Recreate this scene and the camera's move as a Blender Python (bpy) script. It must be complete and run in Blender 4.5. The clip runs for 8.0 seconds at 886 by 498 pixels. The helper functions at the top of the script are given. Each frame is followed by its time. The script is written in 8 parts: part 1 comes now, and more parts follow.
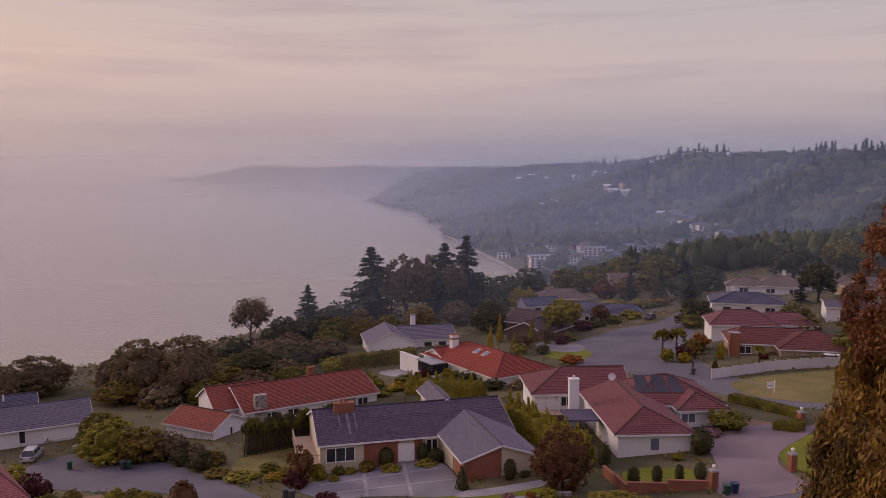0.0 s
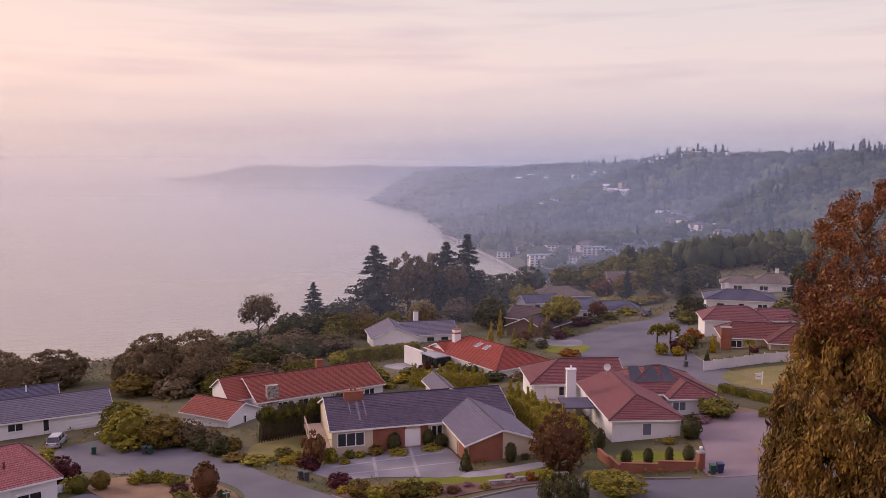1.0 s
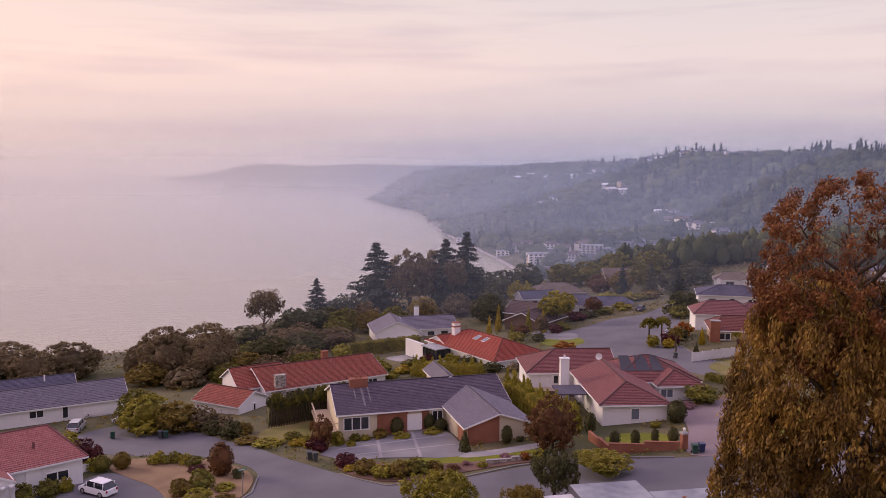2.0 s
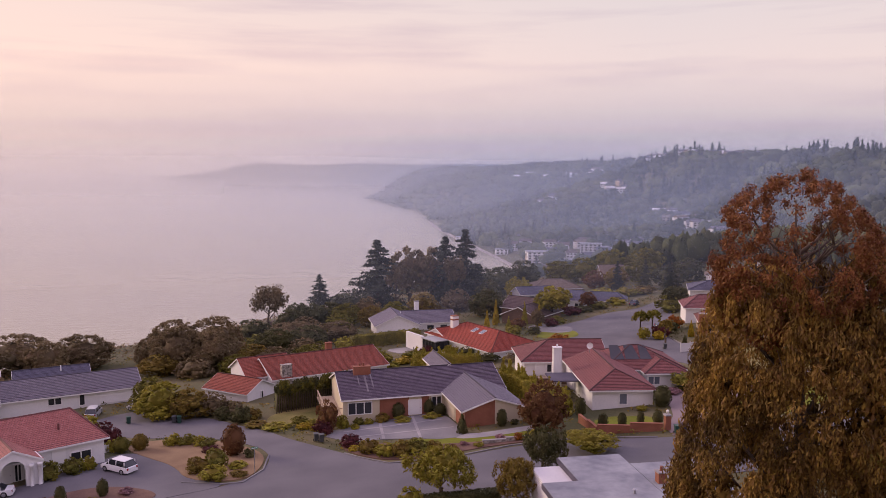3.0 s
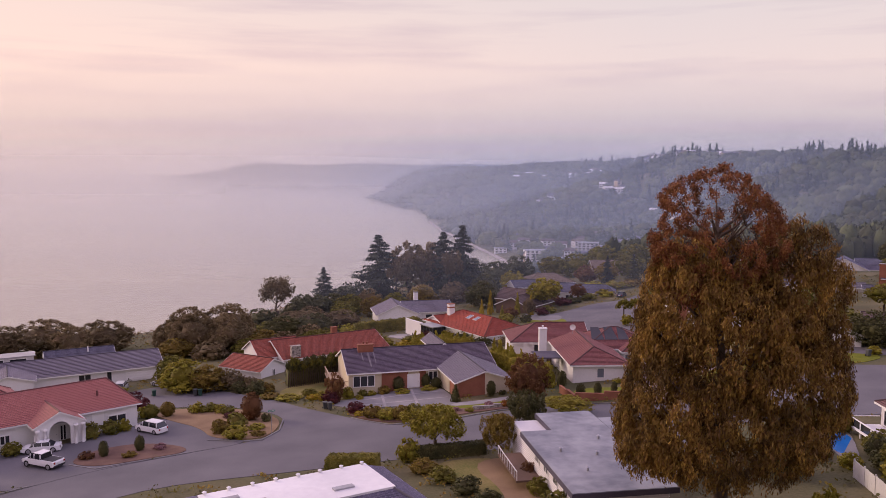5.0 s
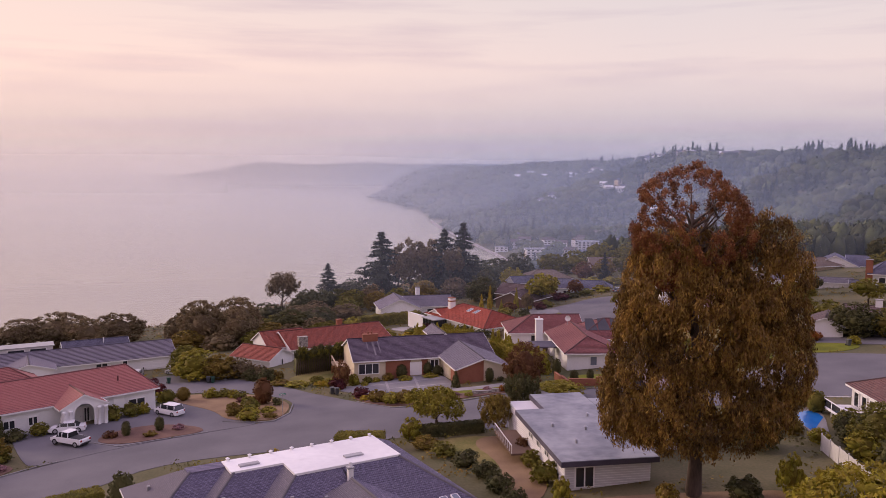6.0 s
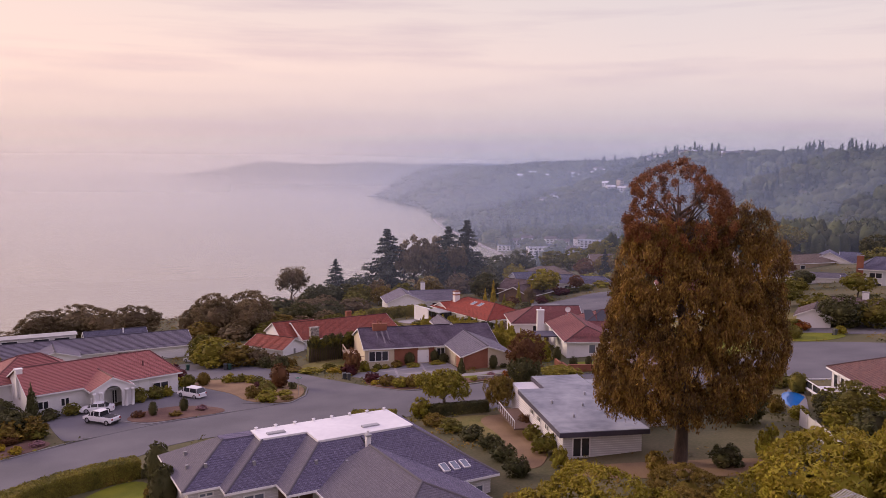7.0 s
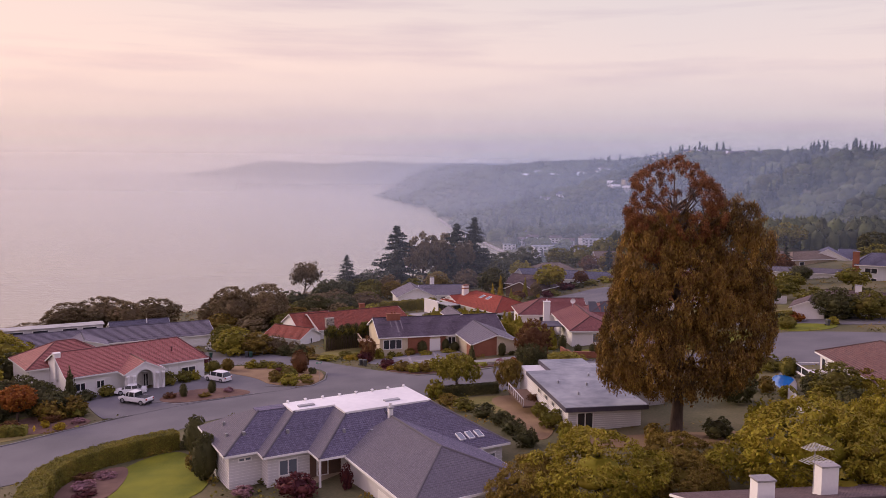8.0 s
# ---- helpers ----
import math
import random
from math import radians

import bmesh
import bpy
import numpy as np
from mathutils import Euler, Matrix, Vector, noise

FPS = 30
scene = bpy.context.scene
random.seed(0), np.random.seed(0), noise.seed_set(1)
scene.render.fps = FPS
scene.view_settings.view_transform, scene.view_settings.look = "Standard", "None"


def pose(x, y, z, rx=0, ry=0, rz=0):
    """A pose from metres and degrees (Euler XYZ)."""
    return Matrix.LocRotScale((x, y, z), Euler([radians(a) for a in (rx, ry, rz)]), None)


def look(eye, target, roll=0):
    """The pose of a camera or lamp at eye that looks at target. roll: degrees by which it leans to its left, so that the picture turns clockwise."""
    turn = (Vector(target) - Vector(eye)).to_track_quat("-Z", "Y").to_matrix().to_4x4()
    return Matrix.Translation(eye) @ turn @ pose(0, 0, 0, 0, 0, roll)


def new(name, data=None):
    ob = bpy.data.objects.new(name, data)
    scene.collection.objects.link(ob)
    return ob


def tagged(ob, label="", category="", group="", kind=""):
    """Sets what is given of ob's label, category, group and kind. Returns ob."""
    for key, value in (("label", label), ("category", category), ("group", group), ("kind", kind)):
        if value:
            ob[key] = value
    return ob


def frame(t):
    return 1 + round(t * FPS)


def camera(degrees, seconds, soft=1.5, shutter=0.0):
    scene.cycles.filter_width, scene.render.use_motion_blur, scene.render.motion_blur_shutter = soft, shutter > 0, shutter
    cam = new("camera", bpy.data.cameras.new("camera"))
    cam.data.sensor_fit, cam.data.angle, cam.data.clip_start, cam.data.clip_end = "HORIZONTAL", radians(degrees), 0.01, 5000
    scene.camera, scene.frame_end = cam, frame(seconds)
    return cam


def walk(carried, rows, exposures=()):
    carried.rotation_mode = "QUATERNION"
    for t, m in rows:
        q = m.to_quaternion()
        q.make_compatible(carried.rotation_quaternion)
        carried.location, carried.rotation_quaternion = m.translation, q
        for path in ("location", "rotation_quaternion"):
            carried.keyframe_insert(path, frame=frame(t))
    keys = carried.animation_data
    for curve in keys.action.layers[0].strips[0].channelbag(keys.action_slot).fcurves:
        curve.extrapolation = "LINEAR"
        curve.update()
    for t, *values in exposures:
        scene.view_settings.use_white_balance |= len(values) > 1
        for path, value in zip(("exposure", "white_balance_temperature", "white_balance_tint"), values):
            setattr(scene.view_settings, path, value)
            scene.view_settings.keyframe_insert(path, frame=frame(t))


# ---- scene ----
# ---- camera ----
cam = camera(57.4, 8.0, soft=0.68)
METRES, EYE, TILT, LEAN, TURN = 54.0, 36.0, -5.2, 0.0, 0.0
ROWS = [
    (0.0, 0.0, 0.0, 0.0, 0.0, 0.0, -0.0),
    (0.5, -0.0079, -0.0551, -0.0035, -0.02, 0.01, -0.02),
    (1.0, -0.0122, -0.1117, -0.0072, -0.03, -0.02, -0.04),
    (1.5, -0.0145, -0.1696, -0.0114, -0.05, -0.06, -0.06),
    (3.0, -0.012, -0.3492, -0.0292, -0.09, -0.17, -0.04),
    (3.5, -0.0103, -0.4095, -0.038, -0.1, -0.18, -0.08),
    (4.0, -0.0067, -0.4696, -0.0463, -0.1, -0.18, -0.11),
    (4.5, -0.0013, -0.5291, -0.0543, -0.1, -0.14, -0.15),
    (6.0, 0.0012, -0.7169, -0.0781, 0.02, -0.19, -0.22),
    (6.5, -0.0039, -0.783, -0.0876, 0.09, -0.2, -0.28),
    (7.0, -0.0113, -0.8503, -0.0983, 0.19, -0.21, -0.32),
    (7.5, -0.0209, -0.9189, -0.1093, 0.34, -0.22, -0.39),
    (8.0, -0.033, -0.9889, -0.1189, 0.53, -0.24, -0.45),
]
EXPOSURES = [(0.0, -0.60, 6600, 16.2), (0.3, -0.41, 6600, 16.2), (0.6, -0.12, 6600, 16.2), (0.9, 0.0, 6600, 16.2), (1.1, 0.02, 6600, 16.2), (8.0, 0.02, 6600, 16.2)]
walk(cam, [(t, pose(0, 0, EYE, TILT, LEAN, TURN) @ pose(METRES * x, METRES * y, METRES * z, 90 + pitch, roll, yaw)) for t, x, y, z, yaw, pitch, roll in ROWS], EXPOSURES)

# ---- world and sun: a hazy overcast dusk, warm towards the water ----
SEA = -55.0
SUN_AZ, SUN_EL = radians(-62), radians(17)      # from straight ahead towards the water; height
world = bpy.data.worlds.new("dusk_sky")
scene.world = world
world.use_nodes = True
wn, wl = world.node_tree.nodes, world.node_tree.links
wn.clear()


def wnode(kind, **values):
    n = wn.new(kind)
    for k, v in values.items():
        n.inputs[k].default_value = v
    return n


coords = wn.new("ShaderNodeTexCoord")
axes = wn.new("ShaderNodeSeparateXYZ")
wl.new(coords.outputs["Generated"], axes.inputs[0])
high = wn.new("ShaderNodeValToRGB")             # colour of the cloud deck by height
wl.new(axes.outputs["Z"], high.inputs[0])
stops = [(0.0, (0.665, 0.578, 0.570)), (0.035, (0.725, 0.628, 0.618)), (0.075, (0.82, 0.695, 0.688)), (0.125, (0.93, 0.785, 0.75)), (0.21, (0.84, 0.765, 0.76)), (0.5, (1.0, 0.88, 1.14)), (1.0, (1.0, 0.90, 1.36))]
while len(high.color_ramp.elements) < len(stops):
    high.color_ramp.elements.new(0.5)
for el, (at, c) in zip(high.color_ramp.elements, stops):
    el.position, el.color = at, (*c, 1)
side = wn.new("ShaderNodeMapRange")             # warmer and brighter towards the sunset
side.inputs["From Min"].default_value, side.inputs["From Max"].default_value = 0.25, -0.55
side.inputs["To Min"].default_value, side.inputs["To Max"].default_value = 0.0, 1.0
wl.new(axes.outputs["X"], side.inputs["Value"])
warm = wn.new("ShaderNodeMix")
warm.data_type, warm.blend_type = "RGBA", "MULTIPLY"
warm.inputs[7].default_value = (1.22, 1.06, 0.94, 1)
wl.new(side.outputs[0], warm.inputs[0])
wl.new(high.outputs[0], warm.inputs[6])
stretch = wn.new("ShaderNodeMapping")
stretch.inputs["Scale"].default_value = (2.2, 2.2, 26.0)
stretch.inputs["Rotation"].default_value = (0.0, radians(2), 0.0)
wl.new(coords.outputs["Generated"], stretch.inputs[0])
cloud = wnode("ShaderNodeTexNoise", Scale=1.6, Detail=5.0, Roughness=0.55)
wl.new(stretch.outputs[0], cloud.inputs["Vector"])
streak = wn.new("ShaderNodeMapRange")
streak.inputs["From Min"].default_value, streak.inputs["From Max"].default_value = 0.48, 0.72
streak.inputs["To Min"].default_value, streak.inputs["To Max"].default_value = 0.0, 0.8
wl.new(cloud.outputs[0], streak.inputs["Value"])
veil = wn.new("ShaderNodeMix")
veil.data_type, veil.blend_type = "RGBA", "MULTIPLY"
veil.inputs[7].default_value = (0.82, 0.80, 0.88, 1)
wl.new(streak.outputs[0], veil.inputs[0])
wl.new(warm.outputs[2], veil.inputs[6])
back = wn.new("ShaderNodeMapRange")             # dimmer away from the sunset
back.inputs["From Min"].default_value, back.inputs["From Max"].default_value = 0.1, -0.7
back.inputs["To Min"].default_value, back.inputs["To Max"].default_value = 0.0, 1.0
wl.new(axes.outputs["Y"], back.inputs["Value"])
dim = wn.new("ShaderNodeMix")
dim.data_type, dim.blend_type = "RGBA", "MULTIPLY"
dim.inputs[7].default_value = (0.94, 0.90, 0.90, 1)
wl.new(back.outputs[0], dim.inputs[0])
wl.new(veil.outputs[2], dim.inputs[6])
deck = wnode("ShaderNodeBackground", Strength=1.0)
wl.new(dim.outputs[2], deck.inputs[0])
sky = wn.new("ShaderNodeTexSky")
sky.sky_type, sky.sun_disc, sky.sun_elevation, sky.sun_rotation = "NISHITA", False, SUN_EL, SUN_AZ
clear = wnode("ShaderNodeBackground", Strength=0.05)
wl.new(sky.outputs[0], clear.inputs[0])
both = wn.new("ShaderNodeMixShader")
both.inputs[0].default_value = 0.88
wl.new(clear.outputs[0], both.inputs[1])
wl.new(deck.outputs[0], both.inputs[2])
wl.new(both.outputs[0], wn.new("ShaderNodeOutputWorld").inputs[0])

sun = new("sun", bpy.data.lights.new("sun", "SUN"))
sun.data.energy, sun.data.angle, sun.data.color = 2.1, radians(16), (1.0, 0.79, 0.60)
sun.matrix_world = look((0, 0, 400), Vector((0, 0, 400)) - Vector((math.sin(SUN_AZ) * math.cos(SUN_EL), math.cos(SUN_AZ) * math.cos(SUN_EL), math.sin(SUN_EL))))


# ---- materials ----
def material(name, a, b, rough=0.85, scale=1.0, fine=14.0, bump=0.3, metal=0.0, spec=0.3, rand=0.0, island=0.0, translucent=0.0, stretch3=(1, 1, 1)):
    """Two colours mixed by coarse and fine noise in metres, with relief; rand and island vary the brightness by object and by piece."""
    m = bpy.data.materials.new(name)
    m.use_nodes = True
    n, l = m.node_tree.nodes, m.node_tree.links
    p = n["Principled BSDF"]
    p.inputs["Roughness"].default_value, p.inputs["Metallic"].default_value = rough, metal
    p.inputs["Specular IOR Level"].default_value = spec
    tc, mp = n.new("ShaderNodeTexCoord"), n.new("ShaderNodeMapping")
    mp.inputs["Scale"].default_value = stretch3
    l.new(tc.outputs["Object"], mp.inputs[0])
    n1, n2 = n.new("ShaderNodeTexNoise"), n.new("ShaderNodeTexNoise")
    n1.inputs["Scale"].default_value, n1.inputs["Detail"].default_value = scale * 0.35, 4
    n2.inputs["Scale"].default_value, n2.inputs["Detail"].default_value = fine * 0.35, 3
    l.new(mp.outputs[0], n1.inputs["Vector"])
    l.new(mp.outputs[0], n2.inputs["Vector"])
    ad = n.new("ShaderNodeMath")
    ad.operation = "MULTIPLY_ADD"
    ad.inputs[1].default_value = 0.45
    l.new(n2.outputs[0], ad.inputs[0])
    l.new(n1.outputs[0], ad.inputs[2])
    rg = n.new("ShaderNodeMapRange")
    rg.inputs["From Min"].default_value, rg.inputs["From Max"].default_value = 0.52, 0.92
    l.new(ad.outputs[0], rg.inputs["Value"])
    mx = n.new("ShaderNodeMix")
    mx.data_type = "RGBA"
    mx.inputs[6].default_value, mx.inputs[7].default_value = (*a, 1), (*b, 1)
    l.new(rg.outputs[0], mx.inputs[0])
    colour = mx.outputs[2]
    for amount, kind, out in ((rand, "ShaderNodeObjectInfo", "Random"), (island, "ShaderNodeNewGeometry", "Random Per Island")):
        if amount:
            src, hs, mr = n.new(kind), n.new("ShaderNodeHueSaturation"), n.new("ShaderNodeMapRange")
            mr.inputs["To Min"].default_value, mr.inputs["To Max"].default_value = 1 - amount, 1 + amount
            l.new(src.outputs[out], mr.inputs["Value"])
            l.new(mr.outputs[0], hs.inputs["Value"])
            l.new(colour, hs.inputs["Color"])
            if kind == "ShaderNodeNewGeometry":
                mh = n.new("ShaderNodeMapRange")
                mh.inputs["To Min"].default_value, mh.inputs["To Max"].default_value = 0.485, 0.515
                l.new(src.outputs[out], mh.inputs["Value"])
                l.new(mh.outputs[0], hs.inputs["Hue"])
            colour = hs.outputs[0]
    l.new(colour, p.inputs["Base Color"])
    if bump:
        bp = n.new("ShaderNodeBump")
        bp.inputs["Strength"].default_value, bp.inputs["Distance"].default_value = bump, 0.05
        l.new(n2.outputs[0], bp.inputs["Height"])
        l.new(bp.outputs[0], p.inputs["Normal"])
    if translucent:
        tr, ms = n.new("ShaderNodeBsdfTranslucent"), n.new("ShaderNodeMixShader")
        l.new(colour, tr.inputs[0])
        ms.inputs[0].default_value = translucent
        l.new(p.outputs[0], ms.inputs[1])
        l.new(tr.outputs[0], ms.inputs[2])
        l.new(ms.outputs[0], n["Material Output"].inputs[0])
    return m


def tile_material(name, a, b, gap, width=0.30, course=0.36, rough=0.8, stain=0.25, stain_colour=(0.16, 0.13, 0.13)):
    """Roof tiles laid in courses along the roof's own plan (u along the eaves, v up the slope, in metres)."""
    m = bpy.data.materials.new(name)
    m.use_nodes = True
    n, l = m.node_tree.nodes, m.node_tree.links
    p = n["Principled BSDF"]
    p.inputs["Roughness"].default_value = rough
    p.inputs["Specular IOR Level"].default_value = 0.3
    uv, br = n.new("ShaderNodeUVMap"), n.new("ShaderNodeTexBrick")
    br.inputs["Scale"].default_value = 1.0
    br.inputs["Brick Width"].default_value, br.inputs["Row Height"].default_value = width, course
    br.inputs["Mortar Size"].default_value, br.inputs["Mortar Smooth"].default_value = 0.022, 0.4
    br.inputs["Color1"].default_value, br.inputs["Color2"].default_value, br.inputs["Mortar"].default_value = (*a, 1), (*b, 1), (*gap, 1)
    l.new(uv.outputs[0], br.inputs["Vector"])
    tc, ns = n.new("ShaderNodeTexCoord"), n.new("ShaderNodeTexNoise")
    ns.inputs["Scale"].default_value, ns.inputs["Detail"].default_value, ns.inputs["Roughness"].default_value = 0.45, 6, 0.65
    l.new(tc.outputs["Object"], ns.inputs["Vector"])
    rg = n.new("ShaderNodeMapRange")
    rg.inputs["From Min"].default_value, rg.inputs["From Max"].default_value, rg.inputs["To Max"].default_value = 0.45, 0.75, stain * 2
    l.new(ns.outputs[0], rg.inputs["Value"])
    mx = n.new("ShaderNodeMix")
    mx.data_type = "RGBA"
    mx.inputs[7].default_value = (*stain_colour, 1)
    l.new(rg.outputs[0], mx.inputs[0])
    l.new(br.outputs[0], mx.inputs[6])
    hs, oi, mr = n.new("ShaderNodeHueSaturation"), n.new("ShaderNodeNewGeometry"), n.new("ShaderNodeMapRange")
    mr.inputs["To Min"].default_value, mr.inputs["To Max"].default_value = 0.88, 1.12
    l.new(oi.outputs["Random Per Island"], mr.inputs["Value"])
    l.new(mr.outputs[0], hs.inputs["Value"])
    l.new(mx.outputs[2], hs.inputs["Color"])
    l.new(hs.outputs[0], p.inputs["Base Color"])
    bp = n.new("ShaderNodeBump")
    bp.inputs["Strength"].default_value, bp.inputs["Distance"].default_value, bp.invert = 0.6, 0.03, True
    l.new(br.outputs["Fac"], bp.inputs["Height"])
    l.new(bp.outputs[0], p.inputs["Normal"])
    return m


M = {}
M["grass_dry"] = material("dry_grass", (0.085, 0.100, 0.018), (0.25, 0.190, 0.075), 0.95, 0.4, 12, 0.5)
M["grass"] = material("lawn_grass", (0.092, 0.112, 0.006), (0.175, 0.180, 0.011), 0.95, 0.8, 40, 0.5)
M["ground"] = material("garden_ground", (0.060, 0.064, 0.026), (0.140, 0.118, 0.062), 0.95, 0.25, 9, 0.5)
M["mulch"] = material("red_bark_mulch", (0.10, 0.055, 0.045), (0.17, 0.10, 0.075), 0.95, 1.2, 40, 0.5)
M["dirt"] = material("bare_dry_soil", (0.17, 0.105, 0.06), (0.26, 0.175, 0.10), 0.95, 0.7, 30, 0.4)
M["asphalt"] = material("grey_asphalt", (0.096, 0.092, 0.105), (0.143, 0.136, 0.150), 0.85, 0.35, 26, 0.2)
M["drive"] = material("grey_driveway_concrete", (0.15, 0.145, 0.155), (0.23, 0.22, 0.225), 0.85, 0.6, 22, 0.2)
M["concrete"] = material("pale_concrete", (0.22, 0.21, 0.215), (0.34, 0.32, 0.32), 0.85, 0.6, 22, 0.2)
M["paver"] = material("reddish_brick_paving", (0.165, 0.125, 0.13), (0.225, 0.175, 0.18), 0.85, 0.5, 30, 0.3)
M["white"] = material("white_painted_stucco", (0.66, 0.65, 0.66), (0.76, 0.75, 0.75), 0.75, 0.5, 12, 0.12)
M["trim"] = material("white_painted_wood", (0.72, 0.71, 0.71), (0.80, 0.79, 0.79), 0.6, 0.8, 20, 0.1)
M["cream"] = material("cream_painted_siding", (0.52, 0.45, 0.33), (0.60, 0.53, 0.40), 0.75, 0.5, 18, 0.15)
M["siding"] = material("pale_grey_siding", (0.52, 0.51, 0.53), (0.62, 0.60, 0.61), 0.75, 0.5, 18, 0.15)
M["bluegrey"] = material("pale_blue_grey_siding", (0.48, 0.50, 0.53), (0.56, 0.58, 0.60), 0.75, 0.5, 18, 0.15)
M["brown"] = material("brown_wood_siding", (0.10, 0.065, 0.05), (0.16, 0.10, 0.075), 0.8, 0.6, 18, 0.2)
M["tan"] = material("tan_stucco", (0.36, 0.28, 0.20), (0.44, 0.35, 0.26), 0.8, 0.5, 14, 0.15)
M["brick"] = material("orange_red_brick", (0.21, 0.080, 0.050), (0.30, 0.125, 0.080), 0.9, 1.5, 40, 0.4)
M["stone"] = material("mixed_field_stone", (0.12, 0.10, 0.09), (0.46, 0.42, 0.38), 0.9, 7, 14, 0.6)
M["glass"] = material("dark_window_glass", (0.018, 0.020, 0.025), (0.04, 0.043, 0.05), 0.06, 0.3, 2, 0.0, spec=0.6)
# glass with the reflected sky's paleness put into its base colour
M["pale_glass"] = material("sky_tinted_glass", (0.12, 0.14, 0.18), (0.18, 0.20, 0.24), 0.08, 0.3, 2, 0.0, spec=0.7)
M["metal"] = material("dull_grey_metal", (0.30, 0.30, 0.32), (0.42, 0.42, 0.44), 0.45, 1, 20, 0.1, metal=0.7)
M["dark"] = material("dark_painted_metal", (0.03, 0.03, 0.035), (0.06, 0.06, 0.065), 0.6, 1, 20, 0.1)
M["flatroof"] = material("weathered_white_membrane", (0.16, 0.17, 0.205), (0.31, 0.32, 0.35), 0.8, 0.7, 3, 0.2)
M["streak"] = material("pale_lichen", (0.13, 0.11, 0.13), (0.24, 0.22, 0.23), 0.9, 2.0, 14, 0.2)
M["whiteroof"] = material("clean_white_membrane", (0.66, 0.65, 0.66), (0.78, 0.77, 0.77), 0.7, 0.4, 5, 0.1)
M["bark"] = material("brown_bark", (0.06, 0.045, 0.035), (0.13, 0.095, 0.075), 0.95, 3, 18, 0.6, stretch3=(1, 1, 0.3))
M["carwhite"] = material("white_car_paint", (0.70, 0.70, 0.72), (0.76, 0.76, 0.78), 0.25, 0.5, 4, 0.0, spec=0.6)
M["carsilver"] = material("silver_car_paint", (0.40, 0.41, 0.44), (0.48, 0.49, 0.52), 0.3, 0.5, 4, 0.0, metal=0.3, spec=0.6)
M["carblue"] = material("dark_blue_car_paint", (0.04, 0.05, 0.08), (0.06, 0.07, 0.10), 0.25, 0.5, 4, 0.0, spec=0.6)
M["rubber"] = material("black_rubber", (0.015, 0.015, 0.016), (0.03, 0.03, 0.032), 0.85, 2, 20, 0.1)
M["tail"] = material("red_tail_lamp", (0.25, 0.012, 0.012), (0.32, 0.02, 0.02), 0.2, 1, 8, 0.0)
M["bin"] = material("dark_grey_plastic", (0.05, 0.055, 0.06), (0.09, 0.095, 0.10), 0.55, 1, 12, 0.05)
M["binblue"] = material("navy_blue_plastic", (0.02, 0.03, 0.08), (0.03, 0.045, 0.11), 0.5, 1, 12, 0.05)
M["bingreen"] = material("dark_green_plastic", (0.02, 0.055, 0.045), (0.03, 0.08, 0.06), 0.5, 1, 12, 0.05)
M["pool"] = material("bright_blue_pool_water", (0.008, 0.12, 0.42), (0.015, 0.16, 0.50), 0.08, 0.8, 4, 0.1, spec=0.6)
M["signgreen"] = material("green_street_sign", (0.03, 0.20, 0.13), (0.04, 0.24, 0.16), 0.5, 1, 8, 0.0)
M["lamp"] = material("frosted_lamp_glass", (0.75, 0.73, 0.68), (0.82, 0.80, 0.76), 0.4, 1, 8, 0.0)
M["fence"] = material("weathered_white_fence", (0.50, 0.49, 0.50), (0.62, 0.61, 0.61), 0.8, 0.8, 16, 0.2)
M["darkpanel"] = material("black_solar_mat", (0.03, 0.03, 0.04), (0.055, 0.05, 0.06), 0.6, 0.7, 10, 0.2)
M["slate"] = material("dark_blue_slate_roof", (0.055, 0.05, 0.075), (0.09, 0.08, 0.11), 0.8, 0.8, 20, 0.3)

M["t_gray"] = tile_material("grey_purple_roof_tile", (0.074, 0.055, 0.084), (0.124, 0.095, 0.130), (0.026, 0.020, 0.030), 0.32, 0.34, 0.75, 0.12, (0.20, 0.18, 0.19))
M["t_gray2"] = tile_material("grey_blue_roof_tile", (0.140, 0.126, 0.158), (0.205, 0.185, 0.225), (0.055, 0.048, 0.064), 0.32, 0.34, 0.75, 0.12, (0.19, 0.17, 0.20))
M["t_brown"] = tile_material("red_brown_clay_tile", (0.23, 0.055, 0.036), (0.31, 0.085, 0.055), (0.08, 0.028, 0.024), 0.30, 0.36, 0.75, 0.10, (0.14, 0.07, 0.06))
M["t_red"] = tile_material("orange_red_clay_tile", (0.27, 0.045, 0.028), (0.34, 0.075, 0.045), (0.10, 0.026, 0.02), 0.30, 0.36, 0.75, 0.08, (0.22, 0.07, 0.05))
M["t_rose"] = tile_material("rose_brown_clay_tile", (0.17, 0.055, 0.055), (0.245, 0.088, 0.082), (0.07, 0.033, 0.035), 0.30, 0.36, 0.75, 0.10, (0.16, 0.09, 0.085))
M["t_pink"] = tile_material("salmon_red_clay_tile", (0.285, 0.098, 0.088), (0.36, 0.140, 0.126), (0.12, 0.046, 0.046), 0.30, 0.36, 0.7, 0.06, (0.28, 0.10, 0.08))
# near house's shingle in shaded and lit tones; the second also roofs another house
M["t_shingle"] = tile_material("grey_violet_shaded_shingle", (0.095, 0.084, 0.135), (0.180, 0.160, 0.235), (0.066, 0.060, 0.090), 0.22, 0.14, 0.85, 0.12, (0.17, 0.15, 0.18))
M["t_shingle2"] = tile_material("pale_grey_lit_shingle", (0.128, 0.115, 0.145), (0.175, 0.160, 0.192), (0.11, 0.10, 0.115), 0.22, 0.14, 0.85, 0.10, (0.19, 0.17, 0.18))
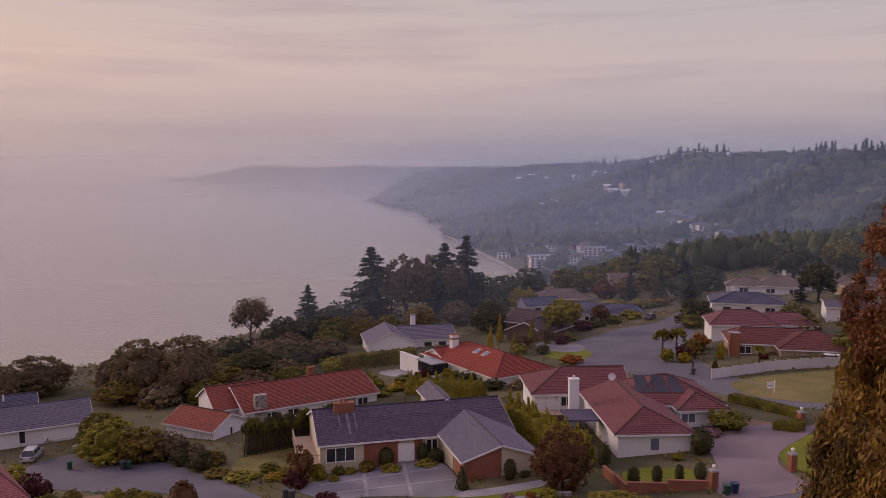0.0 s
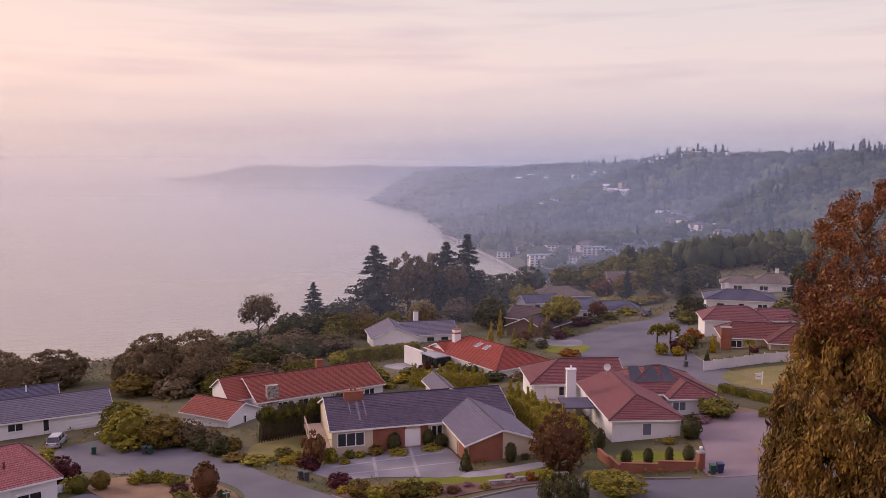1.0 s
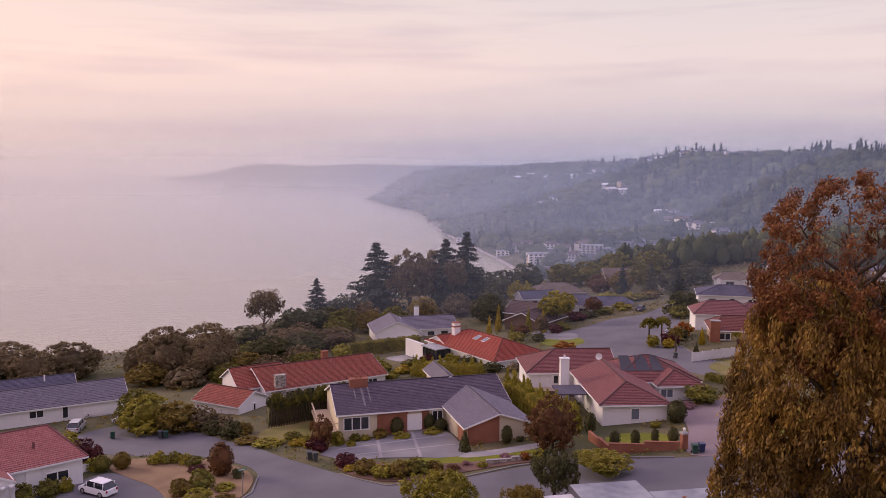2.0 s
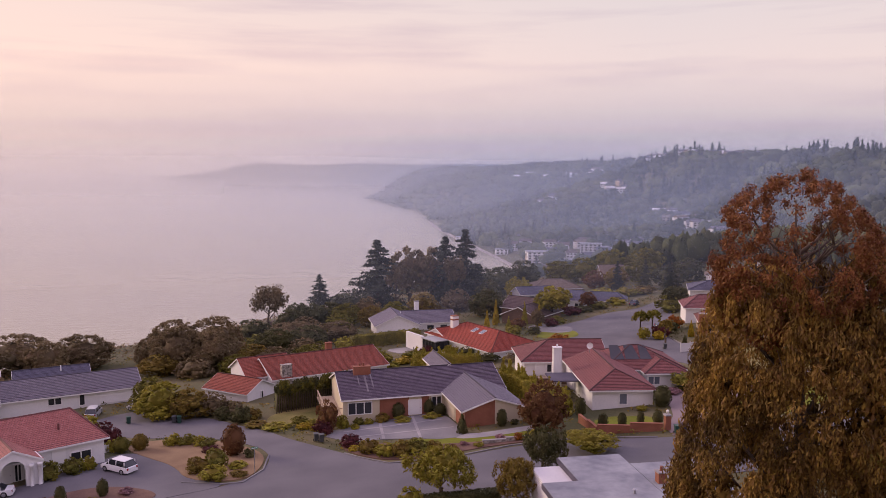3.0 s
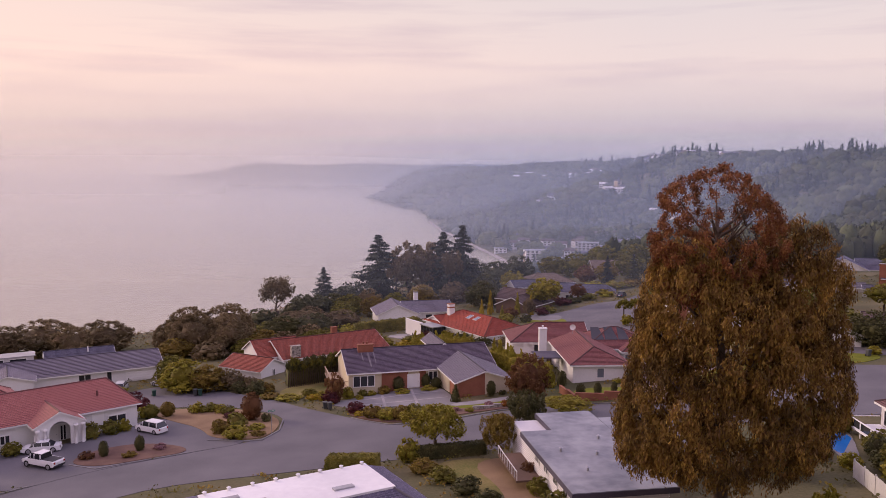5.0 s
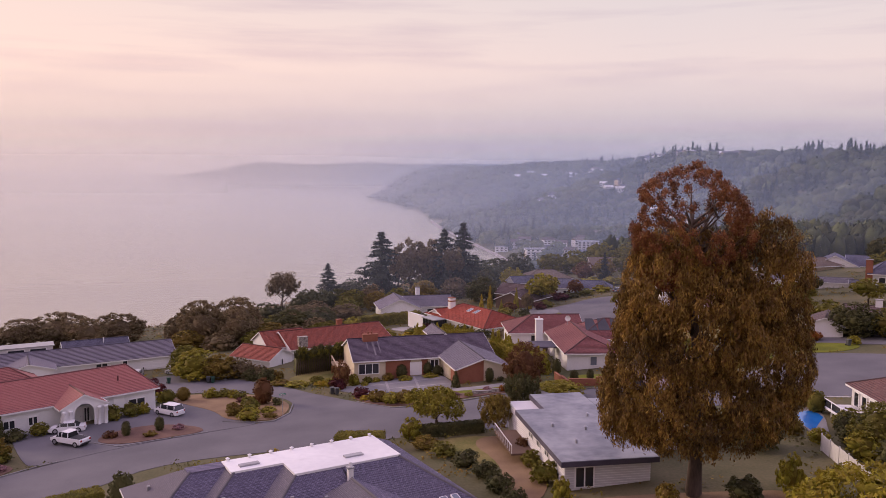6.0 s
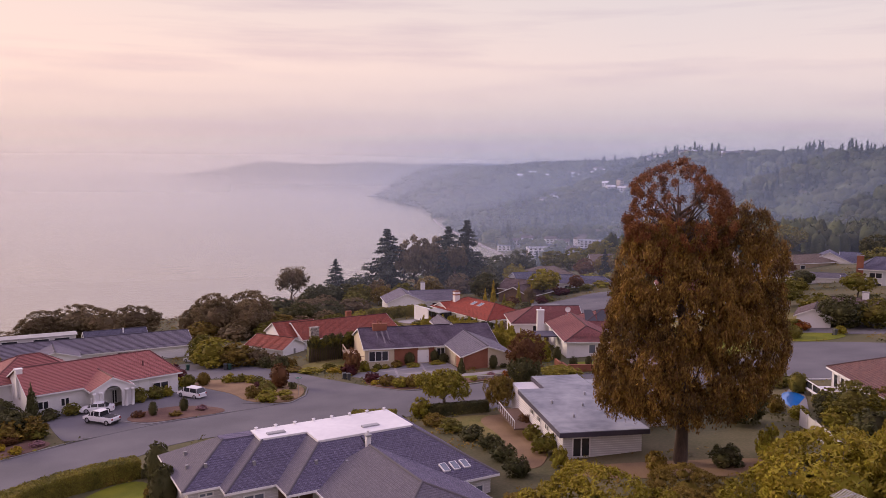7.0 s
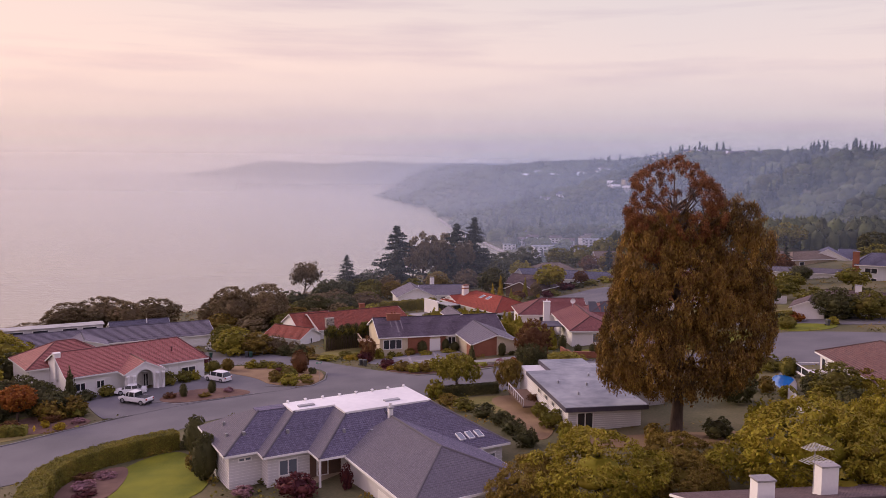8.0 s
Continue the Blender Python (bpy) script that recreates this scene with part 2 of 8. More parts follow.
M["t_umber"] = tile_material("umber_brown_clay_tile", (0.14, 0.068, 0.060), (0.20, 0.10, 0.085), (0.06, 0.035, 0.035), 0.30, 0.36, 0.75, 0.10)
M["t_maroon"] = tile_material("maroon_brown_clay_tile", (0.135, 0.042, 0.036), (0.19, 0.066, 0.052), (0.06, 0.024, 0.022), 0.30, 0.36, 0.75, 0.10, (0.11, 0.055, 0.05))
M["t_tan"] = tile_material("tan_brown_shingle", (0.17, 0.13, 0.10), (0.22, 0.165, 0.13), (0.09, 0.07, 0.06), 0.3, 0.2, 0.85, 0.12)
M["t_dark"] = tile_material("dark_brown_shingle", (0.105, 0.072, 0.072), (0.150, 0.104, 0.100), (0.05, 0.036, 0.036), 0.3, 0.2, 0.85, 0.12)
M["t_slate"] = tile_material("dark_blue_slate", (0.080, 0.076, 0.118), (0.120, 0.113, 0.165), (0.04, 0.04, 0.06), 0.3, 0.2, 0.7, 0.10)

LEAF = {
    "green": ((0.085, 0.095, 0.016), (0.225, 0.205, 0.034)),
    "lime": ((0.155, 0.158, 0.018), (0.35, 0.31, 0.040)),
    "yellow": ((0.26, 0.21, 0.015), (0.42, 0.33, 0.03)),
    "dark": ((0.046, 0.056, 0.020), (0.118, 0.118, 0.042)),
    "olive": ((0.11, 0.088, 0.016), (0.255, 0.190, 0.034)),
    "maroon": ((0.06, 0.017, 0.02), (0.115, 0.032, 0.034)),
    "rust": ((0.095, 0.052, 0.022), (0.19, 0.098, 0.036)),
    "orange": ((0.20, 0.075, 0.015), (0.32, 0.13, 0.02)),
    "conifer": ((0.028, 0.038, 0.025), (0.058, 0.068, 0.040)),
    "brownoak": ((0.095, 0.082, 0.044), (0.245, 0.195, 0.094)),
    "gold": ((0.16, 0.150, 0.013), (0.40, 0.345, 0.034)),
    "wood": ((0.05, 0.065, 0.034), (0.135, 0.145, 0.07)),
    "pink": ((0.22, 0.13, 0.14), (0.36, 0.22, 0.22)),
}
for k, (a, b) in LEAF.items():
    a, b = (a[0] * 1.05, a[1] * 0.95, a[2]), (b[0] * 1.05, b[1] * 0.95, b[2])
    M["leaf_" + k] = material(k + "_foliage", a, b, 0.7, 1.2, 6, 0.0, rand=0.12, island=0.24, translucent=0.22, spec=0.2)


# ---- mesh helpers ----
class Geo:
    """Points, faces and, where given, a plan (u, v) for each corner."""

    def __init__(self):
        self.v, self.f, self.uv = [], [], []

    def face(self, pts, uv=None):
        i = len(self.v)
        self.v += [tuple(p) for p in pts]
        self.f.append(list(range(i, i + len(pts))))
        self.uv.append(uv or [(p[0] + p[1], p[2]) for p in pts])

    def box(self, x0, x1, y0, y1, z0, z1, m=None, taper=0.0):
        q = [(x0, y0, z0), (x1, y0, z0), (x1, y1, z0), (x0, y1, z0), (x0 + taper, y0 + taper, z1), (x1 - taper, y0 + taper, z1), (x1 - taper, y1 - taper, z1), (x0 + taper, y1 - taper, z1)]
        if m is not None:
            q = [tuple(m @ Vector(p)) for p in q]
        for a in ((0, 1, 5, 4), (1, 2, 6, 5), (2, 3, 7, 6), (3, 0, 4, 7), (4, 5, 6, 7), (3, 2, 1, 0)):
            self.face([q[i] for i in a])

    def tube(self, rings, sides=8, cap=True):
        """rings: (centre, radius); closed skin from ring to ring."""
        loops = []
        for k, (c, r) in enumerate(rings):
            c = Vector(c)
            a = Vector(rings[min(k + 1, len(rings) - 1)][0]) - Vector(rings[max(k - 1, 0)][0])
            q = a.to_track_quat("Z", "Y") if a.length > 1e-6 else Euler((0, 0, 0)).to_quaternion()
            loops.append([tuple(c + q @ Vector((r * math.cos(2 * math.pi * j / sides), r * math.sin(2 * math.pi * j / sides), 0))) for j in range(sides)])
        base = len(self.v)
        for lp in loops:
            self.v += lp
        for k in range(len(loops) - 1):
            for j in range(sides):
                a, b = base + k * sides + j, base + k * sides + (j + 1) % sides
                self.f.append([a, b, b + sides, a + sides])
                self.uv.append([(0, 0)] * 4)
        if cap:
            self.f.append([base + j for j in range(sides)][::-1])
            self.uv.append([(0, 0)] * sides)
            self.f.append([base + (len(loops) - 1) * sides + j for j in range(sides)])
            self.uv.append([(0, 0)] * sides)

    def mesh(self, name, mat, smooth=False, weld=False):
        me = bpy.data.meshes.new(name)
        me.from_pydata(self.v, [], self.f)
        layer = me.uv_layers.new(name="UVMap")
        flat = [c for f in self.uv for p in f for c in p]
        layer.data.foreach_set("uv", flat)
        if weld:
            b = bmesh.new()
            b.from_mesh(me)
            bmesh.ops.remove_doubles(b, verts=b.verts, dist=0.002)
            b.to_mesh(me)
            b.free()
        me.materials.append(mat)
        if smooth:
            me.polygons.foreach_set("use_smooth", [True] * len(me.polygons))
        return me


def part(name, geo, mat, parent, label="", smooth=False):
    """One mesh under a thing or a part, in the thing's own coordinates."""
    ob = new(name, geo if isinstance(geo, bpy.types.Mesh) else geo.mesh(name, mat, smooth, name.startswith("roof")))
    ob.parent = parent
    return tagged(ob, label) if label else ob


def thing(name, label, category, x, y, z, turn=0.0, group="", kind=""):
    ob = new(name)
    ob.matrix_basis = pose(x, y, z, 0, 0, turn)
    return tagged(ob, label, category, group, kind)


def raw_mesh(name, verts, quads, mat, smooth=False):
    """A mesh from arrays of points and four-cornered faces."""
    me = bpy.data.meshes.new(name)
    nq = len(quads)
    me.vertices.add(len(verts))
    me.vertices.foreach_set("co", np.asarray(verts, dtype=np.float32).ravel())
    me.loops.add(nq * 4)
    me.loops.foreach_set("vertex_index", np.asarray(quads, dtype=np.int32).ravel())
    me.polygons.add(nq)
    me.polygons.foreach_set("loop_start", np.arange(0, nq * 4, 4, dtype=np.int32))
    me.update(calc_edges=True)
    me.materials.append(mat)
    if smooth:
        me.polygons.foreach_set("use_smooth", np.ones(nq, dtype=bool))
    return me


# ---- the lie of the land ----
SLOPE = (5.997, 7.553, -5.605, 0.306, -0.07, 0.077, -0.977, 1.479, -0.181, 0.032)


def curve(points):
    xs, ys = zip(*points)
    return lambda q: np.interp(q, xs, ys)


bluff_edge = curve([(-500, -420), (-150, 10), (-125, 60), (-92, 150), (-62, 200), (-30, 262), (10, 295), (60, 305), (130, 300), (250, 300), (400, 320), (3000, 400)])
shore_x = curve([(-600, -560), (0, -300), (100, -235), (250, -130), (330, -60), (450, 10), (600, 70), (720, 72), (846, 57), (1010, 32), (1290, -8), (1463, -24), (1760, -38), (1900, -52), (2140, -125), (2500, -190), (2800, -256), (2950, -250), (3100, -120), (3300, 60), (5000, 300)])
hill_foot = curve([(-0.2, 2760), (-0.09, 2740), (-0.06, 2150), (-0.02, 1650), (0.05, 1080), (0.15, 880), (0.3, 800), (0.42, 620), (0.55, 430), (0.8, 380)])
hill_top = curve([(-0.2, 2950), (-0.09, 2920), (-0.06, 2900), (-0.02, 2800), (0.05, 2400), (0.15, 2000), (0.3, 1480), (0.42, 1180), (0.55, 930), (0.8, 850)])
crest_z = curve([(-0.2, 4), (-0.09, 8), (-0.075, 16), (-0.05, 26), (0.0, 34), (0.05, 38), (0.15, 42), (0.24, 52), (0.3, 62), (0.42, 54), (0.55, 48), (0.8, 50)])
valley_z = curve([(-0.2, -53), (0.1, -52), (0.25, -49), (0.36, -42), (0.46, -30), (0.56, -18), (0.8, -10)])


def smooth(q):
    q = np.clip(q, 0, 1)
    return q * q * (3 - 2 * q)


def near_height(x, y):
    x, y = np.clip(np.asarray(x, float), -110, 125) / 100, np.clip(np.asarray(y, float), -20, 300) / 100
    terms = (1 + 0 * x, x, y, x * x, x * y, y * y, x ** 3, x * x * y, x * y * y, y ** 3)
    terrace = 0.95 * np.exp(-((x + 0.55) / 0.22) ** 2 - ((y - 0.77) / 0.16) ** 2)
    return sum(c * t for c, t in zip(SLOPE, terms)) + terrace


def height(x, y):
    x, y = np.asarray(x, float), np.asarray(y, float)
    u = x / np.maximum(y, 60)
    rise = smooth((y - hill_foot(u)) / (hill_top(u) - hill_foot(u)))
    far = valley_z(u) + (crest_z(u) - valley_z(u)) * rise
    far = far + 6 * np.sin(x / 90 + 1) * np.sin(y / 130) * smooth((y - 700) / 500)
    off = x - shore_x(y)
    far = np.minimum(far, SEA - 2 + np.where(off > 0, 2.5 + np.minimum(off, 25) * 0.08 + np.maximum(off - 25, 0) * 0.55, off * 0.2))
    far = np.maximum(far, SEA - 8)
    slope = np.where(x < 10, 1.55, 0.35)
    out = (y - bluff_edge(x)) / np.sqrt(1 + slope * slope)
    fall = smooth(out / np.where(x < 60, 95, 125))
    return near_height(x, y) * (1 - fall) + far * fall


def ground(x, y):
    return float(height(x, y))


def ticks(spans):
    out = []
    for a, b, step in spans:
        out += list(np.arange(a, b, step))
    return np.array(sorted(set(np.round(out, 3))))


gx = ticks([(-4800, -800, 160), (-800, -240, 24), (-240, -120, 8), (-120, 130, 3), (130, 320, 8), (320, 1400, 26), (1400, 4801, 150)])
gy = ticks([(-400, -30, 30), (-30, 300, 3), (300, 460, 8), (460, 2000, 26), (2000, 4900, 90)])
GX, GY = np.meshgrid(gx, gy)
gv = np.stack([GX, GY, height(GX, GY)], -1).reshape(-1, 3)
gi = np.arange(len(gx) * len(gy)).reshape(len(gy), len(gx))
gq = np.stack([gi[:-1, :-1], gi[:-1, 1:], gi[1:, 1:], gi[1:, :-1]], -1).reshape(-1, 4)
tagged(new("ground", raw_mesh("ground", gv, gq, M["ground"], True)), "dark garden soil and undergrowth on a sloping bluff", "ground", kind="structure")

# the sea, which lifts a little towards the far shore
sx = ticks([(-4800, -600, 200), (-600, 400, 50), (400, 4801, 400)])
sy = ticks([(-400, 1000, 50), (1000, 4901, 130)])
SX, SY = np.meshgrid(sx, sy)
lift = smooth((np.hypot(SX, SY) - 3700) / 1900) * 2
sv = np.stack([SX, SY, SEA + 44 * lift], -1).reshape(-1, 3)
si = np.arange(len(sx) * len(sy)).reshape(len(sy), len(sx))
sq = np.stack([si[:-1, :-1], si[:-1, 1:], si[1:, 1:], si[1:, :-1]], -1).reshape(-1, 4)
wm = bpy.data.materials.new("calm_sea_water")
wm.use_nodes = True
n, l = wm.node_tree.nodes, wm.node_tree.links
p = n["Principled BSDF"]
p.inputs["Base Color"].default_value = (0.345, 0.315, 0.230, 1)
p.inputs["Specular IOR Level"].default_value = 1.0
p.inputs["Roughness"].default_value, p.inputs["IOR"].default_value = 0.22, 1.33
tc, w1, w2, ad, bp = n.new("ShaderNodeTexCoord"), n.new("ShaderNodeTexNoise"), n.new("ShaderNodeTexNoise"), n.new("ShaderNodeMath"), n.new("ShaderNodeBump")
mp = n.new("ShaderNodeMapping")
mp.inputs["Scale"].default_value, mp.inputs["Rotation"].default_value = (0.35, 1.0, 1.0), (0, 0, radians(20))
l.new(tc.outputs["Object"], mp.inputs[0])
w1.inputs["Scale"].default_value, w1.inputs["Detail"].default_value = 0.20, 6
w2.inputs["Scale"].default_value, w2.inputs["Detail"].default_value = 0.035, 3
ad.operation = "ADD"
l.new(mp.outputs[0], w1.inputs["Vector"])
l.new(mp.outputs[0], w2.inputs["Vector"])
l.new(w1.outputs[0], ad.inputs[0])
l.new(w2.outputs[0], ad.inputs[1])
bp.inputs["Strength"].default_value, bp.inputs["Distance"].default_value = 0.9, 1.1
l.new(ad.outputs[0], bp.inputs["Height"])
l.new(bp.outputs[0], p.inputs["Normal"])
tagged(new("water", raw_mesh("water", sv, sq, wm, True)), "calm grey-pink sea under a hazy dusk sky", "sea", kind="structure")


# ---- translucent sheets added to imitate distance haze in the valley and over the sea ----
def haze_sheet_material(amount, low, high_z):
    m = bpy.data.materials.new("imitated_haze")
    m.use_nodes = True
    n, l = m.node_tree.nodes, m.node_tree.links
    n.clear()
    tr, df, tl = n.new("ShaderNodeBsdfTransparent"), n.new("ShaderNodeBsdfDiffuse"), n.new("ShaderNodeBsdfTranslucent")
    half, mix, out = n.new("ShaderNodeMixShader"), n.new("ShaderNodeMixShader"), n.new("ShaderNodeOutputMaterial")
    l.new(df.outputs[0], half.inputs[1])
    l.new(tl.outputs[0], half.inputs[2])
    tc, ax = n.new("ShaderNodeTexCoord"), n.new("ShaderNodeSeparateXYZ")
    l.new(tc.outputs["Object"], ax.inputs[0])
    # haze tint put into the sheet's colour: warm over sea, blue over land
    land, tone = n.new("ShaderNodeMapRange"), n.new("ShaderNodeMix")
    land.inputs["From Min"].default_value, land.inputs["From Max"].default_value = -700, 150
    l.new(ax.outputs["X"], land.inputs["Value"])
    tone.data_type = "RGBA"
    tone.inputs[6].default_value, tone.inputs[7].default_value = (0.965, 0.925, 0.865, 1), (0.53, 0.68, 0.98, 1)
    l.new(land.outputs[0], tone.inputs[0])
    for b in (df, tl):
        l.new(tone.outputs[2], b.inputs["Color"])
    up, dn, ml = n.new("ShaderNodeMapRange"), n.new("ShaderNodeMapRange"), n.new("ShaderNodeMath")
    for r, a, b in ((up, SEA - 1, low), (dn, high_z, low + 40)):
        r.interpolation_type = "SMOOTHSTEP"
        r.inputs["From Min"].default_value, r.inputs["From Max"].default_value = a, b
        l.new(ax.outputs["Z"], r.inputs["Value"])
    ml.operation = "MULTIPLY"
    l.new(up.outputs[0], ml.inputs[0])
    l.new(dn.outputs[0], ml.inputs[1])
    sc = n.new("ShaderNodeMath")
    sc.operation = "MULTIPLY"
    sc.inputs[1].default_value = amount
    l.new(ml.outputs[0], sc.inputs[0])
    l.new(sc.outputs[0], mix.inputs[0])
    l.new(tr.outputs[0], mix.inputs[1])
    l.new(half.outputs[0], mix.inputs[2])
    l.new(mix.outputs[0], out.inputs[0])
    return m


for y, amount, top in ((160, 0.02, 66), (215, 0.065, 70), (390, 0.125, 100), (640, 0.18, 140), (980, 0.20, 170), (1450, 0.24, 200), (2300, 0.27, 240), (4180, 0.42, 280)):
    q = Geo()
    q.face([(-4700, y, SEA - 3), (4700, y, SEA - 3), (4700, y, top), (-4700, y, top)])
    tagged(new("haze", q.mesh("haze", haze_sheet_material(amount, SEA + 30, top))), "translucent tinted sheet added to imitate distance haze", "haze", "haze banks", "structure")

# the far shores across the water, two low ridges
for y, x0, x1, top, base, seed in ((4620, -1700, 2400, 100, 0, 3), (4450, -660, 1500, 70, -20, 9)):
    q = Geo()
    xs = np.arange(x0, x1, 30.0)
    tops = [base + (top - base) * float(smooth((x - x0) / (1500 if top > 100 else 700)) * (0.86 + 0.14 * noise.noise((x / 300, seed, 0)))) + 3 * noise.noise((x / 45, seed, 3)) for x in xs]
    for i in range(len(xs) - 1):
        q.face([(xs[i], y, base - 40), (xs[i + 1], y, base - 40), (xs[i + 1], y, tops[i + 1]), (xs[i], y, tops[i])])
        q.face([(xs[i], y, tops[i]), (xs[i + 1], y, tops[i + 1]), (xs[i + 1], y + 200, tops[i + 1]), (xs[i], y + 200, tops[i])])
    tagged(new("backdrop", q.mesh("backdrop", M["leaf_wood"])), "far wooded shore across the water in haze", "far shore", kind="structure")


# ---- roads, drives and lawns: sheets laid on the slope ----
from mathutils.geometry import delaunay_2d_cdt


def outline(points, step=3.0, round_off=2):
    """A closed outline with softened corners."""
    pts = [Vector(p) for p in points]
    for _ in range(round_off):
        nxt = []
        for i, a in enumerate(pts):
            b = pts[(i + 1) % len(pts)]
            nxt += [a.lerp(b, 0.25), a.lerp(b, 0.75)]
        pts = nxt
    return pts


def inside(px, py, poly):
    hit = False
    for i, a in enumerate(poly):
        b = poly[i - 1]
        if (a.y > py) != (b.y > py) and px < (b.x - a.x) * (py - a.y) / (b.y - a.y) + a.x:
            hit = not hit
    return hit


PAVED = []


def sheet(name, points, mat, up, label, category, grid=3.0, round_off=2, kind="structure", skirt=0.25, parent=None):
    poly = outline(points, round_off=round_off)
    x0, x1 = min(q.x for q in poly), max(q.x for q in poly)
    y0, y1 = min(q.y for q in poly), max(q.y for q in poly)
    PAVED.append((x0, x1, y0, y1, poly))
    verts = list(poly)
    for a in np.arange(x0 + 0.7, x1, grid):
        for b in np.arange(y0 + 0.7, y1, grid):
            if inside(a, b, poly):
                verts.append(Vector((a, b)))
    edges = [(i, (i + 1) % len(poly)) for i in range(len(poly))]
    vs, es, fs, *_ = delaunay_2d_cdt(verts, edges, [], 1, 1e-4)
    g = Geo()
    zs = near_height([q.x for q in vs], [q.y for q in vs])
    g.v = [(q.x, q.y, float(z) + up) for q, z in zip(vs, zs)]
    g.f = [list(f) for f in fs]
    g.uv = [[(vs[i].x, vs[i].y) for i in f] for f in fs]
    for i, a in enumerate(poly):
        b = poly[(i + 1) % len(poly)]
        za, zb = float(near_height(a.x, a.y)) + up, float(near_height(b.x, b.y)) + up
        g.face([(a.x, a.y, za - skirt), (b.x, b.y, zb - skirt), (b.x, b.y, zb), (a.x, a.y, za)])
    return tagged(new(name, g.mesh(name, mat)), label, category, kind=kind)


def kerb(points, width=0.18, up=0.16, label="low pale concrete kerb along the road"):
    g = Geo()
    for (ax, ay), (bx, by) in zip(points, points[1:]):
        a, b = Vector((ax, ay, 0)), Vector((bx, by, 0))
        side = (b - a).normalized().cross(Vector((0, 0, 1))) * width / 2
        steps = max(1, int((b - a).length / 3))
        for k in range(steps):
            p0, p1 = a.lerp(b, k / steps), a.lerp(b, (k + 1) / steps)
            z0, z1 = float(near_height(p0.x, p0.y)), float(near_height(p1.x, p1.y))
            q = [(p0 - side, z0), (p1 - side, z1), (p1 + side, z1), (p0 + side, z0)]
            top = [(p.x, p.y, z + up) for p, z in q]
            low = [(p.x, p.y, z - 0.1) for p, z in q]
            g.face(top)
            g.face([low[0], low[1], top[1], top[0]])
            g.face([low[2], low[3], top[3], top[2]])
    tagged(new("kerb", g.mesh("kerb", M["drive"])), label, "kerb", kind="structure")


sheet("road", [(-95, 16), (-70, 20), (-48, 26), (-38, 47), (-33, 55), (-13, 58), (-5, 59.5), (5, 60.5), (18, 62), (35, 64), (48, 65), (58, 62), (70, 70), (78, 82), (68, 90), (57, 94), (50, 84), (40, 78.5), (27, 77.5), (17, 80), (8, 79), (0, 75.5), (-7, 75), (-13, 81), (-19, 87), (-22, 90), (-26, 95), (-30, 98), (-36, 104), (-46, 111), (-53, 112), (-58, 101), (-52, 97), (-42, 93), (-34, 93), (-25.5, 87), (-22.5, 82), (-22, 76), (-24, 71.5), (-32, 67), (-41, 62), (-49, 55), (-58, 44), (-80, 32), (-95, 27)], M["asphalt"], 0.05, "grey worn asphalt residential street", "road")
sheet("road", [(30, 147), (36, 136), (42, 122), (46, 112), (52, 107.5), (58, 103), (70, 98), (80, 92), (90, 100), (70, 108), (57, 114), (50, 122), (47, 135), (47, 146), (47, 158), (53, 169), (58, 184), (60, 196), (72, 215), (66, 219), (53, 196), (43, 194), (35, 184), (28, 178), (25, 168), (24, 158), (26, 151)], M["asphalt"], 0.05, "pale grey asphalt turning circle and lane", "road")
sheet("driveway", [(-18.5, 91.5), (-15, 88), (-12.5, 86), (-7, 86.5), (1, 84), (2.5, 87), (-0.2, 98.2), (-4, 99), (-8, 97), (-13, 94)], M["drive"], 0.09, "pale concrete driveway in wide panels", "driveway", round_off=1)
for line in ([(-14.5, 91.6), (-0.6, 95.0), (-0.5, 94.6), (-14.3, 91.2)], [(-12.0, 88.6), (1.0, 90.4), (1.1, 90.0), (-11.8, 88.2)], [(-8.6, 86.6), (-9.8, 95.4), (-9.4, 95.4), (-8.2, 86.6)], [(-3.6, 85.6), (-5.2, 98.0), (-4.8, 98.0), (-3.2, 85.6)]):
    sheet("drive_band", line, M["concrete"], 0.105, "pale concrete band across the driveway", "driveway band", round_off=0, skirt=0.02)
sheet("path", [(1, 84), (6, 84), (12, 86), (13.5, 88), (11, 88), (5, 86.2), (2, 86.2)], M["concrete"], 0.085, "narrow pale concrete garden path", "path", round_off=1)
sheet("driveway", [(28, 81), (31.5, 90), (31.5, 98), (36, 101), (41, 103.5), (46, 100.5), (49, 101), (45, 97), (39.5, 92), (37.3, 88), (37, 84), (38, 79), (33, 77.5), (28, 77.8)], M["paver"], 0.09, "dusky pink brick-paved driveway", "driveway", round_off=1)
sheet("driveway", [(-60, 70), (-52, 58), (-49, 55), (-41, 62), (-32, 67.2), (-24.5, 71), (-29.5, 73.5), (-33.5, 79.5), (-38.5, 83.5), (-43, 86), (-45, 80), (-47, 77), (-50, 72), (-56, 69)], M["asphalt"], 0.08, "dark grey asphalt forecourt", "driveway")
sheet("lawn", [(45, 119), (51, 112), (58, 108), (72, 110), (76, 128), (60, 131), (46, 130)], M["grass_dry"], 0.08, "patchy dry yellow-green field grass", "lawn")
sheet("lawn", [(38, 91), (41, 94), (48, 99), (56, 98), (54, 90), (47, 86), (40, 82), (38, 84)], M["grass"], 0.07, "bright mown grass beside the drive", "lawn")
sheet("lawn", [(19, 83), (27, 82.5), (29, 88), (20.5, 90)], M["grass"], 0.06, "small mown front lawn behind a brick wall", "lawn", round_off=1)
sheet("lawn", [(-9, 83.5), (1, 81.5), (12, 83), (12, 86), (5, 84.2), (-4, 85.5)], M["grass"], 0.07, "narrow strip of mown grass", "lawn")
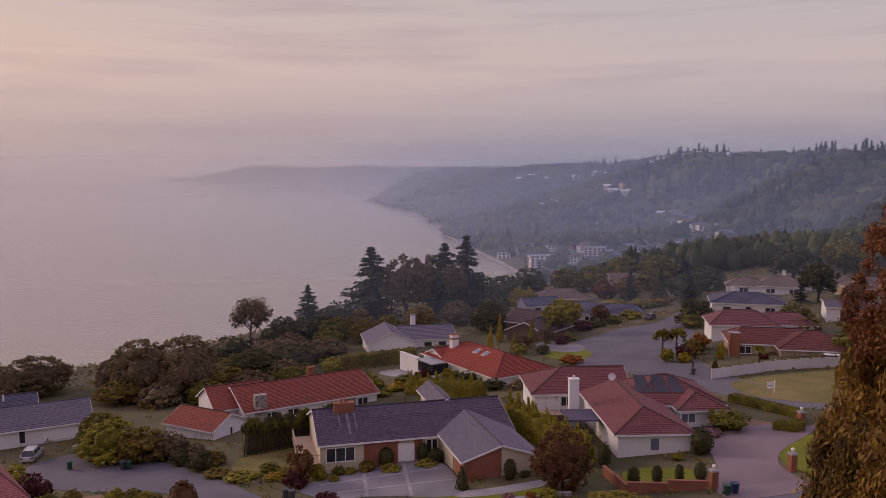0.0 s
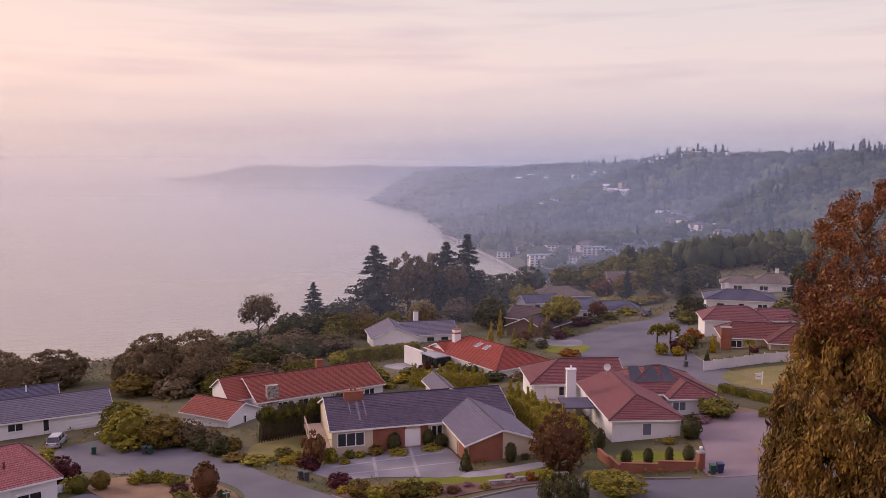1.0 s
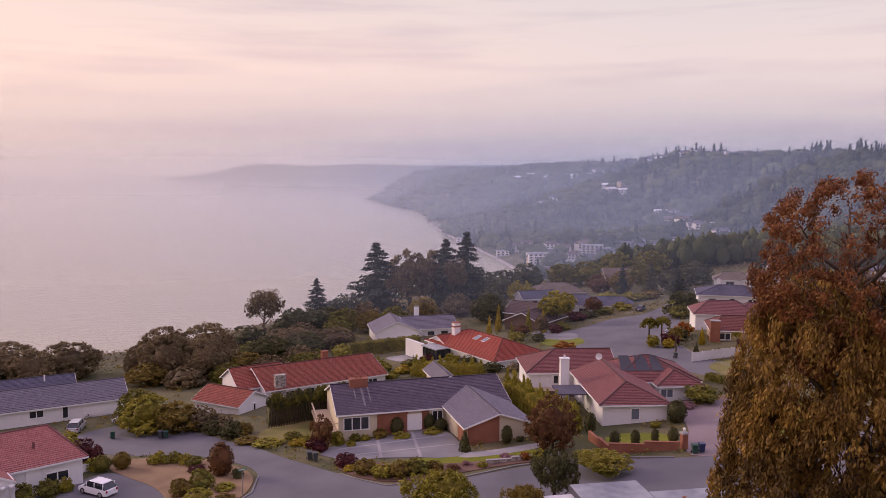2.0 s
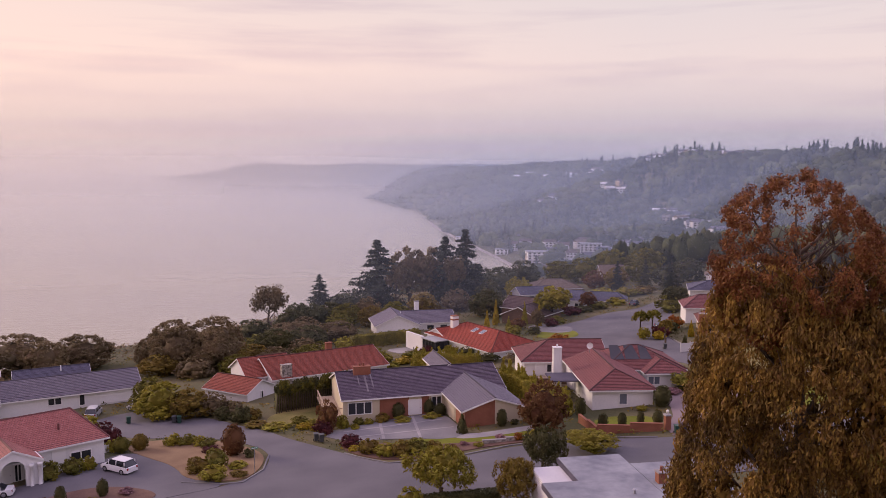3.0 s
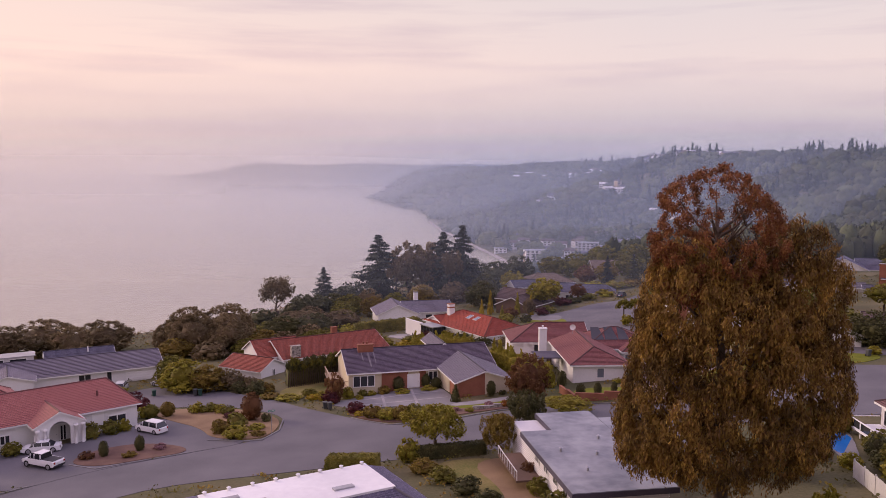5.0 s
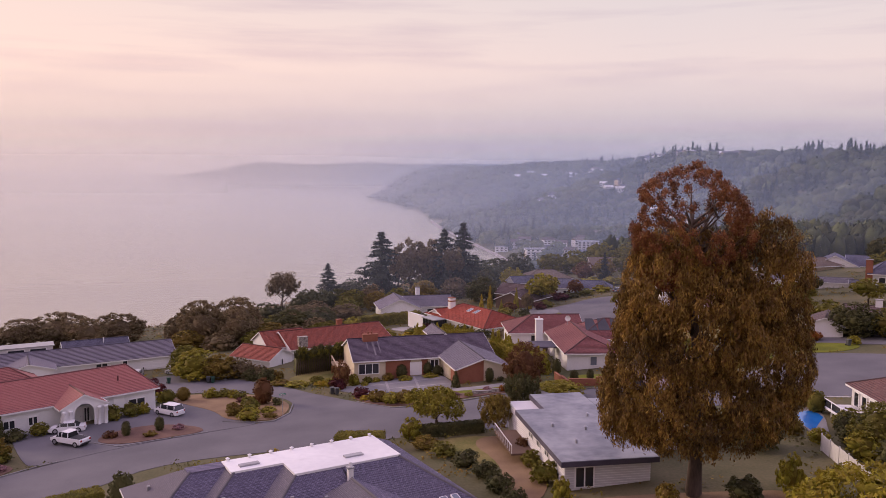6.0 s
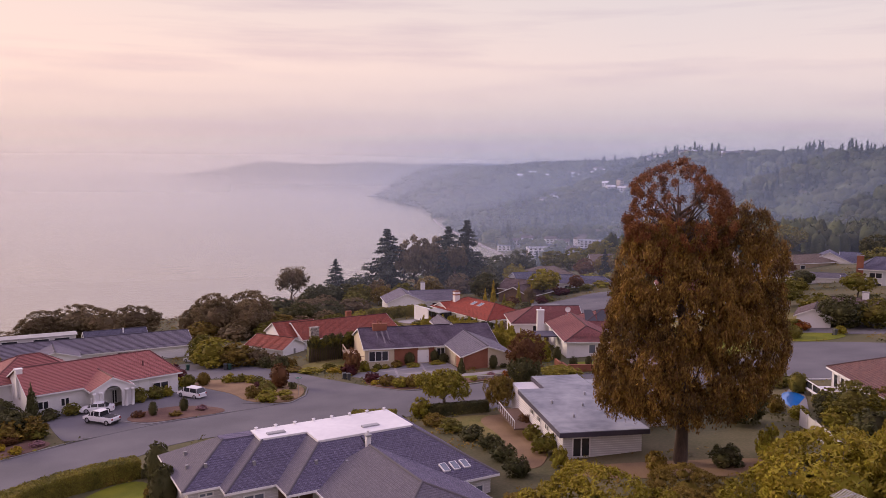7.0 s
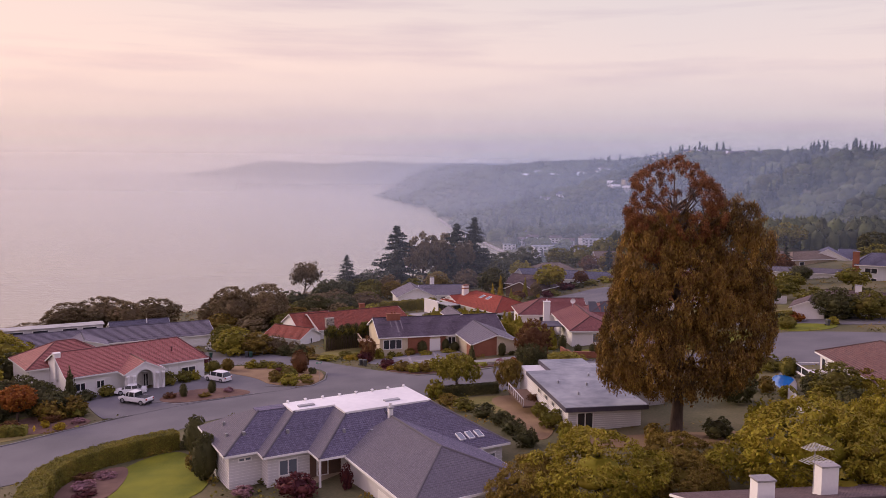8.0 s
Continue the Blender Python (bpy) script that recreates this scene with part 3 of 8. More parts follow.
sheet("lawn", [(-33.5, 39), (-37, 36), (-38, 30), (-36, 23), (-30, 18), (-25, 24), (-30, 34)], M["grass"], 0.07, "bright green mown lawn behind a clipped hedge", "lawn")
sheet("lawn", [(-26, 97), (-19, 97), (-17, 104), (-22, 110), (-28, 104)], M["grass_dry"], 0.07, "rough dry grass slope", "lawn")
sheet("lawn", [(22, 160), (30, 158), (31, 168), (27, 174), (21, 168)], M["grass"], 0.07, "small mown lawn by the turning circle", "lawn")
sheet("lawn", [(60, 94), (66, 92), (72, 96), (66, 102), (60, 101)], M["grass"], 0.07, "mown verge beside the turning circle", "lawn")
sheet("lawn", [(-2, 57.5), (7, 58), (9, 50), (6, 44), (2, 47)], M["grass_dry"], 0.05, "dry straw-coloured back lawn", "lawn")
sheet("lawn", [(-66, 44), (-59, 46), (-54, 51), (-60, 60), (-72, 56)], M["grass_dry"], 0.05, "yellowing grass bank", "lawn")
sheet("garden_bed", [(-24, 72), (-22.6, 76), (-23.2, 82), (-26.5, 86.5), (-34, 92), (-42, 92), (-44, 88), (-39, 83), (-34, 79), (-30.5, 73)], M["dirt"], 0.12, "bare sandy island bed with shrubs", "garden bed")
sheet("garden_bed", [(-46, 64.5), (-41.5, 62.8), (-36, 65.5), (-31.8, 67.6), (-34, 70.5), (-40, 72), (-45, 69)], M["mulch"], 0.14, "oval island bed of reddish bark", "garden bed")
sheet("garden_bed", [(-14.5, 84.5), (-11, 79.5), (-7, 76.6), (-2, 77), (6, 80), (14, 81), (12, 83), (2, 81.8), (-6, 83), (-11, 86)], M["mulch"], 0.10, "planted roadside bed of bark and shrubs", "garden bed")
sheet("garden_bed", [(3, 56), (8, 58), (10, 50), (11, 40), (9, 33), (6, 37), (6.5, 46)], M["dirt"], 0.06, "dry reddish soil path between gardens", "garden bed")
sheet("garden_bed", [(12, 30), (30, 27), (34, 32), (24, 33.5), (12, 34)], M["dirt"], 0.06, "dry soil yard behind the flat-roofed house", "garden bed")
sheet("garden_bed", [(-38, 34), (-41.6, 31), (-42, 26), (-40, 21), (-35, 22), (-36, 30)], M["mulch"], 0.10, "flower bed inside the clipped hedge", "garden bed")
sheet("garden_bed", [(-62, 60), (-53, 57), (-50.5, 54), (-56, 48.5), (-64, 52)], M["mulch"], 0.09, "bark-covered bed by the street", "garden bed")
sheet("garden_bed", [(40, 98), (44, 101.5), (41, 107), (36, 105)], M["dirt"], 0.07, "bare front garden bed", "garden bed")
sheet("patio", [(-9, 153), (-3, 151), (-2, 158), (-8, 162), (-14, 160)], M["concrete"], 0.10, "pale concrete garden patio", "patio", round_off=1)
sheet("patio", [(45.0, 60.5), (40.4, 48), (42.2, 46.4), (46.8, 58.6)], M["drive"], 0.10, "pale paving round the swimming pool", "patio", round_off=1)
sheet("driveway", [(30, 166), (24, 168), (20, 178), (23, 184), (31, 176)], M["drive"], 0.08, "pale concrete driveway apron", "driveway")
kerb([(-58, 44.2), (-49, 55.2), (-47, 57)])
kerb([(-45.5, 64), (-41.5, 62.2), (-36, 65), (-31.6, 67.3)], label="dark stone edging of the island bed")
kerb([(-31, 72.5), (-26, 71.3), (-23.6, 71.6), (-22.2, 76), (-22.8, 82)])
kerb([(-13, 81), (-10.5, 78.5), (-7, 75.6), (0, 76), (8, 79.4), (17, 80.4), (26, 78.2)])
kerb([(50, 122), (47.2, 135), (47.2, 146), (47.2, 158), (53, 169)])


# ---- roofs and houses ----
def roof_plane(g, poly, course=0.36, step=0.05):
    """Overlapping courses on a flat convex roof slope; the first edge is the eaves."""
    p = [Vector(q) for q in poly]
    U = (p[1] - p[0]).normalized()
    N = (p[1] - p[0]).cross(p[2] - p[0]).normalized()
    if N.z < 0:
        N = -N
    S = N.cross(U)
    if S.z < 0:
        S = -S
    flat = [((q - p[0]).dot(U), (q - p[0]).dot(S)) for q in p]
    top = max(s for _, s in flat)
    count = max(1, int(round(top / course)))
    band = top / count

    def clip(pts, level, keep_above):
        out = []
        for i, a in enumerate(pts):
            b = pts[(i + 1) % len(pts)]
            ia, ib = (a[1] >= level) == keep_above or a[1] == level, (b[1] >= level) == keep_above or b[1] == level
            if ia:
                out.append(a)
            if ia != ib:
                t = (level - a[1]) / (b[1] - a[1])
                out.append((a[0] + (b[0] - a[0]) * t, level))
        return out

    for i in range(count):
        lo, hi = i * band, (i + 1) * band
        q = clip(clip(flat, lo - 1e-6, True), hi + 1e-6, False)
        if len(q) < 3:
            continue
        g.face([p[0] + U * u + S * s + N * (0.015 + step * (1 - (s - lo) / band)) for u, s in q], [(u, s + 0.001) for u, s in q])
        bottom = sorted(u for u, s in q if abs(s - lo) < 1e-4)
        if len(bottom) >= 2:
            a, b = bottom[0], bottom[-1]
            g.face([p[0] + U * u + S * lo + N * h for u, h in ((a, 0.015), (b, 0.015), (b, 0.015 + step), (a, 0.015 + step))], [(a, lo), (b, lo), (b, lo), (a, lo)])


def rotated(pts, along):
    """Swap the plan axes when the ridge runs along y."""
    return pts if along == "x" else [(y, x, z) for x, y, z in pts]


def roof_block(house, x0, x1, y0, y1, eave, ridge, along="x", e0=0.0, e1=0.0, over=0.55, base=-1.2, wall="white", tile="t_gray", course=0.36, trim="trim", walls=True, mid=0.5, step=0.05, lw="", lr=""):
    """Walls, tiled roof, eaves boards and gable trim of one block of a house. e0, e1: how far the ridge stops short at each end (0: gable)."""
    g, f, w, cap = Geo(), Geo(), Geo(), Geo()
    if along == "x":
        a0, a1, b0, b1 = x0, x1, y0, y1
    else:
        a0, a1, b0, b1 = y0, y1, x0, x1
    bm = b0 + (b1 - b0) * mid
    r0, r1 = (a0 + e0, bm, ridge), (a1 - e1, bm, ridge)
    planes = [[(a0, b0, eave), (a1, b0, eave), r1, r0], [(a1, b1, eave), (a0, b1, eave), r0, r1]]
    if e0:
        planes.append([(a0, b1, eave), (a0, b0, eave), r0])
    if e1:
        planes.append([(a1, b0, eave), (a1, b1, eave), r1])
    for pl in planes:
        roof_plane(g, rotated(pl, along), course, step)
    roofs = part("roof", g, M[tile], house, lr)
    # ridge and hip caps
    lines = [(r0, r1)] + ([((a0, b0, eave), r0), ((a0, b1, eave), r0)] if e0 else []) + ([((a1, b0, eave), r1), ((a1, b1, eave), r1)] if e1 else [])
    for p, q in lines:
        p, q = rotated([p, q], along)
        if (Vector(p) - Vector(q)).length > 0.2:
            cap.tube([(Vector(p) + Vector((0, 0, 0.03)), 0.13), (Vector(q) + Vector((0, 0, 0.03)), 0.13)], 6)
    if cap.v:
        part("ridge_cap", cap, M[tile], roofs)
    # boards under the eaves, and the closed underside
    h, t = 0.2, 0.05
    s0, s1 = a0 + (0 if e0 else over * 0.6), a1 - (0 if e1 else over * 0.6)
    under = [(s0, b0, eave - 0.03), (s0, b1, eave - 0.03), (s1, b1, eave - 0.03), (s1, b0, eave - 0.03)]
    f.face(rotated(under, along))

    def board(p, q):
        p, q = Vector(p), Vector(q)
        side = (q - p).cross(Vector((0, 0, 1))).normalized() * t
        f_pts = [p, q, q - Vector((0, 0, h)), p - Vector((0, 0, h))]
        outer = [c + side for c in f_pts]
        f.face(f_pts)
        f.face(outer)
        f.face([f_pts[0], f_pts[1], outer[1], outer[0]])
        f.face([f_pts[2], f_pts[3], outer[3], outer[2]])

    ring = rotated([(a0, b0, eave), (a1, b0, eave), (a1, b1, eave), (a0, b1, eave)], along)
    if along != "x":
        ring = ring[::-1]
    for i in range(4):
        p, q = ring[i], ring[(i + 1) % 4]
        ends_gable = (not e0 and all(abs((v[0] if along == "x" else v[1]) - a0) < 1e-6 for v in (p, q))) or (not e1 and all(abs((v[0] if along == "x" else v[1]) - a1) < 1e-6 for v in (p, q)))
        if not ends_gable:
            board(p, q)
    for e, a in ((e0, a0), (e1, a1)):
        if not e:
            for b in (b0, b1):
                p, q = rotated([(a, b, eave + 0.02), (a, bm, ridge + 0.02)], along)
                board(p, q)
                board(q, p)
    part("fascia", f, M[trim], roofs, "white painted eaves boards")
    if walls:
        c0, c1, d0, d1 = a0 + over * (1 if e0 else 0.6), a1 - over * (1 if e1 else 0.6), b0 + over, b1 - over
        z1 = eave - 0.02
        pts = [(c0, d0, base), (c1, d0, base), (c1, d1, base), (c0, d1, base), (c0, d0, z1), (c1, d0, z1), (c1, d1, z1), (c0, d1, z1)]
        pts = rotated(pts, along)
        for q in ((0, 1, 5, 4), (1, 2, 6, 5), (2, 3, 7, 6), (3, 0, 4, 7)):
            w.face([pts[i] for i in q])
        lift = (ridge - eave) * (1 - over / max(0.1, (b1 - b0) / 2)) - 0.05
        for e, c in ((e0, c0), (e1, c1)):
            if not e:
                w.face(rotated([(c, d0, z1), (c, d1, z1), (c, d1, eave + 0.1), (c, bm, ridge - 0.06), (c, d0, eave + 0.1)], along))
        part("wall", w, M[wall], house, lw)
    return roofs


def window(house, x, y, z, w, h, face="f", panes=2, name="window", glass="glass", frame_mat="trim"):
    """A framed window standing a little proud of a wall. face: f towards -y, r towards +x, l towards -x."""
    g = Geo()
    b, d = 0.13, 0.10
    for x0, x1, z0, z1 in ((-w / 2, w / 2, 0, b), (-w / 2, w / 2, h - b, h), (-w / 2, -w / 2 + b, b, h - b), (w / 2 - b, w / 2, b, h - b)):
        g.box(x0, x1, -d, 0.05, z0, z1)
    for i in range(1, panes):
        c = -w / 2 + w * i / panes
        g.box(c - b / 2, c + b / 2, -d + 0.01, 0.04, b, h - b)
    ob = part(name, g, M[frame_mat], house)
    ob.matrix_basis = pose(x, y, z, 0, 0, {"f": 0, "r": 90, "l": -90, "b": 180}[face])
    for i in range(panes):
        q = Geo()
        q.box(-w / 2 + w * i / panes + b / 2, -w / 2 + w * (i + 1) / panes - b / 2, -0.045, -0.02, b, h - b)
        part("pane", q, M[glass], ob)
    return ob


def door(house, x, y, z, w=1.0, h=2.1, face="f", mat="trim", name="door", leaves=1):
    g = Geo()
    g.box(-w / 2 - 0.1, w / 2 + 0.1, -0.06, 0.05, 0, h + 0.1)
    for i in range(leaves):
        a, b = -w / 2 + w * i / leaves + 0.03, -w / 2 + w * (i + 1) / leaves - 0.03
        g.box(a, b, -0.10, 0.0, 0.02, h)
    ob = part(name, g, M[mat], house)
    ob.matrix_basis = pose(x, y, z, 0, 0, {"f": 0, "r": 90, "l": -90, "b": 180}[face])
    k = Geo()
    k.box(w / 2 - 0.18, w / 2 - 0.10, -0.16, -0.10, 0.98, 1.06)
    part("handle", k, M["metal"], ob)
    return ob


def garage_door(house, x, y, z, w=4.8, h=2.15, face="f", mat="trim"):
    g = Geo()
    for i in range(4):
        g.box(-w / 2, w / 2, -0.06, 0.02, h * i / 4 + 0.015, h * (i + 1) / 4 - 0.015)
    ob = part("garage_door", g, M[mat], house, "pale panelled garage door")
    ob.matrix_basis = pose(x, y, z, 0, 0, {"f": 0, "r": 90, "l": -90, "b": 180}[face])


def chimney(house, x, y, z0, z1, w, d, mat, capm="concrete", label="", pots=0):
    g = Geo()
    g.box(x - w / 2, x + w / 2, y - d / 2, y + d / 2, z0, z1)
    ob = part("chimney", g, M[mat], house, label)
    c = Geo()
    c.box(x - w / 2 - 0.08, x + w / 2 + 0.08, y - d / 2 - 0.08, y + d / 2 + 0.08, z1, z1 + 0.12)
    part("cap", c, M[capm], ob)
    for i in range(pots):
        q = Geo()
        px = x + (i - (pots - 1) / 2) * 0.6
        q.tube([((px, y, z1 + 0.12), 0.16), ((px, y, z1 + 0.5), 0.13), ((px, y, z1 + 0.55), 0.18)], 8)
        part("flue_pot", q, M["brick"] if mat == "brick" else M["white"], ob)
    return ob


def skylight(house, x, y, z, w, h, pitch, turn, label="pale skylight set in the tiles"):
    g = Geo()
    g.box(-w / 2, w / 2, -h / 2, h / 2, 0, 0.14)
    ob = part("skylight", g, M["trim"], house, label)
    ob.matrix_basis = Matrix.Translation((x, y, z)) @ pose(0, 0, 0, 0, 0, turn) @ pose(0, 0, 0, pitch, 0, 0)
    q = Geo()
    q.box(-w / 2 + 0.08, w / 2 - 0.08, -h / 2 + 0.08, h / 2 - 0.08, 0.14, 0.165)
    part("pane", q, M["pale_glass"], ob)


def panel(house, name, x0, x1, y0, y1, z0, z1, mat, label=""):
    g = Geo()
    g.box(x0, x1, y0, y1, z0, z1)
    return part(name, g, M[mat], house, label)


# grey-roofed ranch house with a brick garage gable
def grey_ranch():
    H = thing("house", "low ranch house with grey-purple tiled roof and orange brick front", "house", -0.6, 98.8, 0.5, 15)
    roof_block(H, -15.0, 10.2, 0, 13.8, 3.0, 5.5, "x", wall="cream", tile="t_gray", lr="grey-purple tiled roof with a pale stain below the chimney")
    roof_block(H, 0, 9.8, -10.3, 5, 3.15, 4.75, "y", wall="cream", tile="t_gray2", lr="grey tiled garage roof")
    roof_block(H, 1.2, 4.8, 6.8, 17, 4.4, 5.72, "y", wall="cream", tile="t_gray2")
    panel(H, "brick_panel", -9.3, -4.9, 0.47, 0.55, -1, 2.9, "brick", "orange-red brick facing")
    panel(H, "brick_panel", -3.0, -1.9, 0.47, 0.55, -1, 2.9, "brick", "orange-red brick facing")
    panel(H, "brick_panel", 0.47, 0.55, -9.9, -5.8, -1, 2.9, "brick", "orange-red brick facing")
    g = Geo()
    g.face([(0.56, -10.02, -1.0), (4.9, -10.02, -1.0), (4.9, -10.02, 4.55), (0.56, -10.02, 3.2)])
    g.face([(4.9, -10.02, -1.0), (4.9, -9.9, -1.0), (4.9, -9.9, 4.55), (4.9, -10.02, 4.55)])
    part("brick_panel", g, M["brick"], H, "orange-red brick half of the garage gable")
    window(H, -12.2, 0.5, 0.6, 3.6, 1.9, "f", 3)
    door(H, -4.0, 0.5, 0.0, 1.9, 2.2, "f", "trim", "double_door", 2)
    window(H, -0.7, 0.5, 0.5, 1.6, 2.1, "f", 2)
    garage_door(H, 0.5, -3.0, 0.0, 4.6, 2.2, "l", "cream")
    chimney(H, -11.0, 6.2, 3.8, 6.3, 2.6, 0.9, "brick", "brick", "broad low brick chimney", 2)
    pitch = 2.5 / 6.9
    for u0, wd, v0, v1 in ((-10.9, 0.35, 1.6, 5.6), (-9.9, 0.22, 2.4, 5.7), (-11.9, 0.2, 3.2, 5.6)):
        g = Geo()
        z = lambda v: 3.0 + pitch * v + 0.085
        g.face([(u0, v0, z(v0)), (u0 + wd * 0.7, v0, z(v0)), (u0 + wd, v1, z(v1)), (u0, v1, z(v1))])
        part("lichen_streak", g, M["streak"], H, "pale lichen streak on the tiles")
    # glazed end wall and deck at the far gable
    panel(H, "deck", -17.2, -14.7, 1.0, 12, 0.3, 0.5, "tan", "tan railed side deck")
    for k in range(6):
        panel(H, "baluster", -17.15, -17.05, 1.2 + k * 2.1, 1.3 + k * 2.1, 0.5, 1.5, "tan")
    panel(H, "rail", -17.2, -17.0, 1.0, 12, 1.5, 1.6, "tan")
    panel(H, "rail", -17.2, -14.7, 1.0, 1.1, 1.5, 1.6, "tan")


grey_ranch()


# long red-roofed house with a white garage wing
def long_red():
    H = thing("house", "long low house with red-brown tiled roof and stone chimney", "house", -30.6, 121.6, -3.2, 32)
    roof_block(H, 0, 23.5, 0, 14, 2.7, 5.3, "x", wall="white", tile="t_brown")
    roof_block(H, -3.6, 6, 3.4, 14, 2.7, 5.35, "x", wall="white", tile="t_brown")
    for u in (4.5, 8.2, 15.5, 20.5):
        window(H, u, 0.5, 0.9, 2.0, 1.3, "f", 2)
    panel(H, "stone_facing", 17.6, 19.2, 0.46, 0.54, -1, 2.6, "stone", "field-stone facing")
    chimney(H, 2.9, 0.8, -1, 5.0, 1.9, 0.9, "stone", "stone", "stout field-stone chimney")
    chimney(H, 15.0, 9.5, 3, 6.1, 1.2, 0.8, "brick", "brick", "small brick chimney")
    W = thing("garage", "white-walled garage wing with red-brown tiled roof", "garage", -42.4, 119.0, -3.7, -28)
    roof_block(W, 0, 10.2, 0, 8.0, 2.6, 4.4, "x", wall="white", tile="t_brown")
    garage_door(W, 5.0, 0.5, 0.0, 5.2, 2.1, "f", "trim")
    window(W, 9.9, 4.2, 0.9, 0.7, 1.5, "r", 1)


long_red()


# long grey-roofed house by the bluff
def long_grey():
    H = thing("house", "very long white house with striped grey-blue tiled roof", "house", -54.0, 122.0, -3.2, 29)
    roof_block(H, -54, 0, -1.8, 11, 2.0, 4.0, "x", wall="white", tile="t_gray2", course=0.5, step=0.09)
    roof_block(H, -31, -22, -5.5, 5, 2.4, 3.7, "y", wall="white", tile="t_gray2")
    roof_block(H, -20, -7, 10.6, 19, 1.6, 3.4, "x", wall="white", tile="t_slate", lr="dark blue slate roof behind")
    g = Geo()
    g.box(-50, -22, 5.5, 9, 3.3, 4.7)
    part("clerestory", g, M["siding"], H, "long white clerestory box on the ridge")
    panel(H, "clerestory_roof", -50.3, -21.7, 5.2, 9.3, 4.7, 4.85, "metal", "pale flat clerestory roof")
    for u in (-47.6, -44.2, -38.6, -34.0, -28.4, -24.6):
        window(H, u, 5.5, 3.75, 3.0, 0.72, "f", 1)
    garage_door(H, -4.5, -1.3, -0.3, 5.0, 2.1, "f")
    window(H, -9.8, -1.3, -0.2, 1.0, 2.0, "f", 1)
    window(H, -14.0, -1.3, 0.4, 2.2, 1.3, "f", 2)
    window(H, -26.5, -5.0, 0.8, 4.0, 1.2, "f", 4)
    g = Geo()
    g.tube([((-12, 13.5, 2.0), 0.12), ((-12, 13.5, 3.9), 0.12)], 8)
    part("vent_pipe", g, M["trim"], H)


long_grey()


# red-roofed house in the middle
def red_middle():
    H = thing("house", "white house with bright orange-red hipped tile roof", "house", 10.3, 138.6, -1.7, 33)
    roof_block(H, -1.5, 12.5, 0, 25, 2.5, 5.2, "y", 6.5, 7, wall="white", tile="t_red")
    roof_block(H, -1.0, 6.0, 17.5, 24.5, 2.55, 4.0, "x", 0, 3, wall="white", tile="t_red")
    chimney(H, 3.0, 19.5, 3, 6.6, 1.5, 1.1, "white", "brick", "white chimney with red bands")
    panel(H, "chimney_band", 2.2, 3.8, 18.9, 20.1, 5.7, 6.0, "brick", "red brick band")
    skylight(H, 3.6, 12.6, 4.46, 1.2, 1.6, 21, -90)
    skylight(H, 3.6, 9.8, 4.46, 1.2, 1.6, 21, -90)
    window(H, 5.5, 0.5, 0.8, 2.0, 1.2, "f", 2)
    # dark screened porch and white side wall
    S = Geo()
    S.box(-4.6, -1.2, 15.5, 20.5, 0.2, 2.3)
    part("screened_porch", S, M["glass"], H, "dark screened porch")
    panel(H, "porch_roof", -4.9, -0.9, 15.2, 20.8, 2.3, 2.5, "metal", "pale flat porch roof")
    panel(H, "porch_base", -4.7, -1.1, 15.4, 20.6, -1, 0.3, "white")
    for k in range(5):
        panel(H, "post", -4.68, -4.58, 15.5 + k * 1.22, 15.6 + k * 1.22, 0.2, 2.3, "dark")
    for k in range(4):
        panel(H, "post", -4.6 + k * 1.1, -4.5 + k * 1.1, 15.38, 15.48, 0.2, 2.3, "dark")
    panel(H, "side_wall", -4.4, -3.9, 21, 28, -1, 2.6, "white", "white garden wall")
    panel(H, "side_wall", 12.3, 19.0, 3.0, 3.4, -1, 1.1, "white", "low white garden wall")


red_middle()


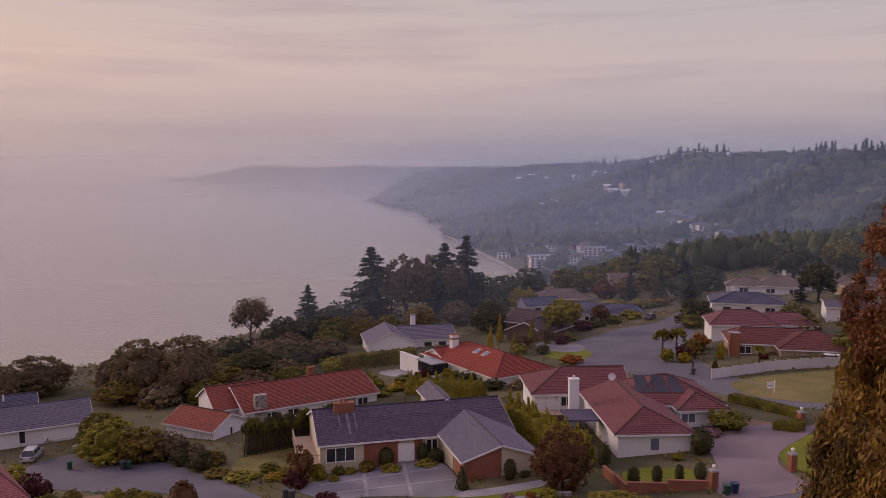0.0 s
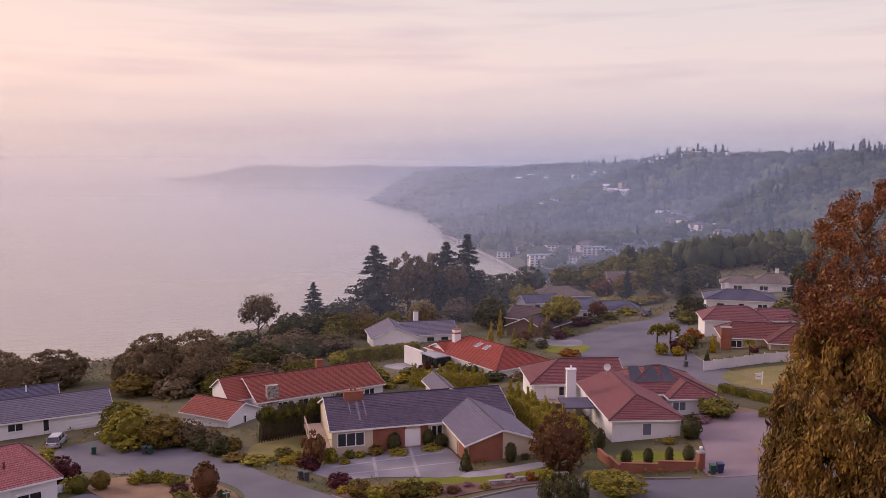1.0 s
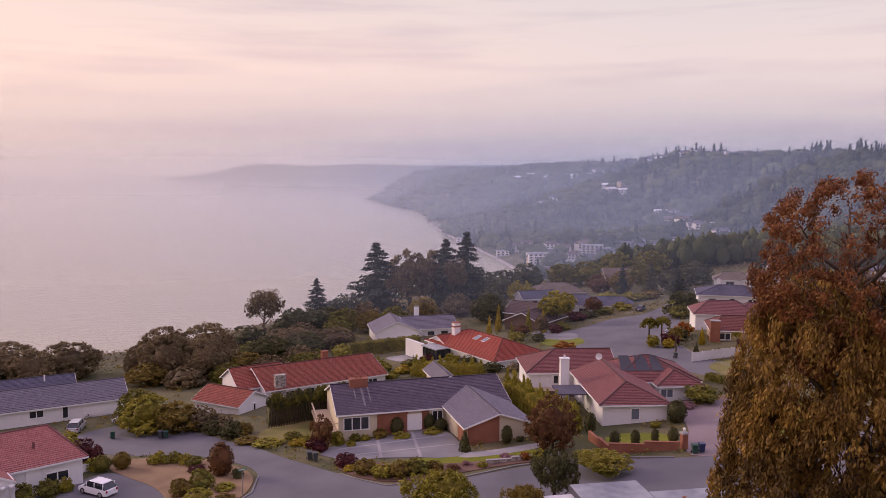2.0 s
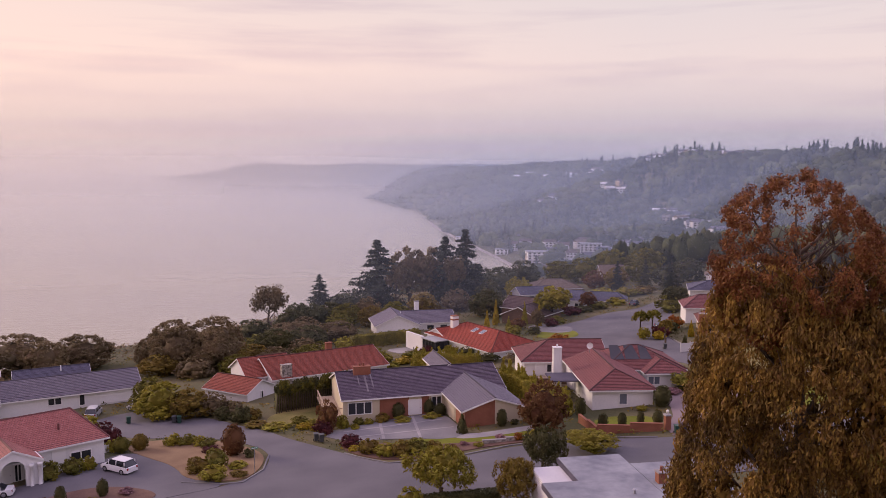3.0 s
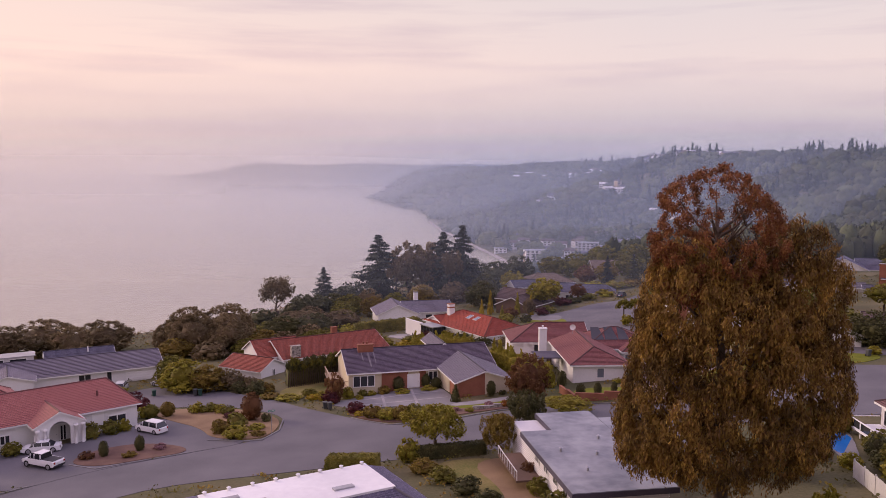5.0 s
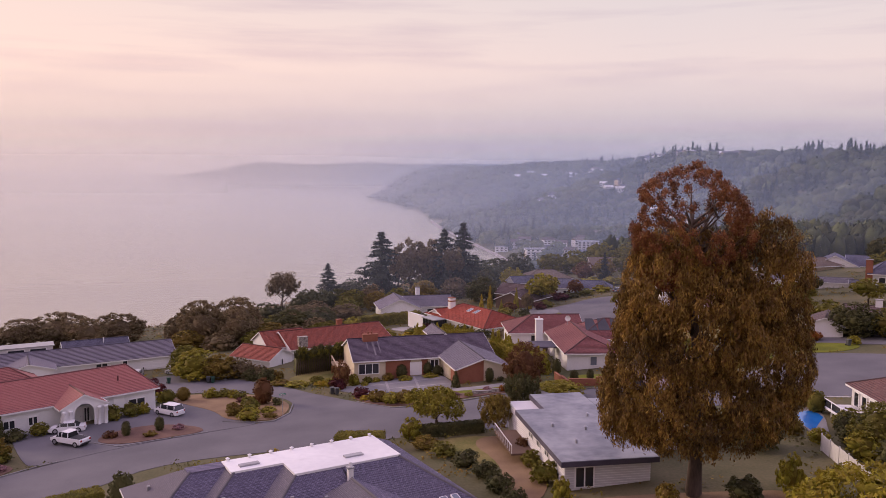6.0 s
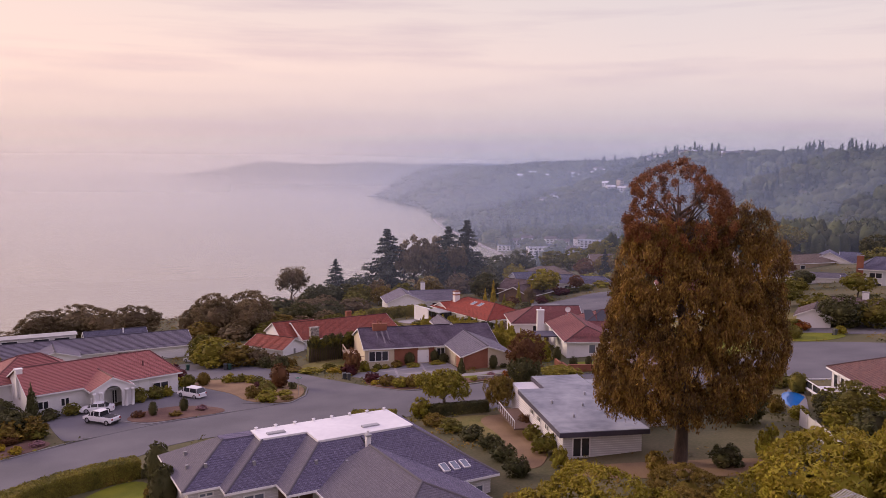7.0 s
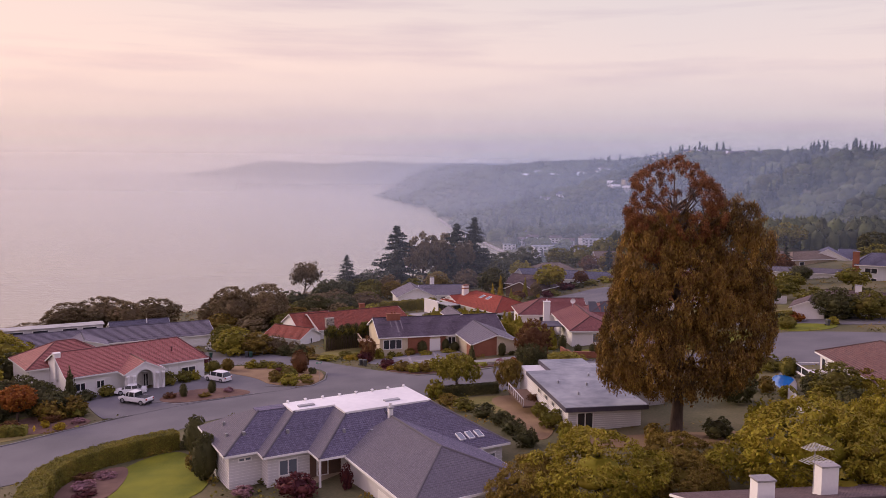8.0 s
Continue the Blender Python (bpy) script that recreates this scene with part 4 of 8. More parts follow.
# white house with rose tiles, patio and gateway
def rose_house():
    H = thing("house", "white stucco house with rose-brown hipped tile roofs", "house", 20.3, 93.3, 2.6, 3)
    roof_block(H, 0, 9.9, 0, 19, 2.8, 4.7, "y", 5.0, 0.0, wall="white", tile="t_rose")
    roof_block(H, 5, 18.6, 12.2, 24.5, 2.7, 5.4, "x", 6, 6.2, wall="white", tile="t_rose")
    roof_block(H, 11, 18.2, 9.8, 16, 2.65, 4.2, "y", 3.4, 0, wall="white", tile="t_rose")
    roof_block(H, -6.8, 8, 19.5, 31, 2.4, 5.0, "x", 5.5, 0, wall="white", tile="t_rose")
    g = Geo()
    z = lambda v: 2.7 + (v - 12.2) / 6.15 * 2.7 + 0.1
    for a, b in ((6.9, 9.2), (9.3, 11.6), (11.7, 13.6)):
        g.face([(a, 14.6, z(14.6)), (b, 14.6, z(14.6)), (b - 0.3, 18.2, z(18.2)), (a + 0.5, 18.2, z(18.2))])
    part("solar_mat", g, M["darkpanel"], H, "black solar mats laid on the tiles")
    window(H, 5.0, 0.52, 0.6, 1.3, 1.7, "f", 1, glass="pale_glass")
    window(H, 12.6, 10.35, 0.8, 2.0, 1.4, "f", 2, glass="pale_glass")
    window(H, 16.4, 10.35, 0.8, 2.2, 1.4, "f", 2, glass="pale_glass")
    window(H, 17.6, 13.0, 0.8, 1.6, 1.4, "r", 2)
    chimney(H, -2.0, 13.6, -1, 6.1, 1.3, 1.0, "white", "white", "tall white stucco chimney", 1)
    panel(H, "porch_roof", -4.2, 0.3, 7.0, 12.0, 2.3, 2.5, "slate", "dark flat porch roof")
    for y in (7.3, 9.6):
        panel(H, "post", -4.0, -3.8, y, y + 0.2, -1, 2.3, "white")
    # open patio below the back wing
    panel(H, "patio_floor", -9, -0.2, 14.5, 20, -0.9, 0.0, "tan", "raised paved patio")
    panel(H, "patio_rail", -9, -0.2, 14.5, 14.7, 0.0, 0.9, "brown", "dark patio rail")
    for x in (-6.6, -4.4, -2.8):
        panel(H, "post", x, x + 0.18, 19.6, 19.8, 0, 2.35, "white")
    window(H, -1.6, 20.0, 0.5, 1.8, 1.5, "f", 2)
    D = Geo()
    D.tube([((3.6, 15.4, 4.8), 0.04), ((3.6, 15.4, 5.9), 0.04)], 6)
    dish = part("dish_mast", D, M["metal"], H)
    Q = Geo()
    for k in range(3):
        r0, r1 = 0.18 * k, 0.18 * (k + 1)
        for j in range(10):
            a, b = 2 * math.pi * j / 10, 2 * math.pi * (j + 1) / 10
            c = lambda r, an: (3.6 + r * math.cos(an), 15.3 - 0.5 * r * r, 6.0 + r * math.sin(an))
            Q.face([c(r0, a), c(r1, a), c(r1, b), c(r0, b)])
    part("dish", Q, M["trim"], dish, "grey satellite dish")


rose_house()


# salmon-roofed white house with a columned portico
def portico_house():
    H = thing("house", "white villa with salmon-red tile roof and columned portico", "house", -43.0, 81.2, -0.6, 41)
    roof_block(H, -22.8, 0.2, 0, 13, 3.3, 6.1, "x", 0, 2.8, wall="white", tile="t_pink")
    roof_block(H, -26.0, -12, 9.5, 21, 3.2, 6.2, "x", 6, 5, wall="white", tile="t_pink")
    P = roof_block(H, -14.9, -8.3, -2.8, 6.5, 3.2, 4.9, "y", 0, 0, wall="white", tile="t_pink", walls=False)
    # portico front with a round arch
    g = Geo()
    z_top, cx, rad, spring, y0, y1 = 3.2, -11.6, 1.35, 2.2, -2.6, -2.2
    g.box(-14.7, cx - rad, y0, y1, -0.6, spring)
    g.box(cx + rad, -8.5, y0, y1, -0.6, spring)
    arc = [(cx + rad * math.cos(a), spring + rad * math.sin(a)) for a in [math.pi * k / 12 for k in range(13)]]
    gable = lambda x: 3.2 + (1 - abs(x - cx) / 3.3) * 1.7 - 0.08
    for (xa, za), (xb, zb) in zip(arc, arc[1:]):
        g.face([(xa, y0, za), (xb, y0, zb), (xb, y0, gable(xb)), (xa, y0, gable(xa))])
        g.face([(xa, y0, za), (xb, y0, zb), (xb, y1, zb), (xa, y1, za)])
    for xa, xb in ((-14.7, cx - rad), (cx + rad, -8.5)):
        g.face([(xa, y0, spring), (xb, y0, spring), (xb, y0, gable(xb)), (xa, y0, gable(xa))])
    part("portico_front", g, M["white"], H, "white arched gable front")
    for x in (-14.4, -13.5, -9.7, -8.8):
        c = Geo()
        c.tube([((x, -2.85, -0.6), 0.30), ((x, -2.85, -0.3), 0.30), ((x, -2.85, -0.25), 0.22), ((x, -2.85, 2.6), 0.20), ((x, -2.85, 2.65), 0.30), ((x, -2.85, 2.95), 0.30)], 12)
        part("column", c, M["white"], H, smooth=True)
    door(H, -12.0, -0.1 + 0.5, 0.0, 1.7, 2.4, "f", "trim", "double_door", 2)
    window(H, -10.4, 0.5, 0.0, 0.9, 2.2, "f", 2, name="sidelight")
    panel(H, "portico_wall", -8.62, -8.45, -2.7, 0.6, -0.6, 3.4, "white", "white portico side wall")
    for u, w in ((-3.2, 2.6), (-17.5, 1.3), (-20.5, 1.6)):
        window(H, u, 0.5, 0.9, w, 1.3, "f", 2)
    panel(H, "panel_band", -6.6, -5.0, 0.44, 0.56, 0.0, 3.3, "trim")
    chimney(H, -22.4, 5.6, 2, 6.2, 0.9, 0.9, "white", "white", "small white chimney")
    q = Geo()
    q.tube([((-5.0, 3.0, 4.2), 0.12), ((-5.0, 3.0, 5.4), 0.14)], 8)
    part("vent_pipe", q, M["t_pink"], H)


portico_house()


# flat-roofed white house under the tall tree
def flat_house():
    H = thing("house", "low white house with weathered flat pale roof and dark fascia", "house", 11.3, 35.3, 5.25, 9.6)
    W, D, T = 9.9, 17.2, 2.3
    g = Geo()
    g.box(0.6, W - 0.6, 0.8, 22.5, -1.2, T)
    part("wall", g, M["siding"], H, "white horizontal siding")
    panel(H, "fascia", 0, W, 0, D, T, T + 0.5, "slate", "dark blue-grey fascia")
    panel(H, "fascia", 3.4, W, D + 0.004, 23.4, T, T + 0.5, "slate", "dark blue-grey fascia")
    panel(H, "roof_membrane", 0.06, W - 0.06, 0.06, D - 0.05, T + 0.5, T + 0.56, "flatroof", "stained pale flat roof membrane")
    panel(H, "roof_membrane", 3.5, W - 0.06, D - 0.046, 23.3, T + 0.5, T + 0.56, "flatroof", "stained pale flat roof membrane")
    for z in np.arange(-0.7, T, 0.24):
        panel(H, "siding_board", 0.56, W - 0.56, 0.76, 22.54, z, z + 0.03, "trim")
    window(H, 2.6, 0.8, -0.1, 2.0, 2.15, "f", 2, name="sliding_door")
    for v in (3.5, 6.5, 9.5, 12.5):
        window(H, 0.6, v, 1.0, 1.4, 0.8, "l", 2)
    panel(H, "deck", -2.0, 0.6, 11, 19, -0.3, -0.1, "brown", "small side deck")
    panel(H, "deck_rail", -2.0, -1.92, 11, 19, 0.78, 0.86, "siding", "pale side deck rail")
    for k in range(9):
        panel(H, "baluster", -1.99, -1.93, 11 + k * 0.98, 11.06 + k * 0.98, -0.1, 0.78, "siding")
    for x, y in ((5.6, 9.0), (3.2, 5.0), (7.4, 13.5), (2.4, 10.5)):
        q = Geo()
        q.tube([((x, y, T + 0.56), 0.12), ((x, y, T + 0.9), 0.12), ((x, y, T + 0.92), 0.22), ((x, y, T + 1.02), 0.06)], 10)
        part("roof_vent", q, M["metal"], H)
    panel(H, "side_wing", W - 0.6, 16.0, 9.0, 20.0, -1.2, T, "siding", "lower white side wing")
    panel(H, "roof_membrane", W + 0.004, 16.6, 8.4, 20.6, T + 0.3, T + 0.55, "flatroof", "stained pale flat roof membrane")
    panel(H, "fascia", W + 0.01, 16.7, 8.3, 20.7, T, T + 0.3, "slate", "dark blue-grey fascia")
    chimney(H, 10.8, 15.6, T + 0.5, T + 1.5, 0.8, 0.8, "brick", "concrete", "short brick chimney", 1)


flat_house()


# nearest house: shingled hips with valleys round a flat white deck
def near_house():
    H = thing("house", "near house with grey-violet shingle hips and white flat roof deck", "house", -14.1, 22.4, 3.5, 30)
    t1, t2, E, k = "t_shingle", "t_shingle2", 3.1, 0.54
    R = E + 4.9 * k
    # one shingle in two tones: left-facing slopes coloured paler, as the light falls
    dark = [
        [(-0.3, 0, E), (8.8, 0, E), (8.8, 4.9, R), (4.6, 4.9, R)],
        [(-4.9, 3, E), (-0.3, 3, E), (4.6, 7.9, R), (0.0, 7.9, R)],
        [(-8.2, 5, E), (-4.9, 5, E), (0.0, 9.9, R), (-3.3, 9.9, R)],
        [(8.8, -4.6, E), (18.9, -4.6, E), (14.4, 4.9, R), (8.8, 4.9, R)],
        [(18.9, -4.6, E), (18.9, 16, E), (14.4, 11, R), (14.4, 4.9, R)],
        [(18.9, 16, E), (-8.2, 16, E), (-3.3, 11, R), (14.4, 11, R)],
    ]
    pale = [
        [(-0.3, 3, E), (-0.3, 0, E), (4.6, 4.9, R), (4.6, 7.9, R)],
        [(-4.9, 5, E), (-4.9, 3, E), (0.0, 7.9, R), (0.0, 9.9, R)],
        [(-8.2, 16, E), (-8.2, 5, E), (-3.3, 9.9, R), (-3.3, 11, R)],
    ]
    for planes, tile, lb in ((dark, t1, "grey-violet shingled slope in the shaded tone"), (pale, t2, "grey shingled side slope in the lit, paler tone")):
        for pl in planes:
            g = Geo()
            roof_plane(g, pl, 0.3, 0.03)
            part("roof_slope", g, M[tile], H, lb)
    g = Geo()
    g.box(-3.5, 0.2, 9.7, 11.2, R - 0.1, R + 0.03)
    part("roof_cap", g, M[t1], H)
    for p, q in (((-0.3, 0, E), (4.6, 4.9, R)), ((-4.9, 3, E), (0, 7.9, R)), ((-8.2, 5, E), (-3.3, 9.9, R)), ((18.9, -4.6, E), (14.4, 4.9, R))):
        c = Geo()
        c.tube([(Vector(p) + Vector((0, 0, 0.04)), 0.12), (Vector(q) + Vector((0, 0, 0.04)), 0.12)], 6)
        part("ridge_cap", c, M[t2], H)
    # eaves boards and gutters, run by run
    runs = [(-8.2, 5), (-4.9, 5), (-4.9, 3), (-0.3, 3), (-0.3, 0), (8.8, 0), (8.8, -4.6), (18.9, -4.6), (18.9, 16), (-8.2, 16), (-8.2, 5)]
    for (ax, ay), (bx, by) in zip(runs, runs[1:]):
        g = Geo()
        g.box(min(ax, bx) - 0.05, max(ax, bx) + 0.05, min(ay, by) - 0.05, max(ay, by) + 0.05, E - 0.2, E + 0.02)
        part("gutter", g, M["trim"], H, "white eaves gutter")
    for x0, x1, y0, y1 in ((-0.3, 14.6, 7.8, 10.9), (4.4, 14.6, 4.7, 7.82)):
        d = Geo()
        d.box(x0, x1, y0, y1, R - 0.05, R + 0.16)
        deck = part("roof_deck", d, M["whiteroof"], H, "clean white flat roof deck")
    for j in range(8):
        q = Geo()
        px = 0.2 + j * 2.0
        q.tube([((px, 10.7, R + 0.15), 0.14), ((px, 10.7, R + 0.36), 0.14), ((px, 10.7, R + 0.38), 0.21), ((px, 10.7, R + 0.46), 0.09)], 8)
        part("roof_vent", q, M["whiteroof"], deck)
    for px, py in ((1.6, 8.8), (10.6, 6.4)):
        q = Geo()
        q.box(px - 0.9, px + 0.9, py - 0.3, py + 0.3, R + 0.16, R + 0.30)
        part("roof_hatch", q, M["metal"], deck)
    # garage wing towards the viewer
    # same lit and shaded shingle tones, put into the colour side by side
    hip = ((t2, "grey shingled garage slope in the lit, paler tone", [(2.4, 2.6, 3.0), (2.4, -14.2, 3.0), (8.8, -8.0, 5.35), (8.8, 2.6, 5.35)]), (t2, "grey shingled hip end in the lit, paler tone", [(2.4, -14.2, 3.0), (15.2, -14.2, 3.0), (8.8, -8.0, 5.35)]), (t1, "grey-violet shingled garage slope in the shaded tone", [(15.2, -14.2, 3.0), (15.2, 2.6, 3.0), (8.8, 2.6, 5.35), (8.8, -8.0, 5.35)]))
    for tile, lb, pl in hip:
        g = Geo()
        roof_plane(g, pl, 0.3, 0.03)
        part("roof_slope", g, M[tile], H, lb)
    for p, q in (((8.8, 2.6, 5.35), (8.8, -8.0, 5.35)), ((2.4, -14.2, 3.0), (8.8, -8.0, 5.35)), ((15.2, -14.2, 3.0), (8.8, -8.0, 5.35))):
        c = Geo()
        c.tube([(Vector(p) + Vector((0, 0, 0.04)), 0.12), (Vector(q) + Vector((0, 0, 0.04)), 0.12)], 6)
        part("ridge_cap", c, M[t2], H)
    w = Geo()
    w.box(2.95, 14.65, -13.65, 2.4, -1.2, 2.95)
    part("wall", w, M["siding"], H, "pale horizontal siding")
    for x0, x1, y0, y1 in ((2.33, 2.45, -14.25, 2.6), (15.15, 15.27, -14.25, 2.6), (2.45, 15.15, -14.27, -14.15)):
        w = Geo()
        w.box(x0, x1, y0, y1, 2.8, 3.02)
        part("gutter", w, M["trim"], H, "white eaves gutter")
    for n_w, (x0, x1, y0, y1) in enumerate(((-7.6, 18.3, 5.6, 15.4), (-4.3, 8.0, 3.6, 5.6), (3.4, 9.0, 0.6, 3.6), (9.0, 18.3, -4.0, 5.6))):
        w = Geo()
        w.box(x0, x1, y0, y1, -1.4, E - 0.1)
        part("wall", w, M["siding"], H, "pale horizontal siding")
        for z in np.arange(-0.6, E - 0.3, 0.3):
            q = Geo()
            q.box(x0 - 0.03, x1 + 0.03, y0 - 0.03, y1 + 0.03, z, z + 0.025)
            part("siding_board", q, M["trim"], H)
    panel(H, "porch_floor", -0.2, 3.4, 0.3, 3.6, -1.4, 0.05, "tan", "shaded entrance porch floor")
    # dark panels over the siding stand in for the recess's shade
    panel(H, "porch_wall", 0.05, 3.36, 3.53, 3.57, 0.05, E - 0.2, "brown", "dark brown panel for the shade inside the porch")
    panel(H, "porch_wall", 3.32, 3.37, 0.65, 3.53, 0.05, E - 0.2, "brown", "dark brown panel for the shade inside the porch")
    panel(H, "post", -0.2, 0.0, 0.2, 0.4, -1.4, E, "trim")
    window(H, -6.0, 5.6, 2.1, 1.4, 0.5, "f", 2, glass="pale_glass")
    window(H, -2.2, 3.6, 0.7, 2.0, 1.7, "f", 2, glass="pale_glass")
    window(H, 1.4, 3.6, 0.0, 1.3, 2.3, "f", 1, name="entrance_door")
    window(H, 16.6, -4.0, 0.6, 1.8, 1.6, "f", 2, glass="pale_glass")
    garage_door(H, 2.95, -9.0, -0.3, 4.8, 2.2, "l")
    for j in range(3):
        skylight(H, 14.2 + j * 1.1, -2.4, E + 0.66 * 1.0, 0.7, 1.2, 17, 0, "white framed skylight in the shingles")
    chimney(H, 8.9, 3.2, R - 0.9, R + 0.35, 0.45, 0.45, "white", "metal", "slim white flue with a metal cowl", 1)
    for px, py in ((-6.4, 12), (-6.9, 9), (-5.6, 7.2), (-1.6, 5.4), (3.4, 2.6), (6.2, 2.0), (12.2, 0.5), (11.6, -1.4)):
        z = E + k * max(0.2, min(px + 8.2, py if px > -0.3 else (py - 3 if px > -4.9 else py - 5)))
        q = Geo()
        q.box(px - 0.13, px + 0.13, py - 0.13, py + 0.13, z - 0.2, z + 0.35)
        part("vent_pipe", q, M["metal"], H)


near_house()


# brown-roofed house with a raised deck beside the pool
def deck_house():
    H = thing("house", "white two-level house with brown tile roof and raised deck", "house", 49.2, 57.8, 4.9, -92)
    roof_block(H, 0, 26, 0, 14, 5.0, 7.4, "x", 4, 3, wall="siding", tile="t_umber")
    for u in (2.0, 3.9, 5.8):
        window(H, u, 0.5, 2.6, 1.3, 1.9, "f", 1)
    window(H, 11.5, 0.5, 3.0, 1.2, 1.2, "f", 1)
    panel(H, "deck", 0.5, 13, -3.0, 0.45, 2.3, 2.5, "trim", "white raised timber deck")
    for k in range(6):
        panel(H, "deck_post", 0.6 + k * 2.4, 0.75 + k * 2.4, -2.95, -2.8, -1, 3.5, "trim")
    panel(H, "deck_rail", 0.5, 13, -3.0, -2.9, 3.45, 3.55, "trim")
    for k in range(5):
        panel(H, "rail_panel", 0.8 + k * 2.4, 2.9 + k * 2.4, -2.96, -2.93, 2.6, 3.4, "glass", "dark glass rail panel")
    panel(H, "deck_rail", 0.5, 0.6, -3.0, 0.4, 3.45, 3.55, "trim")


deck_house()


# simpler houses further off
def plain_house(x, y, turn, z, blocks, label, wall="white", tile="t_tan", windows=(), chimneys=(), eave=2.7):
    H = thing("house", label, "house", x, y, z, turn, "houses down the slope")
    for b in blocks:
        x0, x1, y0, y1, e, r, along, e0, e1 = b
        roof_block(H, x0, x1, y0, y1, e, r, along, e0, e1, wall=wall, tile=tile, course=0.6, step=0.06, base=-2.5)
    for (wx, wy, wz, ww, wh, face) in windows:
        window(H, wx, wy, wz, ww, wh, face, max(1, int(ww / 1.1)))
    for (cx, cy, z0, z1, w, mat) in chimneys:
        chimney(H, cx, cy, z0, z1, w, w * 0.8, mat)
    return H


plain_house(-17.5, 182, 12, -5.2, [(0, 12, 0, 13, 2.7, 5.4, "y", 0, 0), (8, 22, 3, 15, 2.7, 5.0, "x", 0, 0)], "pale house with a wide grey-blue gable roof", "white", "t_gray2", [(6, 0.5, 0.9, 3, 1.4, "f"), (15, 3.5, 0.8, 2, 1.3, "f"), (18.5, 3.5, 0.8, 2, 1.3, "f"), (3, 0.5, 0.9, 1.6, 1.3, "f")], [(13, 13, 3, 6.8, 1.2, "white")])
plain_house(14.5, 190, -35, -3.2, [(0, 11, 0, 15, 2.6, 5.0, "y", 0, 0), (-6, 8, 10, 20, 2.6, 5.2, "x", 0, 0)], "brown timber house with a dark gable roof", "brown", "t_dark", [(4, 0.5, 0.8, 2, 1.3, "f"), (8, 0.5, 0.8, 1.6, 1.3, "f")])
plain_house(31, 214, -12, -3.4, [(0, 13, 0, 12, 2.8, 5.0, "x", 4, 4), (11, 22, 2, 12, 2.6, 4.6, "x", 0, 3)], "low house with dark blue slate roof", "bluegrey", "t_slate", [(3, 0.5, 0.8, 2, 1.3, "f"), (8, 0.5, 0.8, 2.4, 1.3, "f"), (16, 2.5, 0.6, 4, 1.7, "f")])
plain_house(30, 252, 8, -6.0, [(0, 18, 0, 13, 3.0, 5.6, "x", 6, 6)], "low house with tan hipped roof", "tan", "t_tan", [(4, 0.5, 0.9, 2, 1.3, "f"), (12, 0.5, 0.9, 2, 1.3, "f")])
plain_house(24, 232, 15, -4.6, [(0, 12, 0, 9, 2.6, 4.6, "x", 0, 0)], "house with a grey gable roof among trees", "bluegrey", "t_slate", [(4, 0.5, 0.9, 2, 1.3, "f")])
plain_house(57, 271, 5, -4.0, [(0, 12, 0, 10, 3.4, 6.6, "x", 0, 0)], "house with tan brown gable roof among trees", "tan", "t_tan", [(4, 0.5, 0.9, 2, 1.3, "f")])
# house behind the long white fence
R = plain_house(53.6, 149.5, -12, 2.0, [(0, 14, 0, 11, 2.7, 4.9, "x", 3, 0), (8, 22, -4, 9, 2.7, 5.2, "x", 6, 6)], "tan house with maroon tiled roof behind a fence", "tan", "t_maroon", [(3, 0.5, 0.7, 2.2, 1.5, "f"), (16, -3.5, 0.8, 2, 1.3, "f")], [(1.0, 0.4, -1, 4.6, 1.9, "brick")])
for k in range(3):
    panel(R, "sunshade", 15.5 + k * 2.0, 17.2 + k * 2.0, -5.6, -4.2, 2.3, 2.4, "trim", "white sunshade panel")
plain_house(55, 165, -10, 2.1, [(0, 14, 0, 11, 3.2, 5.6, "x", 4, 4), (10, 22, 3, 12, 3.0, 5.0, "x", 3, 3)], "house with brown hipped roof", "white", "t_rose", [(4, 0.5, 0.9, 2, 1.3, "f")], [])
plain_house(66, 198, -15, 1.7, [(0, 18, 0, 13, 3.0, 5.0, "x", 6, 6)], "white house with dark slate hipped roof", "white", "t_slate", [(4, 0.5, 0.9, 2, 1.3, "f"), (9, 0.5, 0.2, 1.5, 2.1, "f"), (14, 0.5, 0.9, 2.4, 1.3, "f")], [(6, 8, 4, 6.4, 0.9, "white")])
plain_house(88, 226, -18, 0.0, [(0, 14, 0, 12, 5.0, 7.4, "x", 5, 5), (-8, 4, 1, 11, 4.6, 6.6, "x", 4, 4), (12, 30, 4, 16, 5.2, 7.8, "x", 6, 6)], "large white two-storey house with grey hipped roofs", "white", "t_tan", [(-3, 1.5, 2.8, 2.4, 1.4, "f"), (4, 0.5, 3.0, 2.4, 1.4, "f"), (10, 0.5, 3.0, 2.4, 1.4, "f"), (18, 4.5, 3.0, 3, 1.4, "f")], [(8, 8, 6, 8.8, 1.0, "white"), (20, 10, 6, 8.8, 1.0, "white")])
plain_house(116, 215, -25, 3.6, [(0, 14, 0, 12, 3.0, 6.4, "y", 0, 0), (10, 24, 4, 14, 3, 6, "x", 0, 0)], "white house with steep grey gables", "white", "t_slate", [(5, 0.5, 0.9, 2, 1.4, "f")], [])
plain_house(66, 107, -28, 5.2, [(0, 7, 0, 10, 2.8, 4.3, "y", 0, 0), (6, 30, 4, 16, 3.0, 5.6, "x", 0, 0)], "white-gabled house with dark brown roof", "white", "t_dark", [(4, 0.5, 0.8, 2, 1.4, "f"), (20, 4.5, 0.8, 2, 1.4, "f")], [(12, 10, 4, 6.8, 1.2, "white")])
plain_house(84, 176, -20, 4.0, [(0, 24, 0, 12, 3.2, 3.9, "x", 0, 0)], "long white house with a nearly flat pale roof", "white", "t_shingle2", [(4, 0.5, 0.9, 2, 1.3, "f"), (12, 0.5, 0.9, 2, 1.3, "f")], [])
